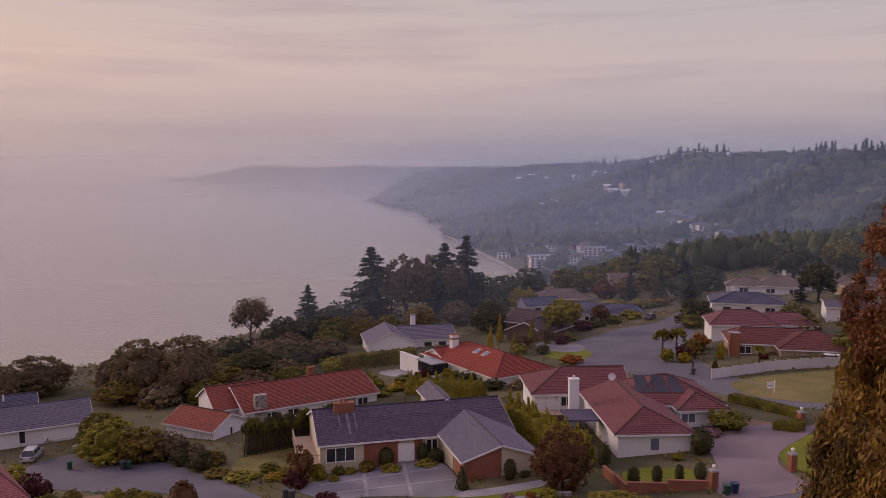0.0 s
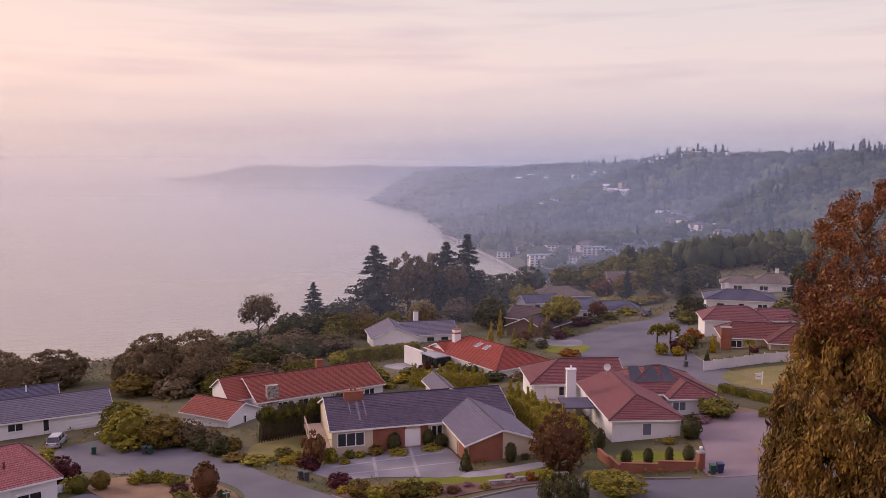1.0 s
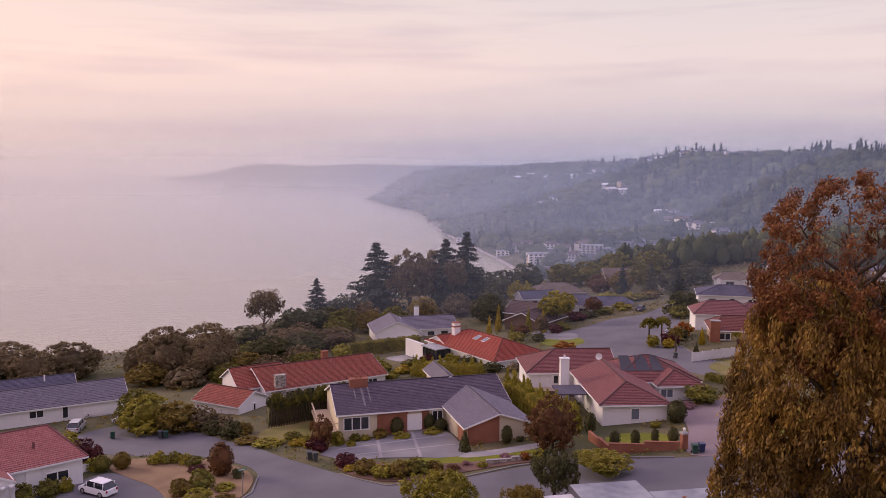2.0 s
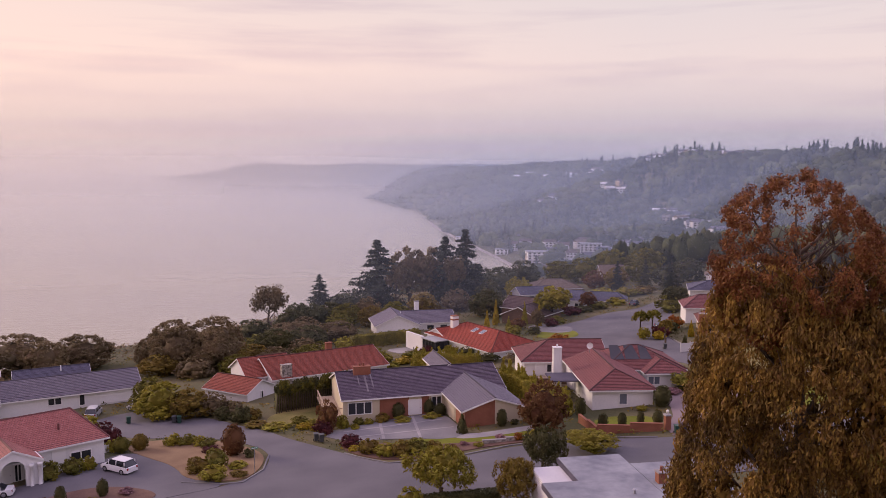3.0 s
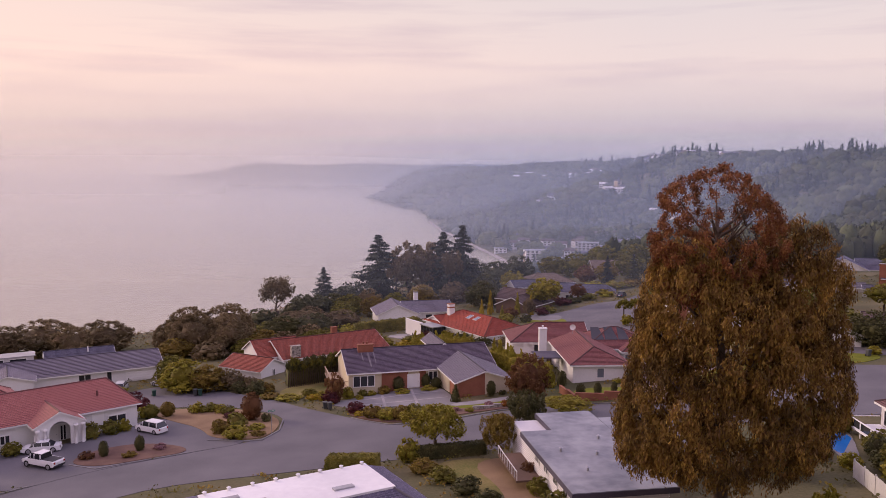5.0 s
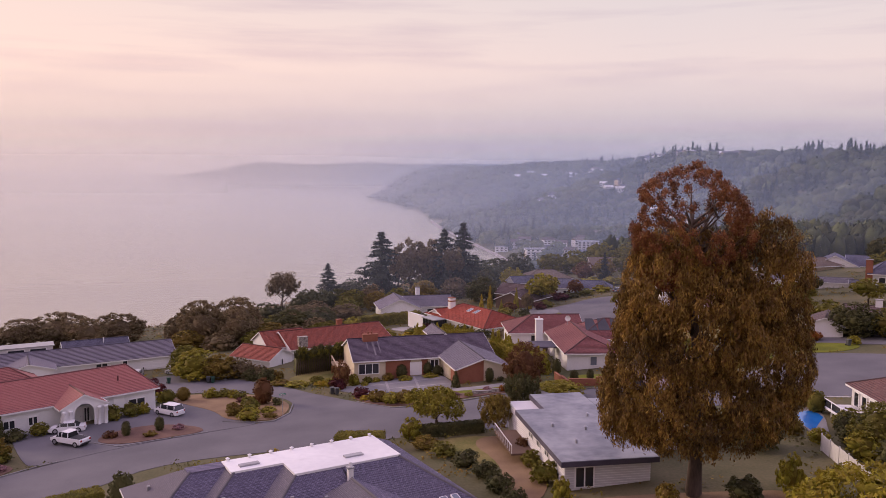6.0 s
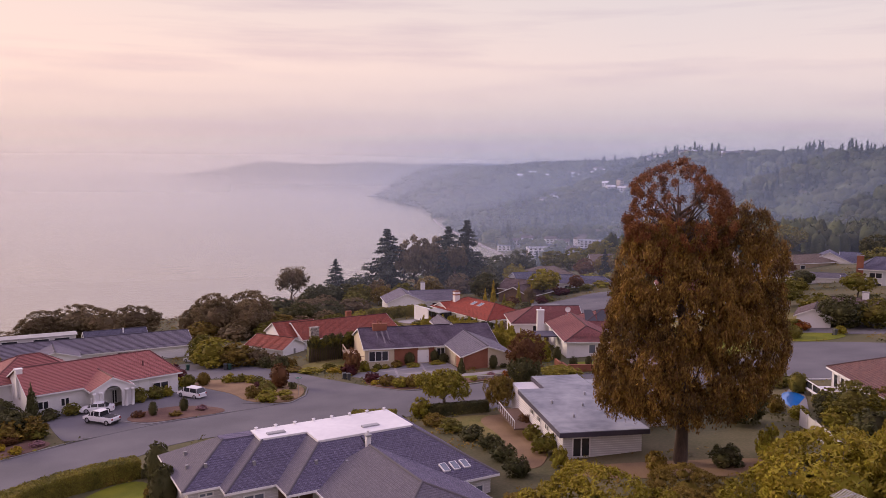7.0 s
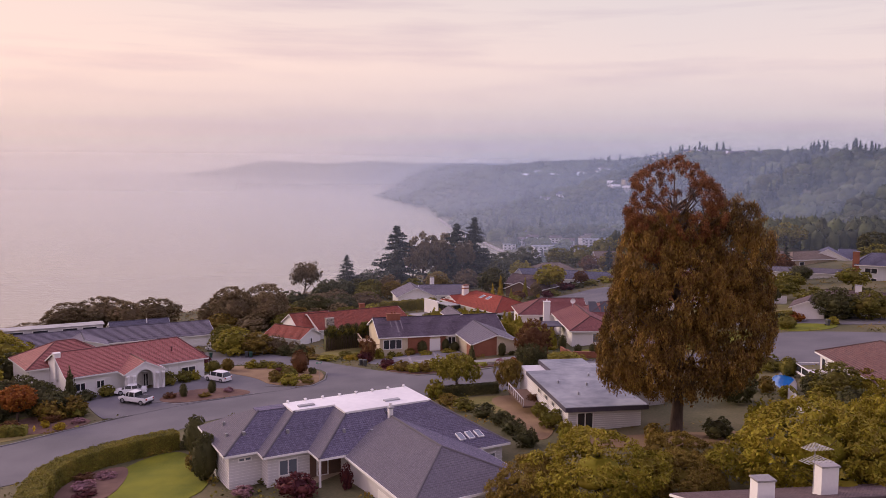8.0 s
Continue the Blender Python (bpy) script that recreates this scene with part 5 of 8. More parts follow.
plain_house(104, 158, -28, 5.6, [(0, 14, 0, 13, 5.4, 8.2, "x", 4, 4), (-4, 2, 1, 8, 2.6, 3.2, "x", 0, 0)], "two-storey pale house with slate hipped roof", "bluegrey", "t_slate", [(4, 0.5, 3.2, 3, 1.5, "f"), (9, 0.5, 3.2, 2, 1.5, "f"), (4, 0.5, 0.4, 3, 1.7, "f")], [(0.4, 1.0, -1, 8.8, 1.6, "brick")])
plain_house(108, 205, 20, 4.2, [(0, 20, 0, 11, 2.8, 5.0, "x", 5, 5)], "house with brown hipped roof", "tan", "t_tan", [(4, 0.5, 0.9, 2, 1.3, "f")], [])
plain_house(-34, 222, 10, -22, [(0, 14, 0, 12, 5, 9.5, "y", 0, 0)], "white gabled house below the bluff edge", "white", "t_gray2", [(4, 0.5, 2.9, 2, 1.6, "f"), (9, 0.5, 2.9, 2, 1.6, "f")], [])
# roof and chimneys of the house under the end of the flight
N = plain_house(17.0, -8.0, 8, 7.2, [(0, 24, 0, 14, 3.0, 5.0, "x", 0, 0)], "house with brown shingle roof and two white chimneys", "tan", "t_dark", [], [(4.6, 9.0, 4, 5.9, 1.3, "white"), (9.9, 9.8, 4, 6.4, 1.3, "white")])


# ---- plants ----
def leaf_quads(rng, centres, normals, size, droop=0.0, long=1.6):
    """Small four-cornered leaves or sprays at the centres, facing about along the normals."""
    k = len(centres)
    nrm = normals + rng.normal(0, 0.55, (k, 3))
    nrm /= np.linalg.norm(nrm, axis=1)[:, None] + 1e-9
    ref = rng.normal(0, 1, (k, 3))
    ref[:, 2] -= droop * 2
    a = np.cross(nrm, ref)
    a /= np.linalg.norm(a, axis=1)[:, None] + 1e-9
    b = np.cross(nrm, a)
    s = size * rng.uniform(0.6, 1.35, (k, 1))
    a, b = a * s * 0.5, b * s * 0.5 * long
    v = np.stack([centres - a * 0.35 - b, centres + a - b * 0.1, centres + a * 0.3 + b, centres - a - b * 0.05], 1).reshape(-1, 3)
    return v, np.arange(4 * k).reshape(-1, 4)


def blob_points(rng, k, blobs, shell=0.55):
    """Random points in ellipsoids (x, y, z, rx, ry, rz), mostly near their skin, gathered in clumps; with outward normals."""
    vol = np.array([b[3] * b[4] + b[4] * b[5] + b[3] * b[5] for b in blobs])
    pick = rng.choice(len(blobs), k, p=vol / vol.sum())
    B = np.array(blobs)[pick]
    d = rng.normal(0, 1, (k, 3))
    d /= np.linalg.norm(d, axis=1)[:, None]
    rad = 1 - shell * rng.random(k) ** 1.7
    return B[:, :3] + d * B[:, 3:] * rad[:, None], d


def clumped(rng, blobs, clumps, per, spread, size, droop=0.0, shell=0.55, long=1.6):
    c, d = blob_points(rng, clumps, blobs, shell)
    cc = np.repeat(c, per, 0) + rng.normal(0, 1, (clumps * per, 3)) * spread * np.array([1, 1, 0.75])
    if droop:
        cc[:, 2] -= np.abs(rng.normal(0, droop, len(cc)))
    dd = np.repeat(d, per, 0) + np.array([0, 0, 0.5])
    return leaf_quads(rng, cc, dd, size, droop, long)


def core(blobs, scale=0.72):
    """Dark inner mass, so that crowns are not see-through."""
    v, f = [], []
    for x, y, z, rx, ry, rz in blobs:
        base = len(v)
        for i in range(5):
            th = math.pi * (i + 0.5) / 5
            for j in range(8):
                ph = 2 * math.pi * j / 8
                v.append((x + rx * scale * math.sin(th) * math.cos(ph), y + ry * scale * math.sin(th) * math.sin(ph), z + rz * scale * math.cos(th)))
        for i in range(4):
            for j in range(8):
                a, b = base + i * 8 + j, base + i * 8 + (j + 1) % 8
                f.append((a, b, b + 8, a + 8))
        for ring in (base, base + 32):              # close the top and the bottom
            f += [(ring, ring + 1, ring + 2, ring + 3), (ring, ring + 3, ring + 4, ring + 7), (ring + 4, ring + 5, ring + 6, ring + 7)]
    return np.array(v), np.array(f)


def merge(*pieces):
    vs, fs, k = [], [], 0
    for v, f in pieces:
        vs.append(v)
        fs.append(f + k)
        k += len(v)
    return np.concatenate(vs), np.concatenate(fs)


def trunk_geo(h, r, limbs, seed, lean=0.03, reach=0.5):
    """A tapered trunk with forked limbs. h: to the crown's middle."""
    rng = random.Random(seed)
    g = Geo()
    top = Vector((rng.uniform(-lean, lean) * h, rng.uniform(-lean, lean) * h, h))
    pts = [Vector((0, 0, -0.4)), Vector((0, 0, 0.25)), top * 0.35 + Vector((rng.uniform(-0.1, 0.1), 0, 0)), top * 0.7, top]
    g.tube(list(zip(pts, (r * 1.5, r * 1.05, r * 0.85, r * 0.6, r * 0.25))), 8)
    for k in range(limbs):
        t = rng.uniform(0.35, 0.9)
        a = top * t
        an = 2 * math.pi * (k + rng.random() * 0.6) / max(1, limbs)
        ln = h * reach * rng.uniform(0.6, 1.0)
        b = a + Vector((math.cos(an) * ln * 0.55, math.sin(an) * ln * 0.55, ln * 0.35))
        c = b + Vector((math.cos(an + 0.3) * ln * 0.4, math.sin(an + 0.3) * ln * 0.4, ln * 0.45))
        g.tube([(a, r * 0.42 * (1.2 - t)), (b, r * 0.28 * (1.2 - t)), (c, r * 0.08)], 6)
    return g


MESH = {}


def puffed(rng, envelope, puffs, reach, leaves, leaf, droop=0.0, long=1.6, hang=0.0, lift=0.12, upright=1.0, tall=1.0):
    """A crown of many small rounded puffs of leaves set over the skin of an envelope of ellipsoids."""
    c, d = blob_points(rng, puffs * 5, envelope, 0.10)
    E = np.array(envelope)
    deep = (((c[:, None, :] - E[None, :, :3]) / E[None, :, 3:]) ** 2).sum(-1).min(1)
    skin = np.nonzero(deep > 0.78)[0][:puffs]
    c, d = c[skin], d[skin]
    k = rng.integers(0, len(c), leaves)
    o = rng.normal(0, 1, (leaves, 3))
    o /= np.linalg.norm(o, axis=1)[:, None]
    o += d[k] * 0.45 + np.array([0, 0, lift])
    o /= np.linalg.norm(o, axis=1)[:, None]
    r = reach * (0.7 + 0.6 * rng.random(len(c)))[k] * (1 - 0.7 * rng.random(leaves) ** 1.5)
    at = c[k] + o * r[:, None] * np.array([1, 1, tall])
    if hang:
        at[:, 2] -= np.abs(rng.normal(0, hang, leaves))
    return leaf_quads(rng, at, o * np.array([1, 1, upright]), leaf, droop, long)


def lobes(rng, main, count, ring, z0, z1, r0, r1):
    """A main ellipsoid with smaller ones round its flanks."""
    out = [main]
    for k in range(count):
        an = 2 * math.pi * (k + rng.uniform(0, 0.7)) / count
        rr = ring * rng.uniform(0.75, 1.1)
        out.append((math.cos(an) * rr, math.sin(an) * rr, rng.uniform(z0, z1), *(rng.uniform(r0, r1, 3))))
    return out


def crown_mesh(kind, colour, variant, near=True):
    """Crowns of unit size: about 1 across and 1 high from the ground."""
    key = (kind, colour, variant, near)
    if key in MESH:
        return MESH[key]
    rng = np.random.default_rng(hash_of(kind + colour) + variant * 17)
    few, big = (1.0, 1.0) if near else (0.5, 1.42)

    def crown(env, puffs, reach, leaves, leaf, inner, **how):
        return merge(puffed(rng, env, int(puffs * (0.6 + 0.4 * few)), reach, int(leaves * few), leaf * big, **how), core(env, inner - 0.08))

    if kind == "shrub":
        env = lobes(rng, (0, 0, 0.42, 0.36, 0.36, 0.42), 5, 0.26, 0.25, 0.55, 0.18, 0.26)
        v, f = crown(env, 80, 0.09, 980, 0.058, 0.80)
    elif kind == "ball":
        env = [(0, 0, 0.48, 0.45, 0.45, 0.48)]
        v, f = crown(env, 220, 0.045, 2500, 0.032, 1.0)
    elif kind == "cone":
        env = [(0, 0, 0.12 + 0.8 * t, 0.40 * (1 - t) ** 0.8 + 0.04, 0.40 * (1 - t) ** 0.8 + 0.04, 0.18) for t in (0, 0.2, 0.4, 0.6, 0.8, 0.93)]
        v, f = crown(env, 150, 0.05, 1300, 0.050, 0.84, droop=0.6, long=2.2)
    elif kind == "broad":
        env = lobes(rng, (0, 0, 0.66, 0.34, 0.34, 0.32), 7, 0.30, 0.48, 0.72, 0.14, 0.21)
        v, f = crown(env, 230, 0.062, 5000, 0.028, 0.70)
    elif kind == "mound":
        env = lobes(rng, (0, 0, 0.47, 0.38, 0.38, 0.48), 7, 0.30, 0.26, 0.62, 0.16, 0.24)
        v, f = crown(env, 260, 0.062, 4200, 0.031, 0.74)
    elif kind == "dome":
        env = lobes(rng, (0, 0, 0.44, 0.43, 0.43, 0.52), 6, 0.30, 0.25, 0.60, 0.18, 0.25)
        v, f = crown(env, 300, 0.060, 8600, 0.0245, 0.74)
    elif kind == "thicket":
        env = lobes(rng, (0, 0, 0.48, 0.36, 0.36, 0.46), 9, 0.33, 0.25, 0.68, 0.13, 0.21)
        v, f = crown(env, 520, 0.048, 18500, 0.0122, 0.52, droop=1.6, long=3.0, lift=0.5, upright=0.6, tall=1.5)
    elif kind == "airy":
        env = lobes(rng, (0, 0, 0.70, 0.30, 0.30, 0.24), 8, 0.32, 0.52, 0.84, 0.12, 0.18)
        v, f = clumped(rng, env, 560, 8, 0.022, 0.027, shell=0.6)
    elif kind == "weeping":
        env = lobes(rng, (0, 0, 0.72, 0.30, 0.30, 0.22), 10, 0.31, 0.5, 0.74, 0.12, 0.18)
        v, f = merge(puffed(rng, env, 220, 0.065, 5600, 0.022, droop=1.0, long=2.8, hang=0.05), core(env[:1], 0.6))
    elif kind == "fir":
        pts, nrm = [], []
        levels = 21
        for i in range(levels):
            t = (i + rng.uniform(-0.3, 0.3)) / (levels - 1)
            t = min(max(t, 0.0), 1.0)
            z = 0.14 + 0.85 * t
            reach = 0.60 * (1 - t) ** 0.85 * (1 if i % 2 else 0.78) + 0.02
            arms = int(8 - 4 * t)
            for j in range(arms):
                if rng.random() < 0.16:
                    continue
                an = 6.28 * (j + rng.random() * 0.8) / arms + i * 1.3
                ln = reach * rng.uniform(0.55, 1.15)
                m = 84
                z = 0.14 + 0.85 * min(max(t + rng.uniform(-0.025, 0.025), 0.0), 1.0)
                s = rng.random(m) ** 0.75
                w = rng.normal(0, 1, (m, 3)) * np.array([0.030, 0.030, 0.004]) * (0.4 + 1.2 * (1 - t))
                pts.append(np.stack([math.cos(an) * ln * s, math.sin(an) * ln * s, z - 0.05 * s * ln / 0.3 + 0.012 * s * s], 1) + w)
                nrm.append(np.tile([math.cos(an) * 0.5, math.sin(an) * 0.5, 1.0], (m, 1)))
        v, f = leaf_quads(rng, np.concatenate(pts), np.concatenate(nrm), 0.026, 0.5, 1.9)
    elif kind == "palm":
        pts, nrm = [], []
        for j in range(22):
            an, el = 6.28 * j / 22 + rng.random() * 0.2, rng.uniform(-0.1, 1.2)
            s = np.linspace(0.1, 1, 12)
            ln = 0.42
            pts.append(np.stack([math.cos(an) * ln * s * math.cos(el * 0.6), math.sin(an) * ln * s * math.cos(el * 0.6), 0.78 + ln * s * math.sin(el) * 0.6 - 0.28 * s * s], 1))
            nrm.append(np.tile([0, 0, 1.0], (12, 1)))
        v, f = leaf_quads(rng, np.concatenate(pts), np.concatenate(nrm), 0.10, 0.2, 2.0)
    MESH[key] = raw_mesh(kind + "_crown", v, f, M["leaf_" + colour])
    return MESH[key]


def hash_of(s):
    return sum((i + 3) * ord(c) for i, c in enumerate(s)) % 9973


TALL = ("broad", "mound", "dome", "thicket", "airy", "weeping", "fir", "palm")
COUNT = [0]
WORDS = {"lime": "yellow-green", "gold": "golden green", "wood": "grey-green", "conifer": "dark blue-green", "brownoak": "brownish green", "dark": "dark green", "rust": "rusty red-brown", "maroon": "dark maroon", "pink": "faded pink"}
KINDS = {"shrub": "rounded garden shrub", "ball": "clipped round bush", "cone": "clipped conical evergreen", "broad": "broad leafy tree", "mound": "dense round tree", "dome": "large domed tree leafy to ground", "thicket": "dense fine-leaved tree", "airy": "open-crowned tree showing limbs", "weeping": "tree with drooping sprays", "fir": "tall ragged fir", "palm": "small palm"}


def plant(kind, x, y, w, h, colour, extra="", z=None, d=None):
    """A shrub or tree of that width and height standing on the ground."""
    COUNT[0] += 1
    k = COUNT[0]
    z = ground(x, y) - 0.05 if z is None else z
    words = (WORDS.get(colour, colour) + " " + KINDS[kind] + " " + (extra or "in a garden")).strip()
    name, cat, grp = ("tree", "tree", "trees of the bluff") if kind in TALL else ("shrub", "shrub", "garden shrubs")
    ob = thing(name, words, cat, x, y, z, (k * 67) % 360, grp)
    c = part("crown", crown_mesh(kind, colour, k % 3, y < 105 or kind == "dome"), None, ob)
    c.scale = (w, d or w, h)
    if kind in TALL:
        key = ("trunk", kind, k % 3)
        if key not in MESH:
            g = trunk_geo({"fir": 0.95, "palm": 0.8}.get(kind, 0.72), 0.022 if kind == "fir" else 0.035, 0 if kind in ("fir", "palm") else 7, k, 0.03, 0.5)
            MESH[key] = g.mesh("trunk", M["bark"], True)
        t = part("trunk", MESH[key], None, ob)
        s = h if kind in ("fir", "palm") else min(h, (w + h) / 2)
        t.scale = (s, s, h)
    return ob


def hedge(points, width, h, colour, label, sprays=55, leaf=0.2):
    """A clipped hedge along a line, leafy all over."""
    g_v, g_f = [], []
    rng = np.random.default_rng(int(abs(points[0][0] * 31 + points[0][1] * 7)) + 5)
    cs, ns, boxes = [], [], Geo()
    for (ax, ay), (bx, by) in zip(points, points[1:]):
        a, b = np.array((ax, ay)), np.array((bx, by))
        ln = float(np.linalg.norm(b - a))
        t = (b - a) / ln
        s = np.array((-t[1], t[0]))
        k = int(ln * (h * 2 + width) * sprays)
        al, fc = rng.random(k) * ln, rng.random(k) * (2 * h + width)
        wob = (0.10 * np.sin(al * 2.1 + ax) + 0.08 * np.sin(al * 5.3)) * min(1.0, leaf / 0.2) ** 2
        off = np.where(fc < h, -width / 2, np.where(fc < h + width, fc - h - width / 2, width / 2))
        zz = np.where(fc < h, fc, np.where(fc < h + width, h, fc - h - width)) * (1 + wob * 0.5)
        nn = np.where(fc < h, -1.0, np.where(fc < h + width, 0.0, 1.0))
        px, py = a[0] + t[0] * al + s[0] * off * (1 + wob), a[1] + t[1] * al + s[1] * off * (1 + wob)
        cs.append(np.stack([px, py, height(px, py) + zz], 1) + rng.normal(0, 0.05, (k, 3)))
        ns.append(np.stack([s[0] * nn, s[1] * nn, np.where(nn == 0, 1.0, 0.35)], 1))
        za, zb = ground(ax, ay), ground(bx, by)
        w2 = s * width * 0.44
        lo = [(*(a - w2), za - 0.3), (*(b - w2), zb - 0.3), (*(b + w2), zb - 0.3), (*(a + w2), za - 0.3)]
        hi = [(*(a - w2), za + h * 0.93), (*(b - w2), zb + h * 0.93), (*(b + w2), zb + h * 0.93), (*(a + w2), za + h * 0.93)]
        base = len(g_v)
        g_v += lo + hi
        g_f += [[base + i for i in q] for q in ((0, 1, 5, 4), (1, 2, 6, 5), (2, 3, 7, 6), (3, 0, 4, 7), (4, 5, 6, 7))]
    v, f = merge(leaf_quads(rng, np.concatenate(cs), np.concatenate(ns), leaf), (np.array(g_v), np.array(g_f)))
    return tagged(new("hedge", raw_mesh("hedge", v, f, M["leaf_" + colour])), label, "hedge", "hedges")


# the tall tree that the flight passes
def tall_tree():
    rng = np.random.default_rng(42)
    X, Y, Z = 23.0, 32.6, ground(23.0, 32.6)
    T = thing("tree", "very tall broadleaf tree turning rust-red at the thinning top", "tree", X, Y, Z)
    full = [(5.6, 0.3, 20.6, 3.9, 4.0, 5.0), (0.3, 0, 15.5, 7.6, 6.4, 6.6), (-3.4, -0.5, 18.4, 3.5, 4.2, 5.6), (-4.0, -1, 10.8, 4.6, 4.6, 5.2), (4.6, -0.3, 12.8, 5.0, 5.0, 6.0), (0.0, -1, 9.2, 8.0, 5.8, 4.2), (-1.0, 0.4, 21.0, 4.4, 4.2, 3.2), (7.0, 0, 16.4, 2.6, 3.0, 3.0), (-6.2, 0, 8.4, 2.4, 3.0, 2.8)]
    thin = [(-1.5, -0.5, 25.2, 4.7, 4.4, 5.0), (-3.1, -0.4, 23.2, 2.7, 3.2, 3.8), (1.6, -0.4, 24.6, 2.8, 3.0, 3.4)]
    dense = merge(puffed(rng, full, 900, 0.62, 108000, 0.105, 2.0, 3.0, 0.22, 0.25, 0.5, 1.5), puffed(rng, [(x, y, z, a * 0.75, b * 0.75, c * 0.75) for x, y, z, a, b, c in full], 330, 0.9, 24000, 0.19, 1.6, 2.4, 0.3), puffed(rng, [(x, y, z, a * 0.5, b * 0.5, c * 0.5) for x, y, z, a, b, c in full], 160, 0.9, 7000, 0.3, 1.0, 2.0, 0.3))
    part("crown", raw_mesh("crown", *dense, M["tall_leaf"]), None, T, "olive-brown drooping fringed foliage")
    top = merge(puffed(rng, thin, 320, 0.48, 34000, 0.105, 0.8, 2.0, 0.16))
    part("upper_crown", raw_mesh("upper_crown", *top, M["turned_leaf"]), None, T, "thin rust-red leaves on bare grey limbs")
    g = Geo()
    g.tube([((0, 0, -1), 1.0), ((0, 0, 0.4), 0.75), ((0.1, 0, 4), 0.58), ((0.2, 0.1, 9), 0.48), ((-0.3, 0, 15), 0.36), ((-0.9, 0, 21), 0.2), ((-1.1, 0, 28.5), 0.04)], 12)
    tr = random.Random(8)
    for k in range(52):
        z = tr.uniform(5, 25) if k < 30 else tr.uniform(17, 26)
        an, ln = tr.uniform(0, 6.28), tr.uniform(3, 6.0) * (1.1 - z / 40)
        a = Vector((-z * 0.035, 0, z))
        b = a + Vector((math.cos(an) * ln * 0.6, math.sin(an) * ln * 0.6, ln * 0.4))
        c = b + Vector((math.cos(an) * ln * 0.5, math.sin(an) * ln * 0.5, ln * 0.55))
        g.tube([(a, 0.16), (b, 0.1), (c, 0.03)], 6)
        for q in range(3):
            d = b.lerp(c, tr.random())
            g.tube([(d, 0.05), (d + Vector((tr.uniform(-1.3, 1.3), tr.uniform(-1.3, 1.3), tr.uniform(0.4, 1.8))), 0.015)], 5)
    part("trunk", g, M["bark"], T, "thick brown trunk with grey limbs", True)


M["tall_leaf"] = material("tall_tree_foliage", (0.060, 0.036, 0.011), (0.325, 0.185, 0.040), 0.65, 0.9, 5, 0.0, island=0.40, translucent=0.22, spec=0.25)
M["turned_leaf"] = material("turned_tree_foliage", (0.115, 0.045, 0.018), (0.300, 0.118, 0.042), 0.65, 0.9, 5, 0.0, island=0.30, translucent=0.25, spec=0.25)
tall_tree()


def set_out(*rows):
    for row in rows:
        plant(*row)


# trees along the bluff edge
set_out(("dome", -78, 152, 13.5, 7.4, "brownoak", "on the bluff edge"), ("dome", -90, 148, 16, 8.2, "brownoak", "on the bluff edge"), ("dome", -104, 140, 14, 4.6, "brownoak", "on the bluff edge"), ("dome", -118, 125, 13, 4.4, "rust", "on the bluff edge"), ("dome", -132, 105, 14, 4.6, "brownoak", "on the bluff edge"), ("dome", -82, 144, 9, 7.5, "brownoak", "on the bluff edge"), ("dome", -126, 116, 12, 4.2, "brownoak", "on the bluff edge"), ("dome", -112, 132, 12, 4.2, "brownoak", "on the bluff edge"), ("dome", -97, 145, 12, 7.4, "brownoak", "on the bluff edge"), ("dome", -142, 92, 14, 4.6, "brownoak", "on the bluff edge"))
set_out(("dome", -58.5, 154, 12.5, 10.0, "brownoak", "on the bluff edge"), ("dome", -49.5, 153, 13, 10.6, "brownoak", "on the bluff edge"), ("dome", -63.8, 156, 9, 6.2, "brownoak", "on the bluff edge"), ("dome", -55.5, 147, 11, 9.5, "brownoak", "on the bluff edge"), ("dome", -48, 146, 10, 8.5, "brownoak", "on the bluff edge"), ("dome", -38, 160, 11, 6.2, "dark", "on the bluff edge"), ("dome", -32, 168, 10, 5.6, "dark", "on the bluff edge"), ("dome", -26, 178, 10, 5.0, "brownoak", "on the bluff edge"), ("dome", -36, 176, 11, 5.4, "brownoak", "on the bluff edge"))
set_out(("mound", -58, 142, 9, 4.4, "olive", "behind long houses"), ("mound", -50, 139.5, 8, 4.2, "brownoak", "behind long houses"), ("mound", -42, 141, 8, 4.0, "green", "behind long houses"), ("mound", -35, 146, 8, 4.6, "brownoak", "behind long houses"), ("mound", -28, 149, 8, 4.2, "green", "behind long houses"), ("mound", -41, 151, 9, 4.4, "olive", "behind long houses"), ("mound", -31, 157, 8, 4.4, "brownoak", "behind long houses"), ("mound", -43, 168, 9, 4.0, "green", "on the bluff edge"), ("mound", -40, 182, 9, 4.8, "brownoak", "on the bluff edge"))
set_out(("airy", -46, 192, 11.0, 14.5, "brownoak", "above the water"), ("fir", -37, 220, 10.5, 13.5, "conifer", "above the water"), ("fir", -21, 236, 22, 22.5, "conifer", "above the water"), ("broad", -11, 240, 16, 19.5, "brownoak", "above the water"), ("fir", 0.5, 244, 20, 22.0, "conifer", "above the water"), ("fir", 7.0, 247, 18, 24.0, "conifer", "above the water"), ("airy", 3, 240, 9, 17, "brownoak", "above the water"), ("airy", -15, 234, 9, 15, "brownoak", "above the water"), ("broad", -4, 246, 12, 18.5, "brownoak", "above the water"))
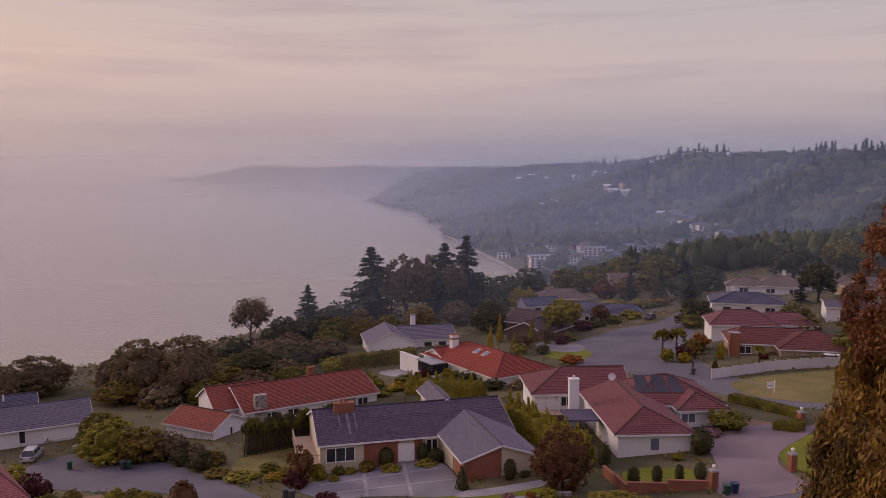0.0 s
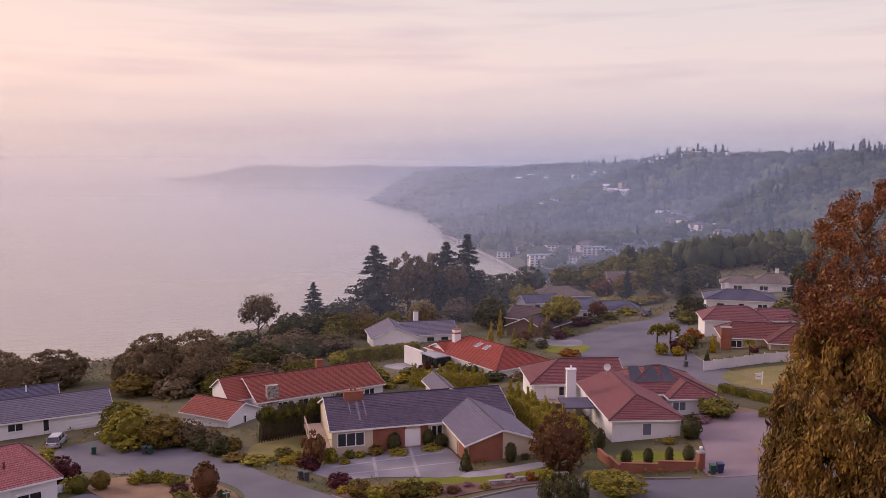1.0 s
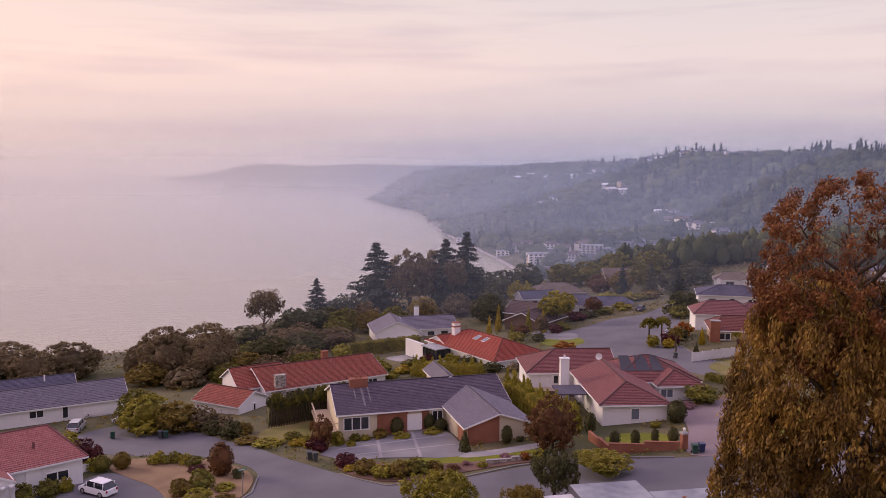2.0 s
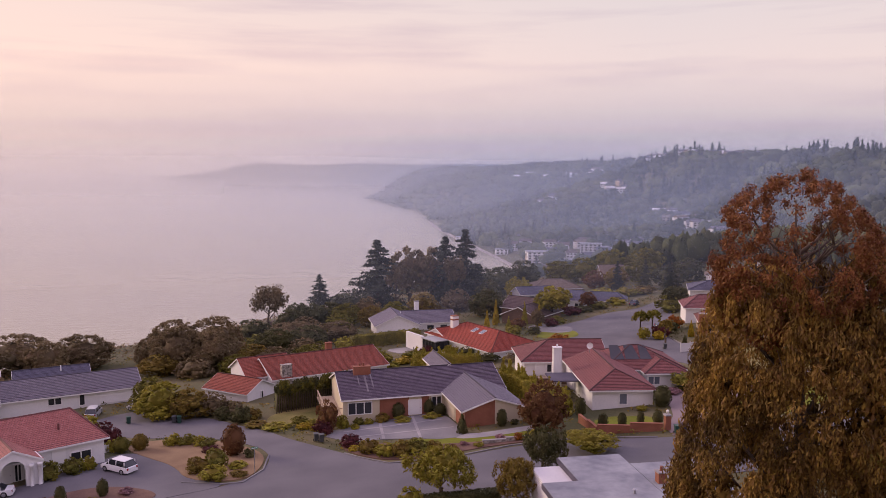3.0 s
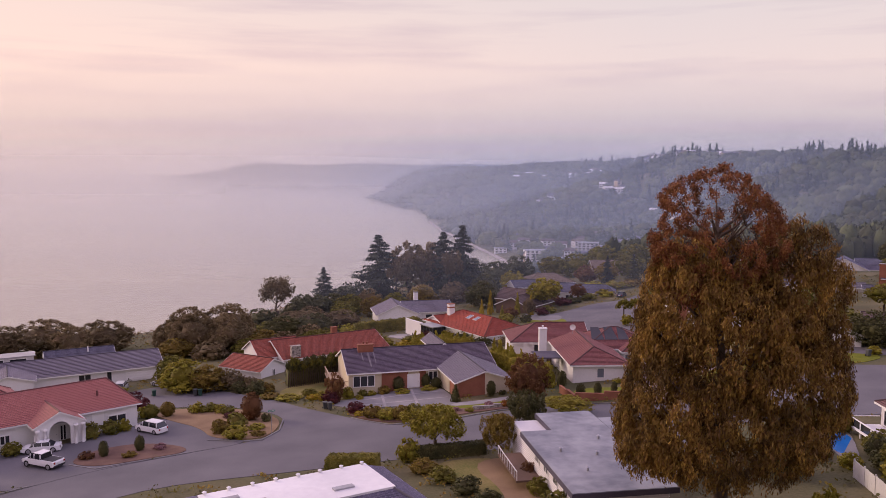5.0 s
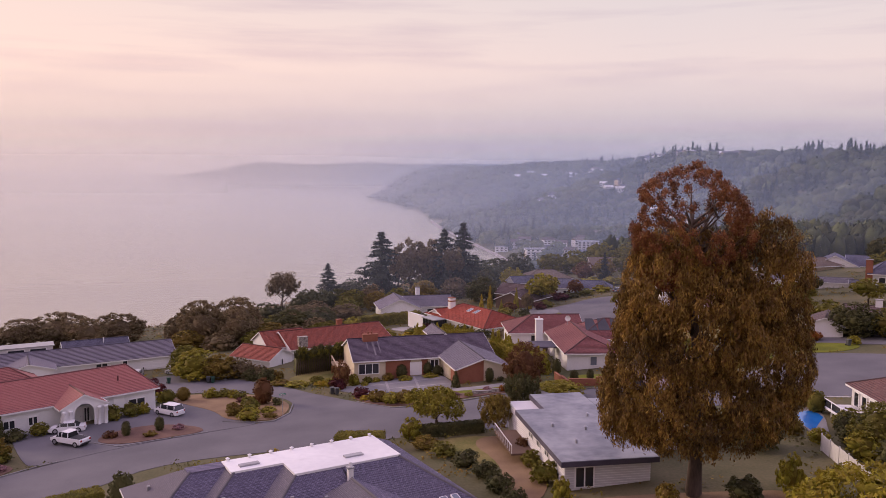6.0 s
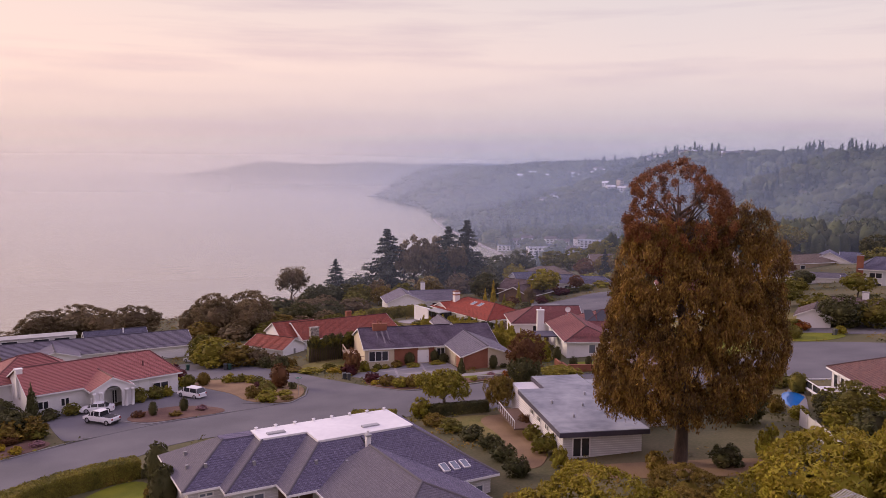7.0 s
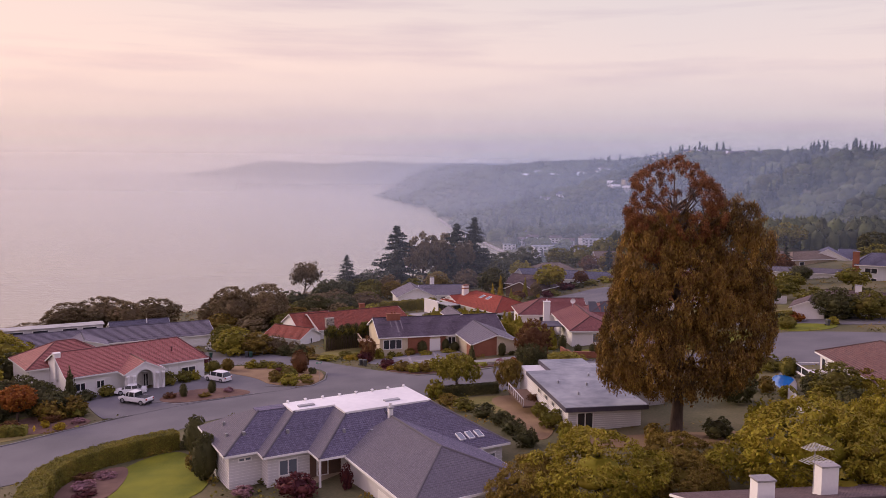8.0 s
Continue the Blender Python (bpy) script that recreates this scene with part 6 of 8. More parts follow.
set_out(("fir", -23, 258, 11, 15, "conifer", "below the bluff edge"), ("mound", -27, 206, 9, 6.5, "green", "on the bluff edge"), ("mound", -20, 200, 8, 6, "olive", "on the bluff edge"), ("mound", -31, 228, 11, 7, "wood", "on the bluff edge"), ("mound", -28, 190, 8, 5.5, "green", "on the bluff edge"), ("mound", -14, 208, 9, 6, "green", "on the bluff edge"), ("mound", -36, 188, 9, 5.4, "brownoak", "on the bluff edge"), ("mound", -22, 215, 9, 7, "brownoak", "on the bluff edge"), ("mound", -6, 218, 10, 7, "olive", "on the bluff edge"), ("mound", 4, 224, 10, 7, "brownoak", "on the bluff edge"))
set_out(("mound", 12, 205, 10, 8.0, "dark", "behind a red-roofed house"), ("mound", 14, 225, 9, 8.8, "dark", "behind a red-roofed house"), ("mound", 20, 262, 14, 10.0, "wood", "on the far edge"), ("mound", 12, 272, 14, 10.6, "wood", "on the far edge"), ("mound", 30, 282, 14, 10.2, "wood", "on the far edge"), ("mound", 25, 250, 9, 7.2, "lime", "on the far edge"), ("mound", 44, 285, 13, 8.6, "green", "on the far edge"), ("mound", 52, 280, 13, 9.2, "green", "on the far edge"), ("mound", 64, 285, 14, 11.2, "green", "on the far edge"), ("mound", 76, 285, 14, 10.4, "green", "on the far edge"), ("mound", 52, 256, 9, 6.4, "rust", "on the far edge"), ("mound", 58, 250, 9, 7.2, "olive", "on the far edge"), ("mound", 68, 262, 10, 8.0, "green", "on the far edge"), ("fir", 56, 240, 5, 10, "conifer", "on the far edge"), ("fir", 64, 236, 6, 10, "dark", "on the far edge"), ("fir", 66, 216, 5, 10, "conifer", "by the lane"), ("mound", 72, 240, 12, 7.2, "dark", "by the lane"), ("mound", 82, 250, 12, 8.0, "dark", "by the lane"))
set_out(("broad", 28.5, 192, 11, 8.5, "lime", "in a front garden"), ("broad", 40, 203, 5, 5, "rust", "in a front garden"), ("broad", 22.5, 174, 3.6, 5.4, "brownoak", "in a front garden"), ("broad", 60, 190, 8, 6, "dark", "by the lane"))
set_out(("mound", -45.4, 107.8, 9, 5.6, "lime", "beside a driveway"), ("mound", -40.6, 106.4, 7.5, 4.6, "olive", "beside a driveway"), ("mound", -48.6, 112.5, 7, 5.8, "green", "beside a driveway"))
set_out(("mound", 12.8, 84.6, 6.6, 7.2, "rust", "beside a brick wall"), ("weeping", -0.7, 61.5, 7.6, 6.0, "lime", "beside the street"), ("weeping", 6.8, 57.5, 5.0, 5.4, "olive", "beside the street"), ("weeping", 10.5, 66, 5.0, 6.2, "dark", "beside the street"), ("broad", 17, 74.5, 7, 2.6, "lime", "beside the street"))
set_out(("broad", 96, 205, 10, 10, "dark", "among houses"), ("fir", 92, 206, 4, 6.5, "conifer", "among houses"), ("fir", 102, 196, 5, 7.5, "conifer", "among houses"), ("broad", 104, 238, 14, 12, "dark", "among houses"), ("broad", 120, 240, 15, 12, "green", "among houses"), ("mound", 74, 104, 9.5, 6.4, "dark", "beside the turning circle"), ("mound", 79, 101, 8, 5.6, "green", "beside the turning circle"), ("broad", 94, 138, 8, 6, "green", "among houses"), ("broad", 84, 150, 9, 5, "green", "among houses"), ("broad", 110, 140, 10, 7, "lime", "among houses"), ("broad", 118, 172, 12, 8, "green", "among houses"), ("broad", 92, 162, 6, 5, "dark", "among houses"), ("broad", 98, 190, 8, 6, "rust", "among houses"), ("broad", 126, 190, 12, 10, "dark", "among houses"), ("broad", 76, 136, 9, 5, "green", "among houses"), ("broad", 66, 126, 5, 5.5, "dark", "beside the field"), ("broad", 69, 124, 5, 5, "dark", "beside the field"))
set_out(("thicket", 11.0, 13, 13, 6.6, "gold", "below the end of the flight"), ("thicket", 5.5, 14, 8, 4.6, "olive", "below the end of the flight"), ("thicket", 29, 13, 16, 8.0, "gold", "below the end of the flight"), ("thicket", 36, 15, 11, 7.4, "gold", "below the end of the flight"), ("thicket", 18.5, 13.5, 8, 4.0, "olive", "below the end of the flight"), ("thicket", 43, 26, 8, 6.5, "gold", "below the end of the flight"), ("thicket", 20, 20, 7, 4.0, "olive", "below the end of the flight"), ("thicket", 45, 21, 10, 9.5, "olive", "below the end of the flight"), ("thicket", 50, 30, 9, 8, "dark", "beside the deck"), ("thicket", 41, 5, 9, 9, "olive", "below the end of the flight"), ("airy", 46, 10, 5, 25, "orange", "beside the end of the flight"), ("mound", 45, 42, 7, 5, "green", "beside the pool"))
set_out(("mound", -73, 63, 9, 6.0, "olive", "beside the street"), ("mound", -66.5, 65, 7, 5.0, "dark", "beside the street"), ("mound", -79, 72, 9, 6.5, "green", "beside a villa"), ("mound", -85, 93, 11, 7.5, "lime", "beside a villa"), ("mound", -93, 102, 11, 7.5, "gold", "beside a villa"), ("mound", -78, 84, 8, 5.5, "dark", "beside a villa"), ("mound", -76, 50, 8, 5.5, "orange", "beside the street"), ("broad", -75, 66, 8, 7, "dark", "beside the street"), ("broad", -70, 60, 7, 6, "dark", "beside the street"), ("broad", -62.2, 56.2, 6, 5.4, "orange", "beside the street"), ("broad", -82, 80, 9, 8, "lime", "beside a villa"), ("broad", -88, 90, 9, 7, "lime", "beside a villa"), ("mound", -75.0, 69.0, 8, 7.0, "lime", "beside a villa"), ("broad", -62, 62, 6, 4.4, "dark", "beside the street"), ("broad", -58, 58.5, 5, 3.6, "dark", "beside the street"))
set_out(("palm", 42, 152.5, 4.5, 6.5, "green", "by the turning circle"), ("palm", 44.5, 151.5, 4.5, 6.5, "green", "by the turning circle"), ("palm", 44, 140, 3.5, 6.0, "olive", "by the turning circle"), ("palm", 56, 141, 2.6, 3.6, "lime", "by the fence"), ("palm", 70, 140, 3.0, 3.4, "green", "by the fence"))

set_out(("mound", -42, 200, 9, 6, "dark", "on the bluff edge"), ("mound", -37, 206, 9, 6.5, "wood", "on the bluff edge"), ("mound", -33, 213, 9, 6, "dark", "on the bluff edge"), ("mound", -42, 211, 9, 6.5, "wood", "below the bluff edge"), ("mound", -27, 222, 9, 7, "wood", "on the bluff edge"), ("mound", -37, 107, 5.4, 3.8, "brownoak", "beside a garage"), ("mound", -49, 184, 10, 5.5, "dark", "on the bluff edge"))

# garden shrubs
set_out(("shrub", -16.8, 92.6, 3.4, 5.2, "rust"), ("shrub", -17.2, 90.8, 2.8, 2.4, "maroon"), ("shrub", -14.8, 93.4, 2.2, 2.4, "lime"), ("shrub", -12.6, 95.2, 1.8, 1.3, "green"), ("shrub", -11.2, 95.2, 1.6, 1.0, "lime"), ("shrub", -9.3, 96.0, 2.4, 1.6, "olive"), ("ball", -7.0, 97.2, 2.1, 2.6, "dark"), ("ball", -2.6, 98.8, 1.9, 2.5, "dark"), ("ball", -0.9, 97.6, 2.0, 1.9, "dark"), ("shrub", -1.9, 96.6, 3.0, 0.8, "lime"), ("shrub", -6.3, 95.4, 2.8, 0.9, "lime"), ("shrub", -12.9, 92.8, 1.5, 0.9, "lime"))
set_out(("cone", 2.1, 87.0, 1.7, 2.7, "dark"), ("ball", 7.6, 89.0, 1.6, 2.5, "dark"), ("ball", 11.6, 90.0, 1.7, 2.6, "dark"), ("shrub", 9.4, 89.6, 1.2, 0.9, "dark"))
set_out(("shrub", -12.6, 84.0, 3.0, 2.0, "maroon"), ("shrub", -9.8, 80.4, 3.0, 2.2, "olive"), ("shrub", -7.6, 78.8, 2.8, 2.0, "lime"), ("shrub", -5.6, 78.4, 2.8, 2.3, "olive"), ("shrub", -3.6, 79.0, 3.4, 2.3, "green"), ("shrub", -1.6, 79.6, 2.6, 1.6, "olive"), ("shrub", -11.8, 82.0, 1.8, 0.9, "yellow"), ("shrub", 0.6, 79.4, 1.8, 1.0, "rust"), ("shrub", 4.0, 80.0, 1.4, 0.8, "lime"), ("shrub", 7.0, 82.2, 1.6, 1.0, "pink"), ("shrub", 9.2, 81.6, 1.6, 1.2, "orange"), ("shrub", 2.2, 81.0, 1.3, 0.7, "pink"), ("shrub", 11.0, 81.4, 2.2, 1.5, "lime"))
set_out(("shrub", -30.2, 76.4, 3.2, 2.3, "olive"), ("shrub", -27.4, 73.0, 3.4, 2.1, "lime"), ("shrub", -28.6, 78.6, 3.2, 2.6, "green"), ("ball", -27.6, 83.0, 3.4, 4.2, "rust"), ("shrub", -25.2, 81.6, 1.6, 1.5, "dark"), ("shrub", -25.6, 77.5, 2.6, 1.0, "lime"), ("shrub", -24.6, 74.2, 2.4, 0.9, "olive"), ("shrub", -31.2, 85.0, 2.4, 1.0, "maroon"), ("shrub", -33.6, 88.6, 2.2, 1.6, "lime"), ("shrub", -35.5, 89.4, 2.6, 1.7, "green"), ("shrub", -37.5, 89.0, 2.6, 2.0, "lime"), ("shrub", -32.2, 87.4, 2.2, 1.6, "green"), ("ball", -41.2, 87.0, 2.4, 2.4, "olive"), ("ball", -43.4, 86.2, 2.3, 2.2, "green"), ("shrub", -45.0, 87.2, 2.4, 1.8, "lime"), ("shrub", -47.5, 90.5, 4.6, 3.8, "maroon"), ("shrub", -51.0, 93.0, 4.6, 4.4, "lime"), ("ball", -47.2, 82.0, 1.6, 1.6, "lime"))
set_out(("shrub", -34.4, 103.6, 3.2, 2.4, "dark"), ("shrub", -29.6, 103.0, 3.0, 2.0, "olive"), ("shrub", -36.0, 108.0, 3.2, 2.4, "green"), ("shrub", -47.6, 75.0, 3.0, 2.5, "green"), ("shrub", -45.6, 76.8, 2.8, 2.4, "green"), ("shrub", -44.3, 78.2, 2.0, 2.1, "lime"), ("shrub", -54.8, 68.6, 3.0, 2.1, "green"), ("shrub", -57.2, 66.6, 2.8, 2.0, "dark"), ("shrub", -59.6, 64.8, 2.6, 2.0, "dark"), ("cone", -59.2, 65.8, 2.4, 5.4, "dark"), ("shrub", -64.4, 65.0, 5.6, 4.6, "dark"), ("shrub", -68.4, 64.4, 6.0, 4.8, "brownoak"), ("shrub", -66.0, 61.4, 4.6, 3.6, "dark"), ("shrub", -57.8, 56.6, 4.4, 3.6, "olive"), ("shrub", -55.4, 58.4, 4.2, 3.4, "olive"), ("shrub", -60.6, 59.6, 4.0, 3.2, "dark"), ("ball", -38.6, 68.8, 1.4, 2.2, "dark"), ("ball", -42.4, 66.8, 1.4, 2.2, "dark"), ("shrub", -44.2, 66.2, 2.2, 1.2, "rust"), ("shrub", -39.0, 66.4, 2.0, 1.0, "olive"), ("shrub", -36.2, 69.2, 1.8, 1.0, "pink"))
set_out(("shrub", -54.6, 57.8, 3.2, 2.4, "green"), ("shrub", -57.0, 55.4, 2.4, 1.6, "rust"), ("shrub", -54.0, 51.6, 1.8, 1.2, "yellow"), ("shrub", -56.5, 52.6, 1.2, 1.4, "yellow"), ("shrub", -60.8, 51.6, 2.6, 1.8, "rust"), ("shrub", -65.5, 57.0, 3.8, 2.8, "dark"), ("shrub", -52.8, 54.4, 2.0, 1.0, "pink"))
set_out(("ball", -31.0, 37.0, 3.0, 4.8, "dark"), ("ball", -27.0, 27.2, 3.2, 5.2, "dark"), ("shrub", 40.4, 45.4, 2.6, 2.0, "lime"), ("shrub", 44.8, 48.4, 3.0, 2.6, "dark"), ("shrub", 39.2, 49.0, 2.4, 2.6, "olive"), ("shrub", 46.0, 50.5, 3.2, 2.6, "green"), ("shrub", 46.6, 46.6, 4.0, 3.0, "dark"), ("shrub", 49.8, 44.6, 4.6, 3.8, "olive"), ("shrub", 47.6, 40.4, 5.0, 4.2, "gold"), ("shrub", 43.8, 35.4, 5.0, 4.0, "dark"), ("shrub", 43.4, 44.0, 3.6, 2.4, "dark"), ("shrub", -29.4, 31.0, 2.2, 2.4, "olive"), ("shrub", -16.0, 19.6, 4.2, 2.8, "maroon"), ("shrub", -39.4, 26.4, 2.6, 1.0, "pink"), ("shrub", -38.4, 29.6, 2.4, 0.9, "pink"), ("shrub", -40.6, 29.4, 2.2, 0.9, "rust"), ("shrub", -38.0, 23.6, 2.4, 0.9, "maroon"), ("shrub", -11.6, 21.6, 1.4, 3.0, "maroon"), ("shrub", -21.5, 21.4, 2.4, 1.2, "pink"), ("shrub", -33.0, 39.5, 1.8, 1.6, "dark"))
set_out(("shrub", 0.2, 50.5, 3.2, 2.0, "green"), ("shrub", 2.6, 46.5, 3.2, 2.0, "dark"), ("shrub", 4.4, 42.0, 3.0, 2.2, "dark"), ("shrub", 5.6, 37.5, 3.0, 2.4, "dark"), ("shrub", 6.6, 32.0, 3.0, 2.6, "dark"), ("shrub", -2.0, 54.0, 3.2, 1.8, "olive"), ("shrub", 9.6, 44.4, 2.6, 2.2, "green"), ("shrub", 10.2, 38.8, 3.4, 2.8, "green"), ("shrub", 11.2, 34.0, 2.0, 2.6, "lime"), ("shrub", 9.2, 49.2, 2.4, 2.4, "rust"), ("shrub", -3.8, 58.4, 2.8, 3.2, "lime"))
set_out(("shrub", 20.0, 30.2, 2.4, 2.6, "olive"), ("shrub", 27, 31, 3.6, 2.6, "dark"), ("shrub", 31.5, 32, 2.6, 4.2, "lime"), ("shrub", 34, 45, 5, 5.5, "dark"), ("shrub", 37.5, 52, 4, 4.4, "lime"), ("ball", 45.6, 57.6, 2.8, 2.9, "green"), ("shrub", 44.6, 62.5, 4.4, 2.8, "green"), ("shrub", 42.5, 40.0, 4.4, 3.0, "lime"), ("shrub", 46, 36, 4.8, 3.4, "dark"))
set_out(("ball", 30.6, 93.0, 2.8, 3.1, "dark"), ("shrub", 27.4, 91.6, 1.8, 0.9, "lime"), ("shrub", 36.8, 102.0, 5.4, 3.2, "green"), ("shrub", 34.0, 100.0, 3.2, 1.1, "pink"), ("ball", 18.6, 90.6, 1.7, 3.0, "dark"), ("ball", 20.4, 84.0, 1.5, 2.2, "dark"), ("ball", 22.9, 84.0, 1.3, 2.1, "dark"), ("ball", 25.3, 84.0, 1.1, 2.1, "dark"), ("ball", 27.6, 84.2, 1.5, 2.0, "dark"))
set_out(("shrub", -24.6, 95.6, 4.4, 1.1, "lime"), ("shrub", -27.8, 97.4, 3.6, 1.1, "olive"), ("shrub", -20.6, 95.0, 2.6, 1.0, "yellow"), ("shrub", -19.4, 96.4, 2.6, 1.1, "lime"), ("shrub", -21.6, 98.0, 3.0, 1.4, "green"), ("shrub", -18.6, 93.6, 2.0, 0.8, "yellow"), ("shrub", -31.0, 100.5, 3.6, 3.2, "dark"), ("shrub", -33.0, 104.5, 3.6, 2.8, "brownoak"))
set_out(("shrub", -10.6, 138.0, 4.0, 1.6, "lime"), ("shrub", -8.2, 142.0, 4.4, 1.8, "yellow"), ("shrub", -12.5, 146.0, 4.4, 1.8, "lime"), ("shrub", -7.0, 148.0, 4.4, 1.8, "green"), ("shrub", -14.0, 152.0, 3.4, 2.0, "green"), ("shrub", -3.8, 150.0, 3.6, 2.6, "maroon"), ("shrub", -16.2, 156.5, 3.2, 2.0, "green"), ("shrub", -23, 163, 5, 3.6, "lime"), ("shrub", -28, 160, 4.6, 3.2, "green"), ("shrub", -20, 170, 4, 3, "olive"), ("shrub", 1.2, 148, 3.6, 2.6, "lime"), ("shrub", 4.4, 143.0, 4.0, 2.8, "dark"), ("shrub", 8.8, 137.0, 4.2, 2.2, "dark"), ("shrub", 12.6, 136.0, 3.4, 2.0, "brownoak"), ("shrub", -26, 150, 5, 3, "green"), ("shrub", -31, 153, 5, 3.6, "dark"), ("shrub", -32, 145, 5, 3.4, "brownoak"))
set_out(("cone", 13.4, 188, 2.0, 6.2, "yellow"), ("cone", 20.4, 184, 1.9, 5.6, "lime"), ("cone", 23.6, 180, 1.8, 5.2, "yellow"), ("cone", 10.5, 178, 1.8, 5.0, "yellow"), ("cone", 15.8, 177, 1.6, 3.4, "lime"), ("shrub", 18.0, 178, 4.4, 3.0, "rust"), ("shrub", 16.4, 170, 4.6, 2.6, "lime"), ("shrub", 21.0, 168, 3.6, 2.4, "dark"), ("shrub", 26.4, 178, 3.8, 2.4, "maroon"), ("shrub", 28.5, 182, 4, 2.4, "green"), ("shrub", 24.8, 154.5, 4.4, 2.2, "orange"), ("shrub", 34.5, 196, 5, 2.6, "maroon"), ("shrub", 38, 199, 5, 2.2, "dark"), ("shrub", 43, 203, 6, 2.4, "green"), ("shrub", 49, 208, 6, 2.6, "lime"), ("shrub", 56, 226, 8, 3.0, "lime"), ("shrub", 62, 228, 7, 3.0, "olive"), ("shrub", 50, 232, 7, 3.0, "lime"), ("shrub", 33, 200, 4, 4.0, "rust"))
set_out(("shrub", 46.0, 150, 4.2, 3.0, "maroon"), ("shrub", 44.6, 147.0, 3.0, 2.2, "yellow"), ("shrub", 42.0, 149.0, 3.0, 3.0, "lime"), ("shrub", 48.8, 154.0, 4.0, 3.4, "dark"), ("shrub", 51.0, 158.5, 4.2, 3.6, "orange"), ("shrub", 57.5, 186.0, 7.4, 4.6, "green"), ("cone", 51.4, 147.5, 1.6, 3.6, "yellow"), ("cone", 47.4, 138.5, 1.3, 2.2, "dark"), ("shrub", 58, 144, 2.2, 1.4, "maroon"))
set_out(("ball", 61.5, 97.0, 4.0, 2.6, "green"), ("shrub", 62.0, 103.0, 4.4, 2.8, "dark"), ("shrub", 70.5, 97.5, 2.4, 1.8, "lime"), ("shrub", 66.0, 104.0, 3.4, 2.2, "orange"), ("shrub", 88, 120, 7, 4, "dark"), ("shrub", 80, 128, 7, 4, "green"), ("shrub", 74, 145, 8, 3.6, "green"), ("shrub", 83, 160, 8, 4, "green"), ("shrub", 76, 168, 8, 4, "olive"), ("shrub", 80, 182, 8, 4.4, "green"), ("shrub", 96, 172, 6, 4.4, "dark"))

for k in range(13):                                 # upright sprays grown together along its top
    u = k / 12
    plant("cone", 9.6 + 7.0 * u + 0.35 * math.sin(k * 2.3), 112.6 - 20.0 * u, 2.6 + 0.4 * math.sin(k * 1.7), 4.9 - 0.9 * u + 0.35 * math.sin(k * 3.1), "lime", "grown into a hedge")
for k in range(9):
    u = k / 8
    plant("cone", -5.6 + 11.8 * u, 138.6 - 8.0 * u, 2.6, 3.7 + 0.3 * math.sin(k * 2.9), "lime", "grown into a hedge")
hedge([(9.8, 112.5), (12.0, 106), (14.6, 98), (16.4, 93.2)], 2.6, 3.1, "lime", "tall loose yellow-green hedge", 110, 0.13)
hedge([(-5.6, 138.8), (-1, 135), (6.2, 130.7)], 2.4, 2.7, "lime", "tall yellow-green clipped hedge", 70, 0.16)
hedge([(-21.5, 165), (-14, 168), (-6, 170.5)], 3.0, 2.8, "green", "long green clipped hedge", 60, 0.17)
hedge([(-34.4, 40.2), (-37.6, 37.8), (-41.0, 34.6), (-43.0, 31), (-43.4, 27), (-42.2, 22), (-40.2, 17)], 2.5, 2.1, "green", "long curved clipped green hedge", 190, 0.105)
hedge([(-12.8, 56.4), (-7.0, 55.4)], 2.2, 1.9, "green", "clipped green hedge at the street", 150, 0.11)
hedge([(-3.0, 59.2), (5.2, 59.8)], 1.6, 1.4, "dark", "low dark clipped hedge at the street", 150, 0.11)
hedge([(42.2, 100.6), (44.4, 98.6), (47.0, 104.6)], 1.3, 1.1, "green", "low clipped hedge beside the drive", 170, 0.10)
hedge([(42.4, 116.6), (47.0, 105.4)], 1.3, 1.1, "green", "low clipped hedge beside the lane", 170, 0.10)
hedge([(60.0, 119.5), (60.6, 111.5)], 2.2, 3.2, "dark", "tall dark clipped hedge at the field edge", 120, 0.13)
hedge([(-64, 48.5), (-57.5, 49.6)], 1.4, 1.3, "green", "low clipped hedge by the street", 40)
hedge([(60, 102.5), (66, 105.5)], 2.0, 2.0, "green", "clipped hedge by a white gable", 100, 0.13)


# slender row of bare-stemmed trees behind the ranch house
def pole_row():
    for k in range(34):
        t = k / 33
        x, y = -26.5 + 11.5 * t, 105.0 + 6.5 * t
        o = thing("tree", "slender bare-stemmed tree in a dense row", "tree", x, y, ground(x, y), 40 * k, "row of slender trees")
        key = ("pole", k % 3)
        if key not in MESH:
            g = Geo()
            g.tube([((0, 0, -0.3), 0.10), ((0.10, 0, 2.2), 0.075), ((0.45, 0.05, 4.6), 0.03)], 6)
            MESH[key] = g.mesh("trunk", M["bark"], True)
        part("trunk", MESH[key], None, o)
        c = part("crown", crown_mesh("shrub", "green" if k % 2 else "dark", k % 3), None, o)
        c.matrix_basis = Matrix.Translation((0.3, 0, 3.1 + 0.5 * math.sin(k * 1.7))) @ Matrix.Diagonal((1.5, 1.5, 2.0, 1))


pole_row()
hedge([(-27.0, 107.2), (-15.5, 113.4)], 1.8, 3.0, "dark", "dark unclipped hedge behind slender stems", 60, 0.18)


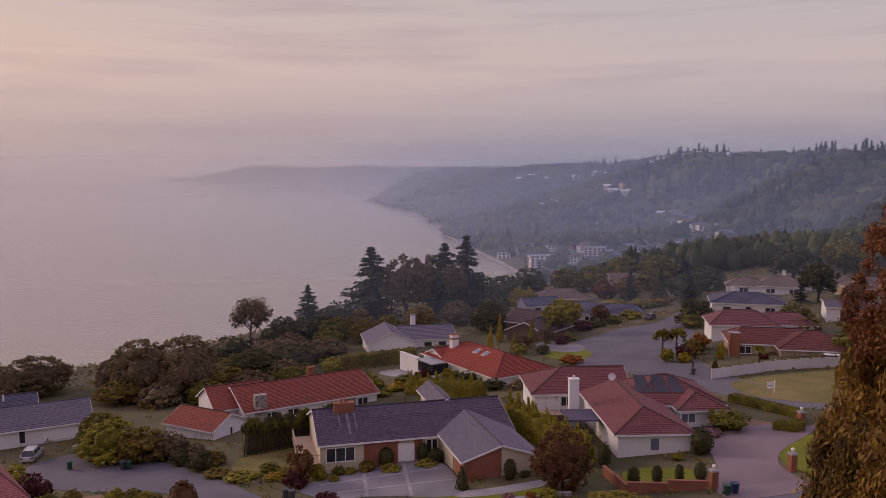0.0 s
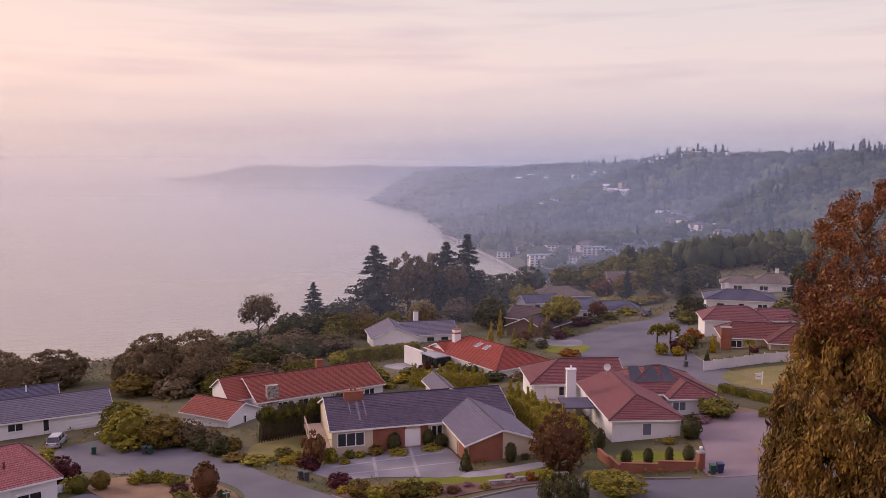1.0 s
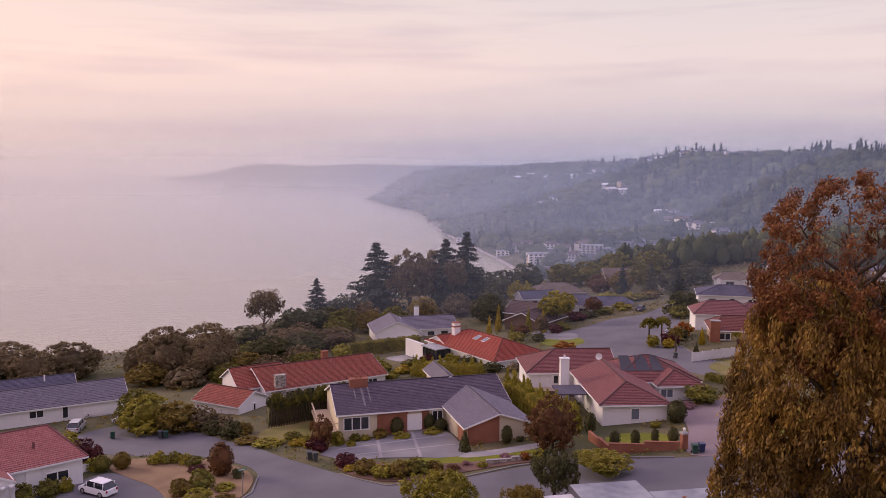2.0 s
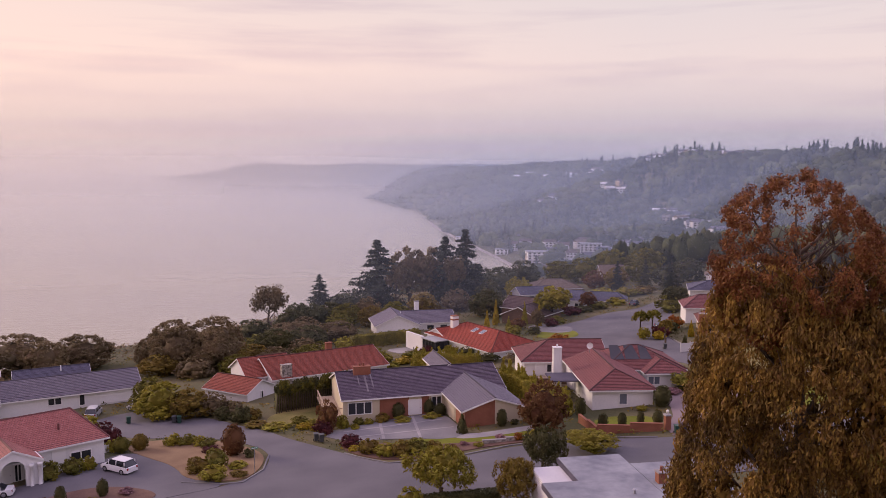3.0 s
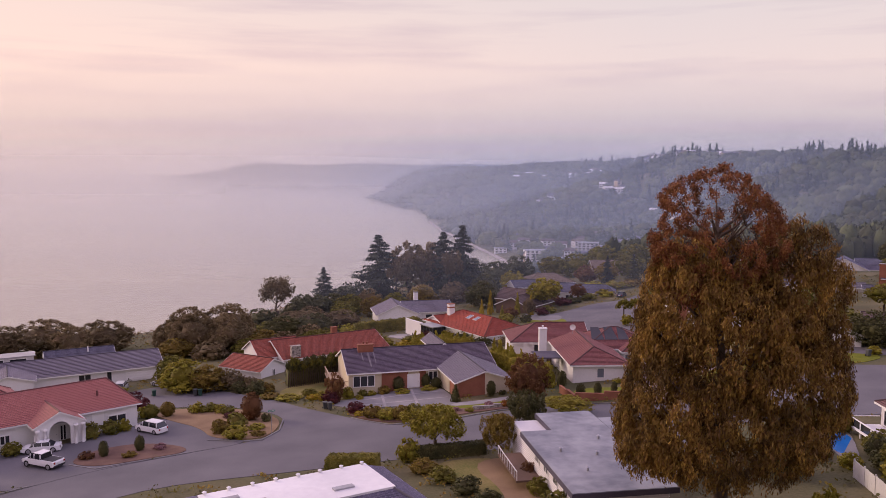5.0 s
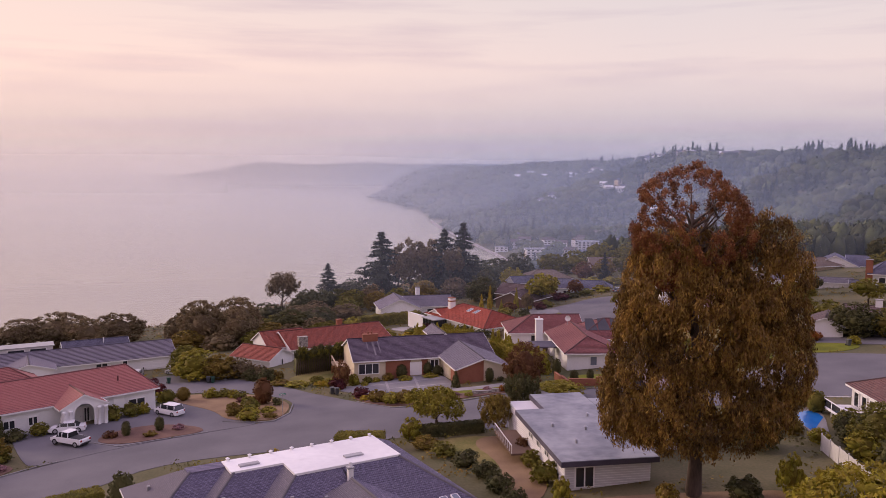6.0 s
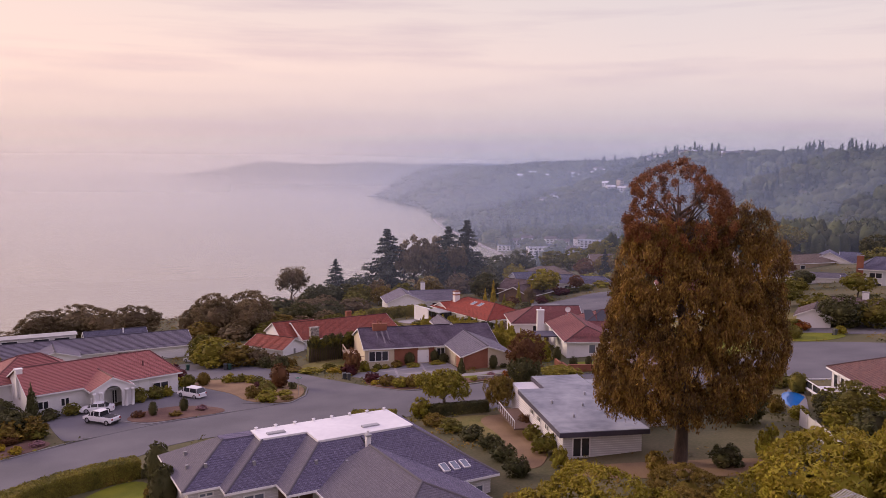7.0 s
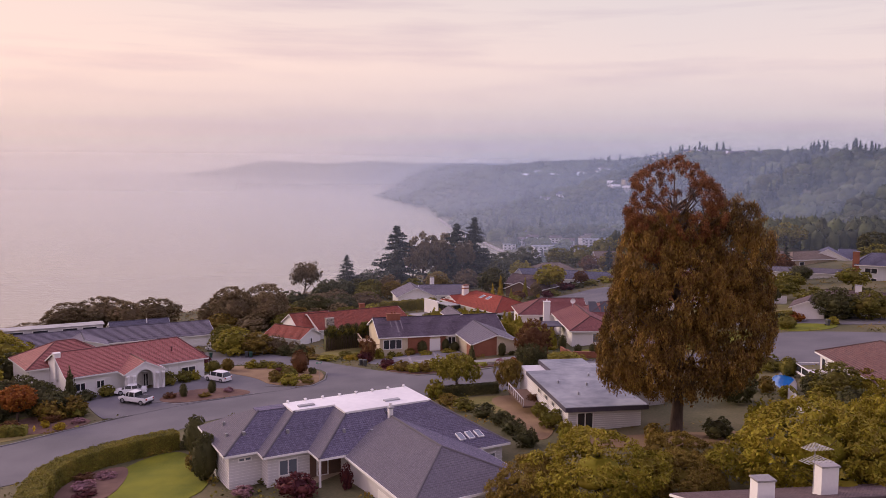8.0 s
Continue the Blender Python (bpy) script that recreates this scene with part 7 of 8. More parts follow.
# woods on the far hillsides
def far_woods():
    rng = np.random.default_rng(7)
    spots = []
    for y0, y1, gap in ((345, 620, 8.5), (620, 1100, 14.0), (1100, 1700, 18.5), (1700, 2600, 27.0), (2600, 4500, 46.0)):
        for y in np.arange(y0, y1, gap):
            for x in np.arange(-0.16 * y - 40, 0.66 * y + 40, gap):
                spots.append((x + rng.uniform(-0.5, 0.5) * gap, y + rng.uniform(-0.5, 0.5) * gap, gap))
    for y in np.arange(240, 400, 5.0):                  # the slope behind the last gardens
        for x in np.arange(76 if y > 292 else 132, 250, 5.0):
            spots.append((x + rng.uniform(-2.4, 2.4), y + rng.uniform(-2.4, 2.4), 5.0))
    s = np.array(spots)
    s = s[(s[:, 0] - shore_x(s[:, 1])) > 5]
    z = height(s[:, 0], s[:, 1])
    u = s[:, 0] / s[:, 1]
    village = (s[:, 1] > 560) & (s[:, 1] < 930) & (u > 0.02) & (u < 0.36) & (z < -38)
    keep = (~village | (rng.random(len(s)) < 0.24)) & (z > SEA - 1)
    s, z = s[keep], z[keep]
    field = noise_field(s[:, 0], s[:, 1])
    fir = rng.random(len(s)) < np.where(field > 0.05, 0.5, 0.12) * np.where(s[:, 1] < 620, 0.10, 1.0)
    uu = s[:, 0] / s[:, 1]
    near_crest = np.abs(s[:, 1] - hill_top(uu)) < 60
    fir |= near_crest & (uu > 0.2) & (rng.random(len(s)) < np.where(uu > 0.4, 0.4, np.where(field > 0.1, 0.4, 0.04)))
    # broadleaf crowns
    q, zz, lumps = s[~fir], z[~fir], 8
    count, gap = len(q), s[~fir][:, 2]
    h = rng.uniform(9, 18, count) * np.where(gap < 10, 0.7, 1.0) * np.where(gap > 20, 1.2, 1.0)
    r = gap * rng.uniform(0.5, 0.82, count)
    th = np.linspace(0.08, 0.72, 5) * math.pi
    ph = np.arange(lumps) * 2 * math.pi / lumps
    TH, PH = np.meshgrid(th, ph, indexing="ij")
    d = np.stack([np.sin(TH) * np.cos(PH), np.sin(TH) * np.sin(PH), np.cos(TH)], -1)
    bump = 1 + 0.16 * np.sin(3.1 * PH[None] + rng.uniform(0, 6, (count, 1, 1))) * np.sin(4 * TH[None] + rng.uniform(0, 6, (count, 1, 1))) + rng.uniform(-0.17, 0.17, (count, 5, lumps))
    v = d[None] * bump[..., None] * np.stack([r, r, h * 0.5], 1)[:, None, None, :] + np.stack([q[:, 0], q[:, 1], zz + h * 0.52], 1)[:, None, None, :]
    i = np.arange(5 * lumps).reshape(5, lumps)
    f0 = np.stack([i[:-1], i[1:], np.roll(i[1:], -1, 1), np.roll(i[:-1], -1, 1)], -1).reshape(-1, 4)
    f = (f0[None] + (np.arange(count) * 5 * lumps)[:, None, None]).reshape(-1, 4)
    tagged(new("far_woods", raw_mesh("far_woods", v.reshape(-1, 3), f, M["far_wood"])), "dense grey-green broadleaf woods on the far hillsides", "woods", kind="stuff")
    k = np.repeat(np.arange(count), np.where(gap > 20, 4, np.where(gap > 16, 7, np.where(gap > 10, 10, 34))))
    dd = rng.normal(0, 1, (len(k), 3))
    dd /= np.linalg.norm(dd, axis=1)[:, None]
    dd[:, 2] = np.abs(dd[:, 2])
    c = np.stack([q[k, 0] + dd[:, 0] * r[k] * 0.98, q[k, 1] + dd[:, 1] * r[k] * 0.98, zz[k] + h[k] * (0.52 + 0.5 * dd[:, 2])], 1)
    sv, sf = leaf_quads(rng, c, dd, (gap * np.where(gap > 10, 0.17, 0.125))[k][:, None], 0.0, 1.4)
    tagged(new("far_woods", raw_mesh("far_woods", sv, sf, M["far_spray"])), "loose outer sprays of the far broadleaf woods", "woods", kind="stuff")
    # firs: ragged cones
    q, zz, gap = s[fir], z[fir], s[fir][:, 2]
    h = (9 + 21 * rng.random(len(q)) ** 1.5) * np.where(gap < 10, 0.5, 1.0) * np.where(gap > 20, 1.15, 1.0)
    r = h * rng.uniform(0.15, 0.21, len(q))
    per = 36
    k = np.repeat(np.arange(len(q)), per)
    an, t = rng.uniform(0, 6.28, len(k)), rng.random(len(k)) ** 1.4
    rad = (1 - t) * r[k] + 0.3
    c = np.stack([q[k, 0] + np.cos(an) * rad, q[k, 1] + np.sin(an) * rad, zz[k] + h[k] * (0.1 + 0.9 * t)], 1)
    sv, sf = leaf_quads(rng, c, np.stack([np.cos(an), np.sin(an), 0.7 + 0 * t], 1), (h * 0.10)[k][:, None], 0.2, 1.5)
    tiers = ((0.06, 1.0, 0.42), (0.30, 0.78, 0.66), (0.54, 0.54, 0.86), (0.74, 0.30, 1.02))
    a6 = np.arange(6) * math.pi / 3
    rings = []
    for low, wide, up in tiers:
        lr = r[:, None] * wide * rng.uniform(0.75, 1.2, (len(q), 6))
        turn = a6[None, :] + rng.uniform(0, 6.28, (len(q), 1))
        rings.append(np.stack([q[:, :1] + np.cos(turn) * lr, q[:, 1:2] + np.sin(turn) * lr, (zz + h * low)[:, None] + 0 * lr], -1))
        rings.append(np.stack([q[:, :1] + np.cos(turn) * lr * 0.08, q[:, 1:2] + np.sin(turn) * lr * 0.08, (zz + h * up)[:, None] + 0 * lr], -1))
    tv = np.stack(rings, 1).reshape(-1, 3)
    ti = np.arange(48).reshape(8, 6)
    t0 = np.concatenate([np.stack([ti[j], np.roll(ti[j], -1), np.roll(ti[j + 1], -1), ti[j + 1]], -1) for j in (0, 2, 4, 6)])
    sv, sf = merge((sv, sf), (tv, (t0[None] + (np.arange(len(q)) * 48)[:, None, None]).reshape(-1, 4)))
    tagged(new("far_woods", raw_mesh("far_woods", sv, sf, M["far_conifer"])), "dark firs scattered through the far woods", "woods", kind="stuff")


def noise_field(x, y):
    return np.array([noise.noise((a / 140, b / 140, 0.5)) for a, b in zip(x, y)])


M["far_spray"] = material("far_broadleaf_sprays", (0.022, 0.032, 0.018), (0.090, 0.098, 0.044), 0.8, 0.03, 0.4, 0.0, island=0.3, translucent=0.15, spec=0.15)
M["far_wood"] = material("far_broadleaf_foliage", (0.020, 0.030, 0.018), (0.098, 0.106, 0.050), 0.8, 0.03, 0.4, 0.0, island=0.35, translucent=0.15, spec=0.15)
M["far_conifer"] = material("far_conifer_foliage", (0.014, 0.022, 0.014), (0.032, 0.040, 0.024), 0.8, 0.06, 0.5, 0.0, island=0.3, translucent=0.1, spec=0.15)
far_woods()


# undergrowth down the bluff and between gardens
def undergrowth():
    rng = np.random.default_rng(21)
    x, y = rng.uniform(-190, 190, 110000), rng.uniform(-10, 345, 110000)
    out = (y - bluff_edge(x)) / 1.6
    keep = (out > -14) & (out < 60)
    x, y = x[keep], y[keep]
    v, f = leaf_quads(rng, np.stack([x, y, height(x, y) + rng.random(len(x)) ** 2 * 0.9], 1), np.tile([0, -0.2, 1.0], (len(x), 1)), rng.uniform(0.3, 0.8, (len(x), 1)), 0, 1.3)
    tagged(new("undergrowth", raw_mesh("undergrowth", v, f, M["leaf_brownoak"])), "tangled brown-green undergrowth along the bluff", "undergrowth", kind="stuff")



def ground_cover():
    """Low planting over the unbuilt garden ground."""
    rng = np.random.default_rng(33)
    # tufts, each of a dozen leaves round its middle
    tx, ty = np.repeat(rng.uniform(-100, 125, 15000), 12), np.repeat(rng.uniform(-5, 300, 15000), 12)
    ox, oy = rng.normal(0, 0.42, len(tx)), rng.normal(0, 0.42, len(tx))
    x, y, rise = tx + ox, ty + oy, 0.55 * np.exp(-(ox ** 2 + oy ** 2) / 0.3)
    free = (y - bluff_edge(x)) < 0
    for box in PAVED:
        inside_box = (x > box[0]) & (x < box[1]) & (y > box[2]) & (y < box[3])
        idx = np.nonzero(free & inside_box)[0]
        if len(idx):
            poly = box[4]
            hit = np.zeros(len(idx), bool)
            for i, a in enumerate(poly):
                b = poly[i - 1]
                with np.errstate(divide="ignore", invalid="ignore"):
                    cross = ((a.y > y[idx]) != (b.y > y[idx])) & (x[idx] < (b.x - a.x) * (y[idx] - a.y) / (b.y - a.y) + a.x)
                hit ^= cross
            free[idx[hit]] = False
    dens = np.array([noise.noise((a / 9, b / 9, 2.0)) for a, b in zip(x, y)])
    free &= dens > -0.12
    x, y, dens, rise = x[free], y[free], dens[free], rise[free]
    for lo, hi, colour, label in ((-1, 0.05, "olive", "low olive ground planting"), (0.05, 0.22, "green", "low green ground planting"), (0.22, 2, "dark", "dark low ground planting")):
        k = (dens > lo) & (dens <= hi)
        v, f = leaf_quads(rng, np.stack([x[k], y[k], near_height(x[k], y[k]) + 0.04 + rise[k] * rng.uniform(0.7, 1.1, k.sum())], 1), np.tile([0, -0.3, 1.0], (k.sum(), 1)), rng.uniform(0.12, 0.30, (k.sum(), 1)), 0, 1.3)
        tagged(new("ground_cover", raw_mesh("ground_cover", v, f, M["leaf_" + colour])), label, "planting", kind="stuff")


undergrowth()
ground_cover()


# ---- vehicles ----
def car(x, y, turn, paint, label, kind="suv"):
    z = ground(x, y) + 0.1
    C = thing("car", label, "car", x, y, z, turn, "parked cars")
    L, W = (4.7, 1.88) if kind == "suv" else (4.7, 1.8)
    low, belt, roof = (0.28, 0.98, 1.68) if kind == "suv" else (0.22, 0.88, 1.42)
    if kind == "pickup":
        L, W, low, belt, roof = 5.3, 1.95, 0.42, 1.1, 1.82

    def loft(sections):
        """sections along the length: x, half width at the bottom, at the top, z bottom, z top."""
        g = Geo()
        rows = [[(sx, -wb, z0), (sx, -(wb + wt) / 2 * 1.03, (z0 + z1) / 2), (sx, -wt, z1), (sx, wt, z1), (sx, (wb + wt) / 2 * 1.03, (z0 + z1) / 2), (sx, wb, z0)] for sx, wb, wt, z0, z1 in sections]
        for a, b in zip(rows, rows[1:]):
            for i in range(6):
                j = (i + 1) % 6
                g.face([a[i], b[i], b[j], a[j]])
        g.face(rows[0][::-1])
        g.face(rows[-1])
        return g

    w = W / 2
    body = part("body", loft([(-L / 2, w * 0.82, w * 0.84, low + 0.15, belt - 0.12), (-L / 2 + 0.12, w * 0.95, w * 0.93, low, belt - 0.02), (-L / 4, w, w * 0.96, low, belt), (L / 6, w, w * 0.96, low, belt), (L / 2 - 0.5, w * 0.96, w * 0.9, low, belt - 0.12), (L / 2 - 0.05, w * 0.86, w * 0.78, low + 0.08, belt - 0.3)]), M[paint], C, smooth=False)
    rear, front = {"suv": (-L / 2 + 0.12, L / 6 + 0.5), "sedan": (-L / 2 + 0.75, L / 6 + 0.45), "pickup": (-0.55, L / 6 + 0.7)}[kind]
    slope = {"suv": 0.6, "sedan": 0.75, "pickup": 0.15}[kind]
    part("cabin_glass", loft([(rear, w * 0.88, w * 0.86, belt - 0.03, belt + 0.02), (rear + slope, w * 0.90, w * 0.74, belt - 0.03, roof - 0.06), (front - 0.8, w * 0.90, w * 0.74, belt - 0.03, roof - 0.06), (front, w * 0.9, w * 0.86, belt - 0.03, belt + 0.01)]), M["glass"], body)
    part("roof_panel", loft([(rear + slope - 0.12, w * 0.72, w * 0.68, roof - 0.10, roof - 0.04), (rear + slope + 0.3, w * 0.76, w * 0.70, roof - 0.09, roof), (front - 1.0, w * 0.76, w * 0.70, roof - 0.09, roof), (front - 0.72, w * 0.72, w * 0.68, roof - 0.12, roof - 0.06)]), M[paint], body)
    for sx in (rear + slope * 0.6, (rear + front) / 2, front - 0.45):
        for sy in (-1, 1):
            g = Geo()
            g.box(sx - 0.05, sx + 0.05, sy * w * 0.84 - 0.05, sy * w * 0.84 + 0.05, belt - 0.02, roof - 0.12)
            part("pillar", g, M[paint], body)
    if kind == "pickup":
        g = Geo()
        g.box(-L / 2 + 0.25, rear - 0.1, -w * 0.78, w * 0.78, belt + 0.004, belt + 0.05)
        part("bed_cover", g, M["dark"], body)
    for sx in (-L / 2 + 0.85, L / 2 - 0.95):
        for sy in (-1, 1):
            g = Geo()
            r = 0.36 if kind != "pickup" else 0.40
            g.tube([((sx, sy * (w - 0.2), r - 0.02), r), ((sx, sy * (w + 0.02), r - 0.02), r)], 14)
            tyre = part("wheel", g, M["rubber"], C)
            q = Geo()
            q.tube([((sx, sy * (w + 0.02), r - 0.02), r * 0.62), ((sx, sy * (w + 0.035), r - 0.02), r * 0.55)], 10)
            part("rim", q, M["metal"], tyre)
    for sy in (-1, 1):
        g = Geo()
        g.box(-L / 2 - 0.01, -L / 2 + 0.14, sy * w * 0.74 - 0.12, sy * w * 0.74 + 0.12, belt - 0.32, belt - 0.08)
        part("tail_lamp", g, M["tail"], body)
        g = Geo()
        g.box(L / 2 - 0.2, L / 2 - 0.02, sy * w * 0.66 - 0.16, sy * w * 0.66 + 0.16, belt - 0.42, belt - 0.3)
        part("headlamp", g, M["lamp"], body)
    g = Geo()
    g.box(-L / 2 - 0.04, -L / 2 + 0.1, -w * 0.85, w * 0.85, low + 0.02, low + 0.2)
    part("bumper", g, M["dark"] if kind == "pickup" else M[paint], body)
    g = Geo()
    g.box(-L / 2 - 0.02, -L / 2 + 0.02, -0.26, 0.26, low + 0.3, low + 0.44)
    part("plate", g, M["trim"], body)


car(-40.2, 77.4, 152, "carwhite", "white sport utility car parked before a villa", "suv")
car(-48.6, 64.0, 158, "carwhite", "white pickup with a dark bed cover", "pickup")
car(-51.6, 69.6, 196, "carwhite", "white sedan parked beside a pickup", "sedan")
car(-57.2, 109.6, 100, "carsilver", "silver car parked at a garage", "suv")
car(-50.6, 112.0, 150, "carsilver", "silver car half hidden by a tree", "sedan")
car(50.0, 162.0, 20, "carblue", "dark blue car in a driveway", "sedan")
car(53, 204, 60, "carblue", "dark car far down the lane", "sedan")


# ---- bins, posts, fences, signs ----
def hydrant(x, y):
    H = thing("fire_hydrant", "yellow painted fire hydrant beside the street", "hydrant", x, y, ground(x, y), 20)
    g = Geo()
    g.tube([((0, 0, -0.1), 0.2), ((0, 0, 0.06), 0.2), ((0, 0, 0.08), 0.14), ((0, 0, 0.6), 0.13), ((0, 0, 0.64), 0.17), ((0, 0, 0.7), 0.17)], 12)
    body = part("body", g, M["hydrant"], H, smooth=True)
    g = Geo()
    g.tube([((0, 0, 0.7), 0.15), ((0, 0, 0.8), 0.1), ((0, 0, 0.88), 0.04)], 12)
    part("bonnet", g, M["hydrant"], H, smooth=True)
    for sx in (-1, 1):
        g = Geo()
        g.tube([((0, 0, 0.48), 0.07), ((sx * 0.24, 0, 0.48), 0.08)], 10)
        part("outlet", g, M["hydrant"], H, smooth=True)


M["hydrant"] = material("yellow_enamel", (0.50, 0.33, 0.02), (0.62, 0.42, 0.03), 0.4, 2, 20, 0.1, spec=0.5)
hydrant(-57.2, 51.0)


def wheelie_bin(x, y, turn, mat, label):
    B = thing("wheelie_bin", label, "bin", x, y, ground(x, y) + 0.08, turn, "refuse bins")
    g = Geo()
    q = [(-0.24, -0.26, 0.06), (0.24, -0.26, 0.06), (0.24, 0.26, 0.06), (-0.24, 0.26, 0.06), (-0.32, -0.38, 1.02), (0.32, -0.38, 1.02), (0.32, 0.38, 1.02), (-0.32, 0.38, 1.02)]
    for a in ((0, 1, 5, 4), (1, 2, 6, 5), (2, 3, 7, 6), (3, 0, 4, 7), (4, 5, 6, 7)):
        g.face([q[i] for i in a])
    part("body", g, M[mat], B)
    g = Geo()
    g.box(-0.35, 0.35, -0.42, 0.42, 1.02, 1.10, taper=0.03)
    part("lid", g, M[mat], B)
    for s in (-0.3, 0.3):
        g = Geo()
        g.tube([((s - 0.04, 0.3, 0.12), 0.13), ((s + 0.04, 0.3, 0.12), 0.13)], 10)
        part("wheel", g, M["rubber"], B)


for x, y, t, m, lb in ((-17.6, 87.6, 20, "bin", "dark grey wheeled bin at the kerb"), (-16.8, 87.0, 25, "bin", "dark grey wheeled bin at the kerb"), (28.6, 79.0, 0, "bingreen", "dark green wheeled bin at the gate"), (29.5, 79.3, 5, "binblue", "navy blue wheeled bin at the gate"), (-49.2, 103.6, 30, "bingreen", "dark green wheeled bin on asphalt"), (-41.8, 102.6, 10, "bin", "dark grey wheeled bin below a tree"), (-40.9, 102.3, 20, "bingreen", "dark green wheeled bin below a tree"), (69.0, 96.5, 10, "bin", "dark wheeled bin at the turning circle"), (42.8, 136, 0, "bin", "dark wheeled bin at the lane")):
    wheelie_bin(x, y, t, m, lb)


def gate_post(x, y):
    P = thing("gate_post", "square red brick gate post with a white lamp", "gate post", x, y, ground(x, y), 10, "gate posts")
    g = Geo()
    g.box(-0.35, 0.35, -0.35, 0.35, -0.4, 1.9)
    part("pier", g, M["brick"], P)
    g = Geo()
    g.box(-0.45, 0.45, -0.45, 0.45, 1.9, 2.05, taper=0.06)
    part("cap", g, M["concrete"], P)
    g = Geo()
    g.tube([((0, 0, 2.05), 0.06), ((0, 0, 2.2), 0.06), ((0, 0, 2.22), 0.16), ((0, 0, 2.5), 0.2), ((0, 0, 2.62), 0.05)], 10)
    part("lamp", g, M["lamp"], P, "frosted white globe lamp", True)


for x, y in ((28.0, 81.2), (45.6, 100.6), (37.6, 84.6)):
    gate_post(x, y)


def low_wall(points, h, mat, label, name="garden_wall", t=0.3):
    for (ax, ay), (bx, by) in zip(points, points[1:]):
        a, b = Vector((ax, ay)), Vector((bx, by))
        ln = (b - a).length
        ob = thing(name, label, "wall", ax, ay, 0, math.degrees(math.atan2(by - ay, bx - ax)), label)
        g = Geo()
        steps = max(1, int(ln / 3))
        for k in range(steps):
            p, q = a.lerp(b, k / steps), a.lerp(b, (k + 1) / steps)
            z = max(ground(p.x, p.y), ground(q.x, q.y))
            g.box(ln * k / steps, ln * (k + 1) / steps - 0.012, -t / 2, t / 2, z - 1.0, z + h)
        part("masonry", g, M[mat], ob)
        c = Geo()
        for k in range(steps):
            p, q = a.lerp(b, k / steps), a.lerp(b, (k + 1) / steps)
            z = max(ground(p.x, p.y), ground(q.x, q.y))
            c.box(ln * k / steps, ln * (k + 1) / steps - 0.012, -t / 2 - 0.05, t / 2 + 0.05, z + h, z + h + 0.08)
        part("coping", c, M["brick" if mat == "brick" else "concrete"], ob)


low_wall([(18.0, 88.0), (19.2, 81.6), (27.4, 81.0)], 0.9, "brick", "low red brick garden wall")
low_wall([(4.5, 80.8), (13.5, 82.4)], 0.35, "stone", "low rough stone retaining edge")


def fence(points, h, mat, label, gap=1.8):
    for (ax, ay), (bx, by) in zip(points, points[1:]):
        a, b = Vector((ax, ay)), Vector((bx, by))
        ln = (b - a).length
        F = thing("fence", label, "fence", ax, ay, 0, math.degrees(math.atan2(by - ay, bx - ax)), "garden fences")
        n_bays = max(1, int(ln / gap))
        for k in range(n_bays):
            p, q = a.lerp(b, k / n_bays), a.lerp(b, (k + 1) / n_bays)
            z = (ground(p.x, p.y) + ground(q.x, q.y)) / 2
            x0, x1 = ln * k / n_bays, ln * (k + 1) / n_bays
            boards = 6
            for j in range(boards):
                g = Geo()
                c0 = x0 + (x1 - x0) * j / boards
                g.box(c0 + 0.008, c0 + (x1 - x0) / boards - 0.008, -0.015, 0.015, z, z + h + 0.02 * ((j * 7 + k) % 3))
                part("board", g, M[mat], F)
            g = Geo()
            g.box(x0 - 0.06, x0 + 0.06, -0.07, 0.07, z - 0.3, z + h + 0.12)
            part("post", g, M[mat], F)


fence([(44.5, 131.5), (56, 134), (64, 133), (75, 129.5)], 1.7, "fence", "long weathered white board fence above a field")
fence([(39.5, 43.0), (38.8, 36.0), (37.6, 27.0), (36.0, 22.0)], 1.7, "fence", "weathered pale board fence below the pool")
fence([(-46.5, 84.5), (-44.5, 88.0)], 1.0, "trim", "short white picket fence at a villa")


def street_sign(x, y):
    S = thing("street_sign", "green street name sign on a slim post", "street sign", x, y, ground(x, y), 30)
    g = Geo()
    g.tube([((0, 0, -0.2), 0.04), ((0, 0, 3.3), 0.04)], 8)
    part("post", g, M["metal"], S)
    g = Geo()
    g.box(-0.45, 0.45, -0.015, 0.015, 3.1, 3.32)
    blade = part("blade", g, M["signgreen"], S)
    g = Geo()
    g.box(-0.34, 0.34, -0.022, -0.016, 3.17, 3.25)
    part("lettering_bar", g, M["trim"], blade, "pale bar in place of lettering")


street_sign(-22.9, 74.6)


def sale_sign(x, y):
    S = thing("yard_sign", "white hanging yard sign on a white post", "sign", x, y, ground(x, y), 5)
    g = Geo()
    g.box(-0.06, 0.06, -0.06, 0.06, -0.2, 2.2)
    part("post", g, M["trim"], S)
    g = Geo()
    g.box(-1.2, 0.1, -0.05, 0.05, 1.8, 1.92)
    part("arm", g, M["trim"], S)
    g = Geo()
    g.box(-1.1, -0.2, -0.02, 0.02, 0.9, 1.7)
    board = part("board", g, M["trim"], S)
    g = Geo()
    g.box(-1.0, -0.3, -0.028, -0.022, 1.3, 1.45)
    part("lettering_bar", g, M["metal"], board, "grey bar in place of lettering")


sale_sign(49.4, 118.2)


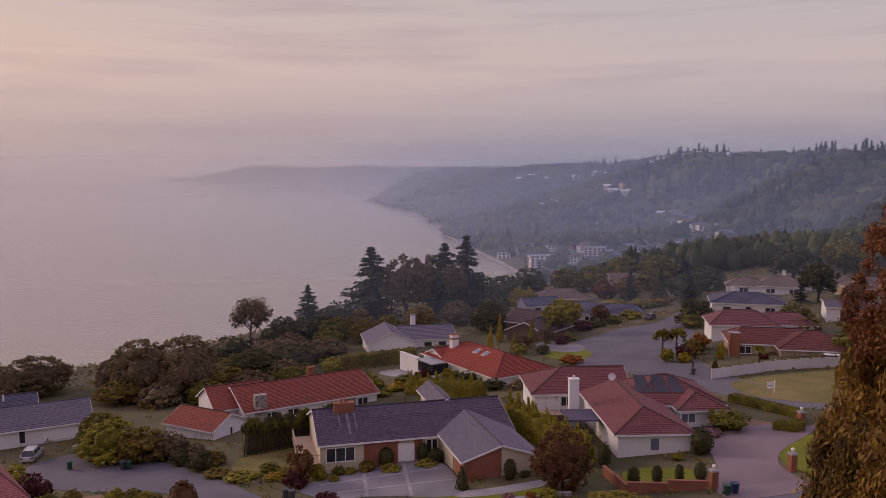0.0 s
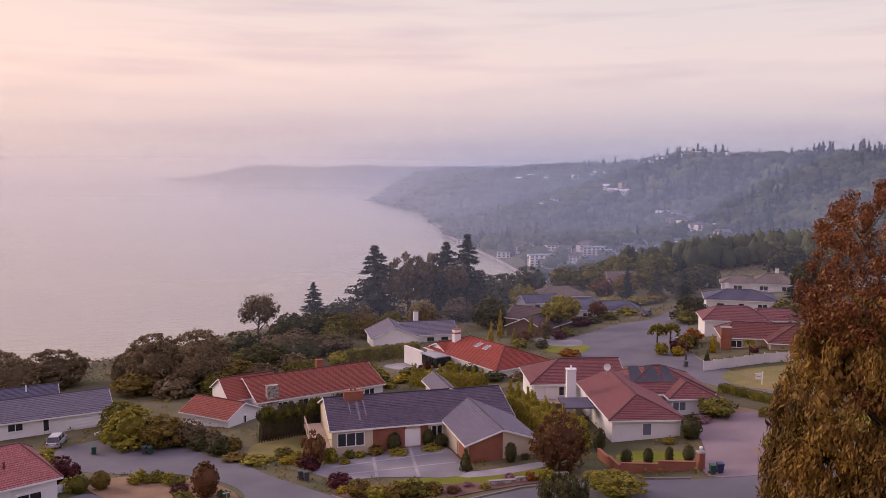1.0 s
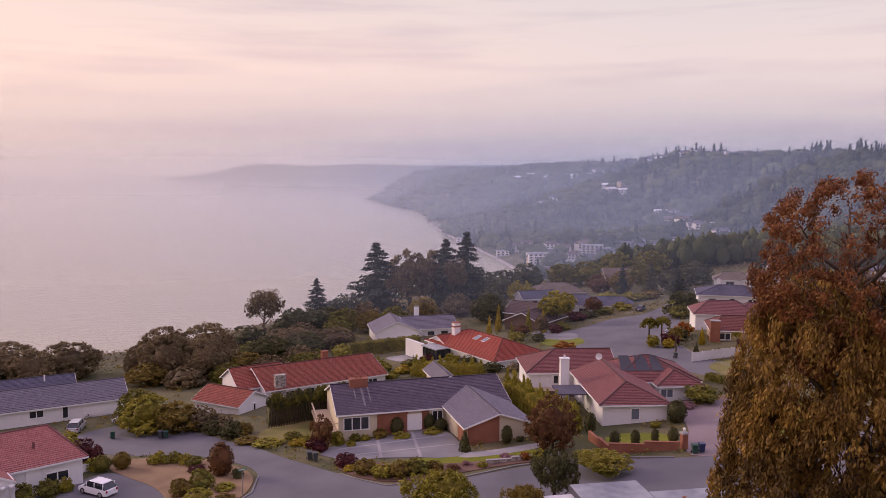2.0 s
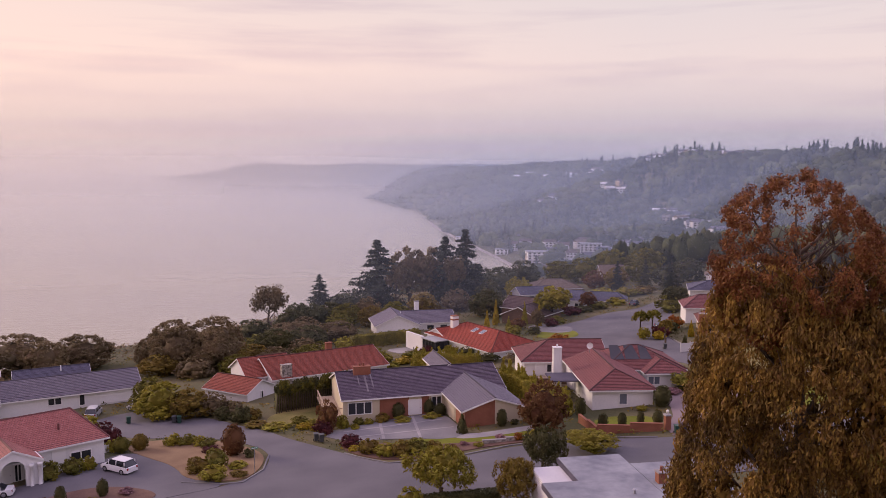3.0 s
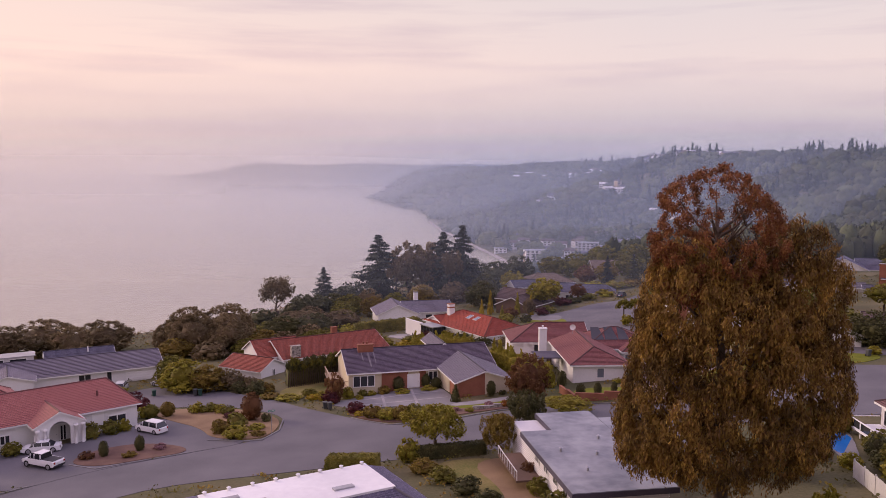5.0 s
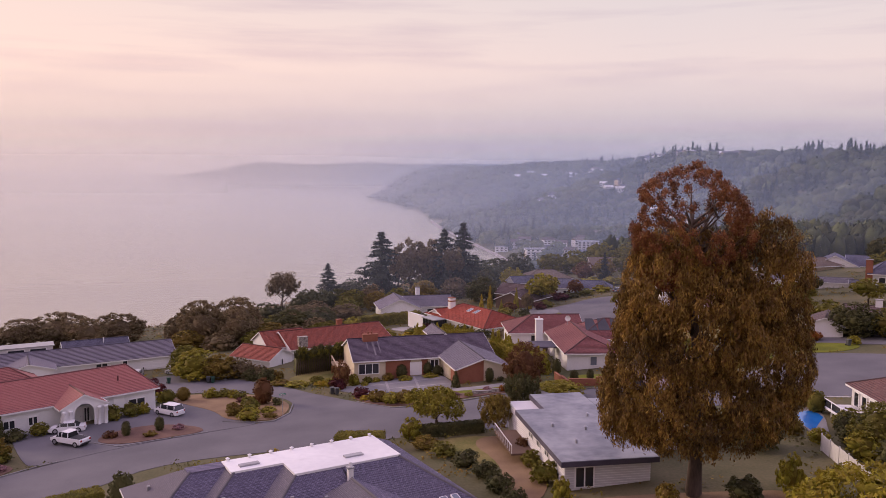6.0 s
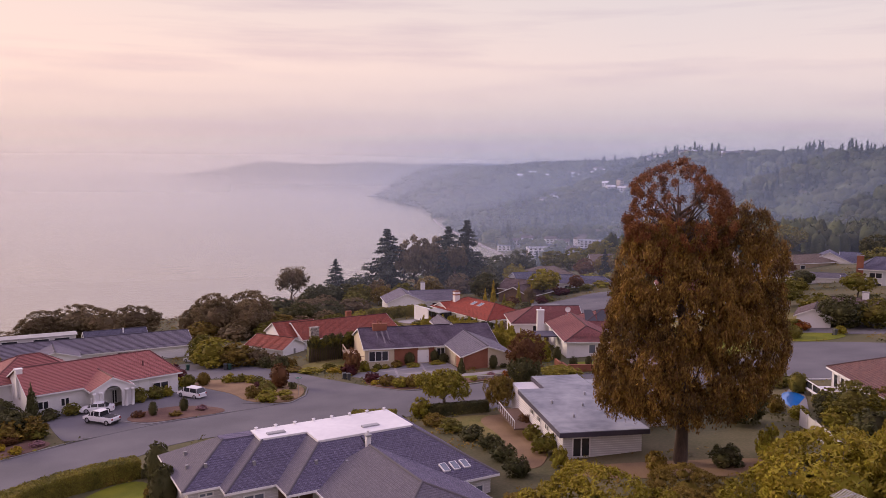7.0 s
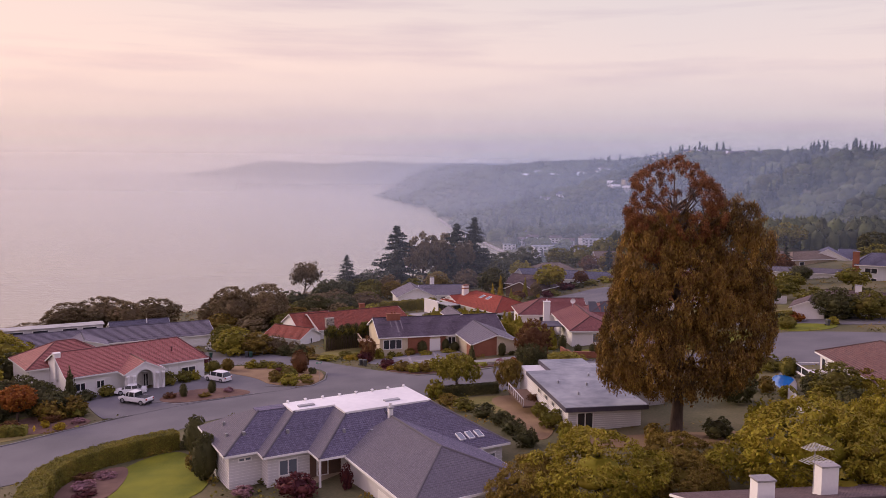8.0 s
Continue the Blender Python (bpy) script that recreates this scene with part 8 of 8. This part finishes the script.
def pool():
    P = thing("swimming_pool", "bright blue kidney swimming pool with pale rim", "swimming pool", 43.4, 53.6, ground(43.4, 53.6), 72)
    for name, r, mat, z in (("rim", 1.03, "concrete", 0.16), ("water_surface", 1.0, "pool", 0.18)):
        g = Geo()
        pts = [(4.2 * r * math.cos(a), 1.45 * r * math.sin(a) * (1 + 0.15 * math.cos(a)), z) for a in [2 * math.pi * k / 32 for k in range(32)]]
        g.face(pts)
        for i in range(32):
            a, b = pts[i], pts[(i + 1) % 32]
            g.face([(a[0], a[1], -0.4), (b[0], b[1], -0.4), b, a])
        part(name, g, M[mat], P)


pool()


def garden_table(x, y):
    T = thing("garden_table", "dark round garden table on a patio", "table", x, y, ground(x, y) + 0.1)
    g = Geo()
    g.tube([((0, 0, 0.70), 0.6), ((0, 0, 0.74), 0.6)], 14)
    part("tabletop", g, M["dark"], T)
    g = Geo()
    g.tube([((0, 0, 0), 0.25), ((0, 0, 0.05), 0.06), ((0, 0, 0.7), 0.05)], 8)
    part("pedestal", g, M["dark"], T)
    for k in range(4):
        an = k * 1.57 + 0.4
        cx, cy = x + 1.1 * math.cos(an), y + 1.1 * math.sin(an)
        C = thing("garden_chair", "dark metal garden chair on a patio", "chair", cx, cy, ground(cx, cy) + 0.1, math.degrees(an) + 90, "garden chairs")
        g = Geo()
        g.box(-0.24, 0.24, -0.24, 0.24, 0.42, 0.47)
        part("seat", g, M["dark"], C)
        g = Geo()
        g.box(-0.24, 0.24, -0.27, -0.23, 0.47, 0.95)
        part("backrest", g, M["dark"], C)
        for sx in (-0.21, 0.21):
            for sy in (-0.21, 0.21):
                g = Geo()
                g.box(sx - 0.02, sx + 0.02, sy - 0.02, sy + 0.02, 0, 0.42)
                part("leg", g, M["dark"], C)


garden_table(-5.6, 156.0)


def white_set(x, y):
    T = thing("garden_table", "white garden table and umbrella base", "table", x, y, ground(x, y))
    g = Geo()
    g.box(-1.0, 1.0, -0.6, 0.6, 0.95, 1.05)
    part("tabletop", g, M["trim"], T)
    for sx in (-0.85, 0.85):
        for sy in (-0.5, 0.5):
            g = Geo()
            g.box(sx - 0.05, sx + 0.05, sy - 0.05, sy + 0.05, -0.1, 0.95)
            part("leg", g, M["trim"], T)


white_set(11.2, 122.0)


def antenna(x, y, z):
    A = thing("roof_antenna", "bare metal roof antenna on a mast", "antenna", x, y, z, 25)
    g = Geo()
    g.tube([((0, 0, -1), 0.025), ((0, 0, 2.4), 0.025)], 6)
    part("mast", g, M["metal"], A)
    for zz, n_el, ln in ((2.2, 9, 1.7), (1.3, 8, 2.0)):
        g = Geo()
        g.tube([((-ln / 2, 0, zz), 0.02), ((ln / 2, 0, zz), 0.02)], 6)
        part("boom", g, M["metal"], A)
        for k in range(n_el):
            g = Geo()
            px = -ln / 2 + ln * k / (n_el - 1)
            g.tube([((px, -0.45 - 0.05 * k, zz), 0.022), ((px, 0.45 + 0.05 * k, zz), 0.022)], 5)
            part("element", g, M["metal"], A)


antenna(23.6, 1.0, 13.4)


# ---- the village by the shore and houses on the far hill ----
def block_building(x, y, w, d, h, turn, wall="white", roof="flatroof", floors=3, name="apartment_building", label="pale apartment block with rows of windows"):
    z = ground(x, y)
    B = thing(name, label, "building", x, y, z, turn, "buildings of the shore village")
    g = Geo()
    g.box(-w / 2, w / 2, -d / 2, d / 2, -4, h)
    part("wall", g, M[wall], B)
    g = Geo()
    g.box(-w / 2 - 0.5, w / 2 + 0.5, -d / 2 - 0.5, d / 2 + 0.5, h, h + 0.5)
    part("roof", g, M[roof], B)
    cols = max(2, int(w / 4.2))
    for i in range(floors):
        for j in range(cols):
            q = Geo()
            cx, cz = -w / 2 + w * (j + 0.5) / cols, h * (i + 0.35) / floors
            q.box(cx - 1.1, cx + 1.1, -d / 2 - 0.12, -d / 2 + 0.05, cz, cz + h / floors * 0.5)
            part("window", q, M["glass"], B)
        q = Geo()
        q.box(-w / 2, w / 2, -d / 2 - 1.0, -d / 2, h * i / floors + 0.1, h * i / floors + 0.35)
        part("balcony", q, M[wall], B)


for x, y, w, d, h, t, wl_, fl in ((103, 830, 27, 16, 13, 4, "white", 4), (122, 790, 24, 14, 7, 8, "siding", 2), (108, 760, 20, 12, 5, 0, "white", 2), (166, 880, 22, 16, 16, -12, "siding", 5), (188, 900, 30, 14, 9, 5, "white", 3), (208, 870, 24, 12, 7, 0, "siding", 2), (260, 840, 22, 14, 9, -10, "tan", 3), (300, 860, 26, 14, 15, -12, "white", 4), (330, 950, 16, 12, 12, 8, "white", 3), (150, 840, 18, 12, 5, 0, "bluegrey", 2), (236, 800, 20, 12, 6, 10, "siding", 2), (70, 930, 14, 10, 7, 0, "white", 2), (28, 1130, 16, 12, 7, 0, "white", 2)):
    block_building(x * 0.94, y * 0.94, w, d, h * 0.78, t, wl_, floors=fl)


def far_house(x, y, turn, w, wall, tile, z=None):
    z = ground(x, y) + 2.0 if z is None else z
    H = thing("house", "small pale far house with a pitched roof", "house", x, y, z, turn, "far hillside houses")
    d, h = w * 0.7, 5.5
    g = Geo()
    g.box(-w / 2, w / 2, -d / 2, d / 2, -14, h)
    part("wall", g, M[wall], H)
    g = Geo()
    roof_plane(g, [(-w / 2 - 0.5, -d / 2 - 0.5, h), (w / 2 + 0.5, -d / 2 - 0.5, h), (w / 2 + 0.5, 0, h + 3), (-w / 2 - 0.5, 0, h + 3)], 3.0, 0.1)
    roof_plane(g, [(w / 2 + 0.5, d / 2 + 0.5, h), (-w / 2 - 0.5, d / 2 + 0.5, h), (-w / 2 - 0.5, 0, h + 3), (w / 2 + 0.5, 0, h + 3)], 3.0, 0.1)
    for s in (-w / 2, w / 2):
        g.face([(s, -d / 2, h), (s, d / 2, h), (s, 0, h + 2.9)])
    part("roof", g, M[tile], H)
    for j in range(2):
        for i in range(3):
            q = Geo()
            cx = -w / 2 + w * (i + 0.5) / 3
            q.box(cx - w * 0.09, cx + w * 0.09, -d / 2 - 0.12, -d / 2 + 0.05, 0.8 + 2.7 * j, 2.2 + 2.7 * j)
            part("window", q, M["glass"], H)


hr = random.Random(11)
for k in range(120):
    # village lots
    y = hr.uniform(600, 1000)
    x = hr.uniform(0.05, 0.37) * y
    if float(shore_x(y)) + 20 < x and ground(x, y) < -20:
        far_house(x, y, hr.uniform(-25, 25), hr.uniform(10, 15), hr.choice(("white", "siding", "tan", "bluegrey")), hr.choice(("t_slate", "t_gray2", "t_tan", "t_dark")))
for u, n_h, frac in ((0.30, 9, 0.96), (0.34, 8, 0.98), (0.26, 9, 0.86), (0.37, 7, 0.97), (0.18, 8, 0.72), (0.22, 5, 0.52), (0.13, 4, 0.42), (0.28, 6, 0.30), (0.33, 4, 0.22), (0.40, 4, 0.98), (0.11, 3, 0.7)):
    for k in range(n_h):
        uu = u + hr.uniform(-0.022, 0.022)
        y = float(hill_foot(uu) + (hill_top(uu) - hill_foot(uu)) * (frac + hr.uniform(-0.05, 0.03)))
        x = uu * y
        far_house(x, y, hr.uniform(-30, 30), hr.uniform(13, 20), hr.choice(("white", "white", "siding", "tan")), hr.choice(("t_slate", "t_gray2", "t_tan", "whiteroof")), ground(x, y) + (6.5 if frac > 0.8 else 7.0))
# pale beach and sea wall along the curve of the shore
g = Geo()
for y in np.arange(600, 1500, 25.0):
    a, b = float(shore_x(y)), float(shore_x(y + 25))
    g.face([(a - 1, y, SEA + 0.3), (a + 4, y, SEA + 1.5), (b + 4, y + 25, SEA + 1.5), (b - 1, y + 25, SEA + 0.3)])
tagged(new("beach", g.mesh("beach", M["stone"])), "narrow pale beach along the shore", "beach", kind="structure")
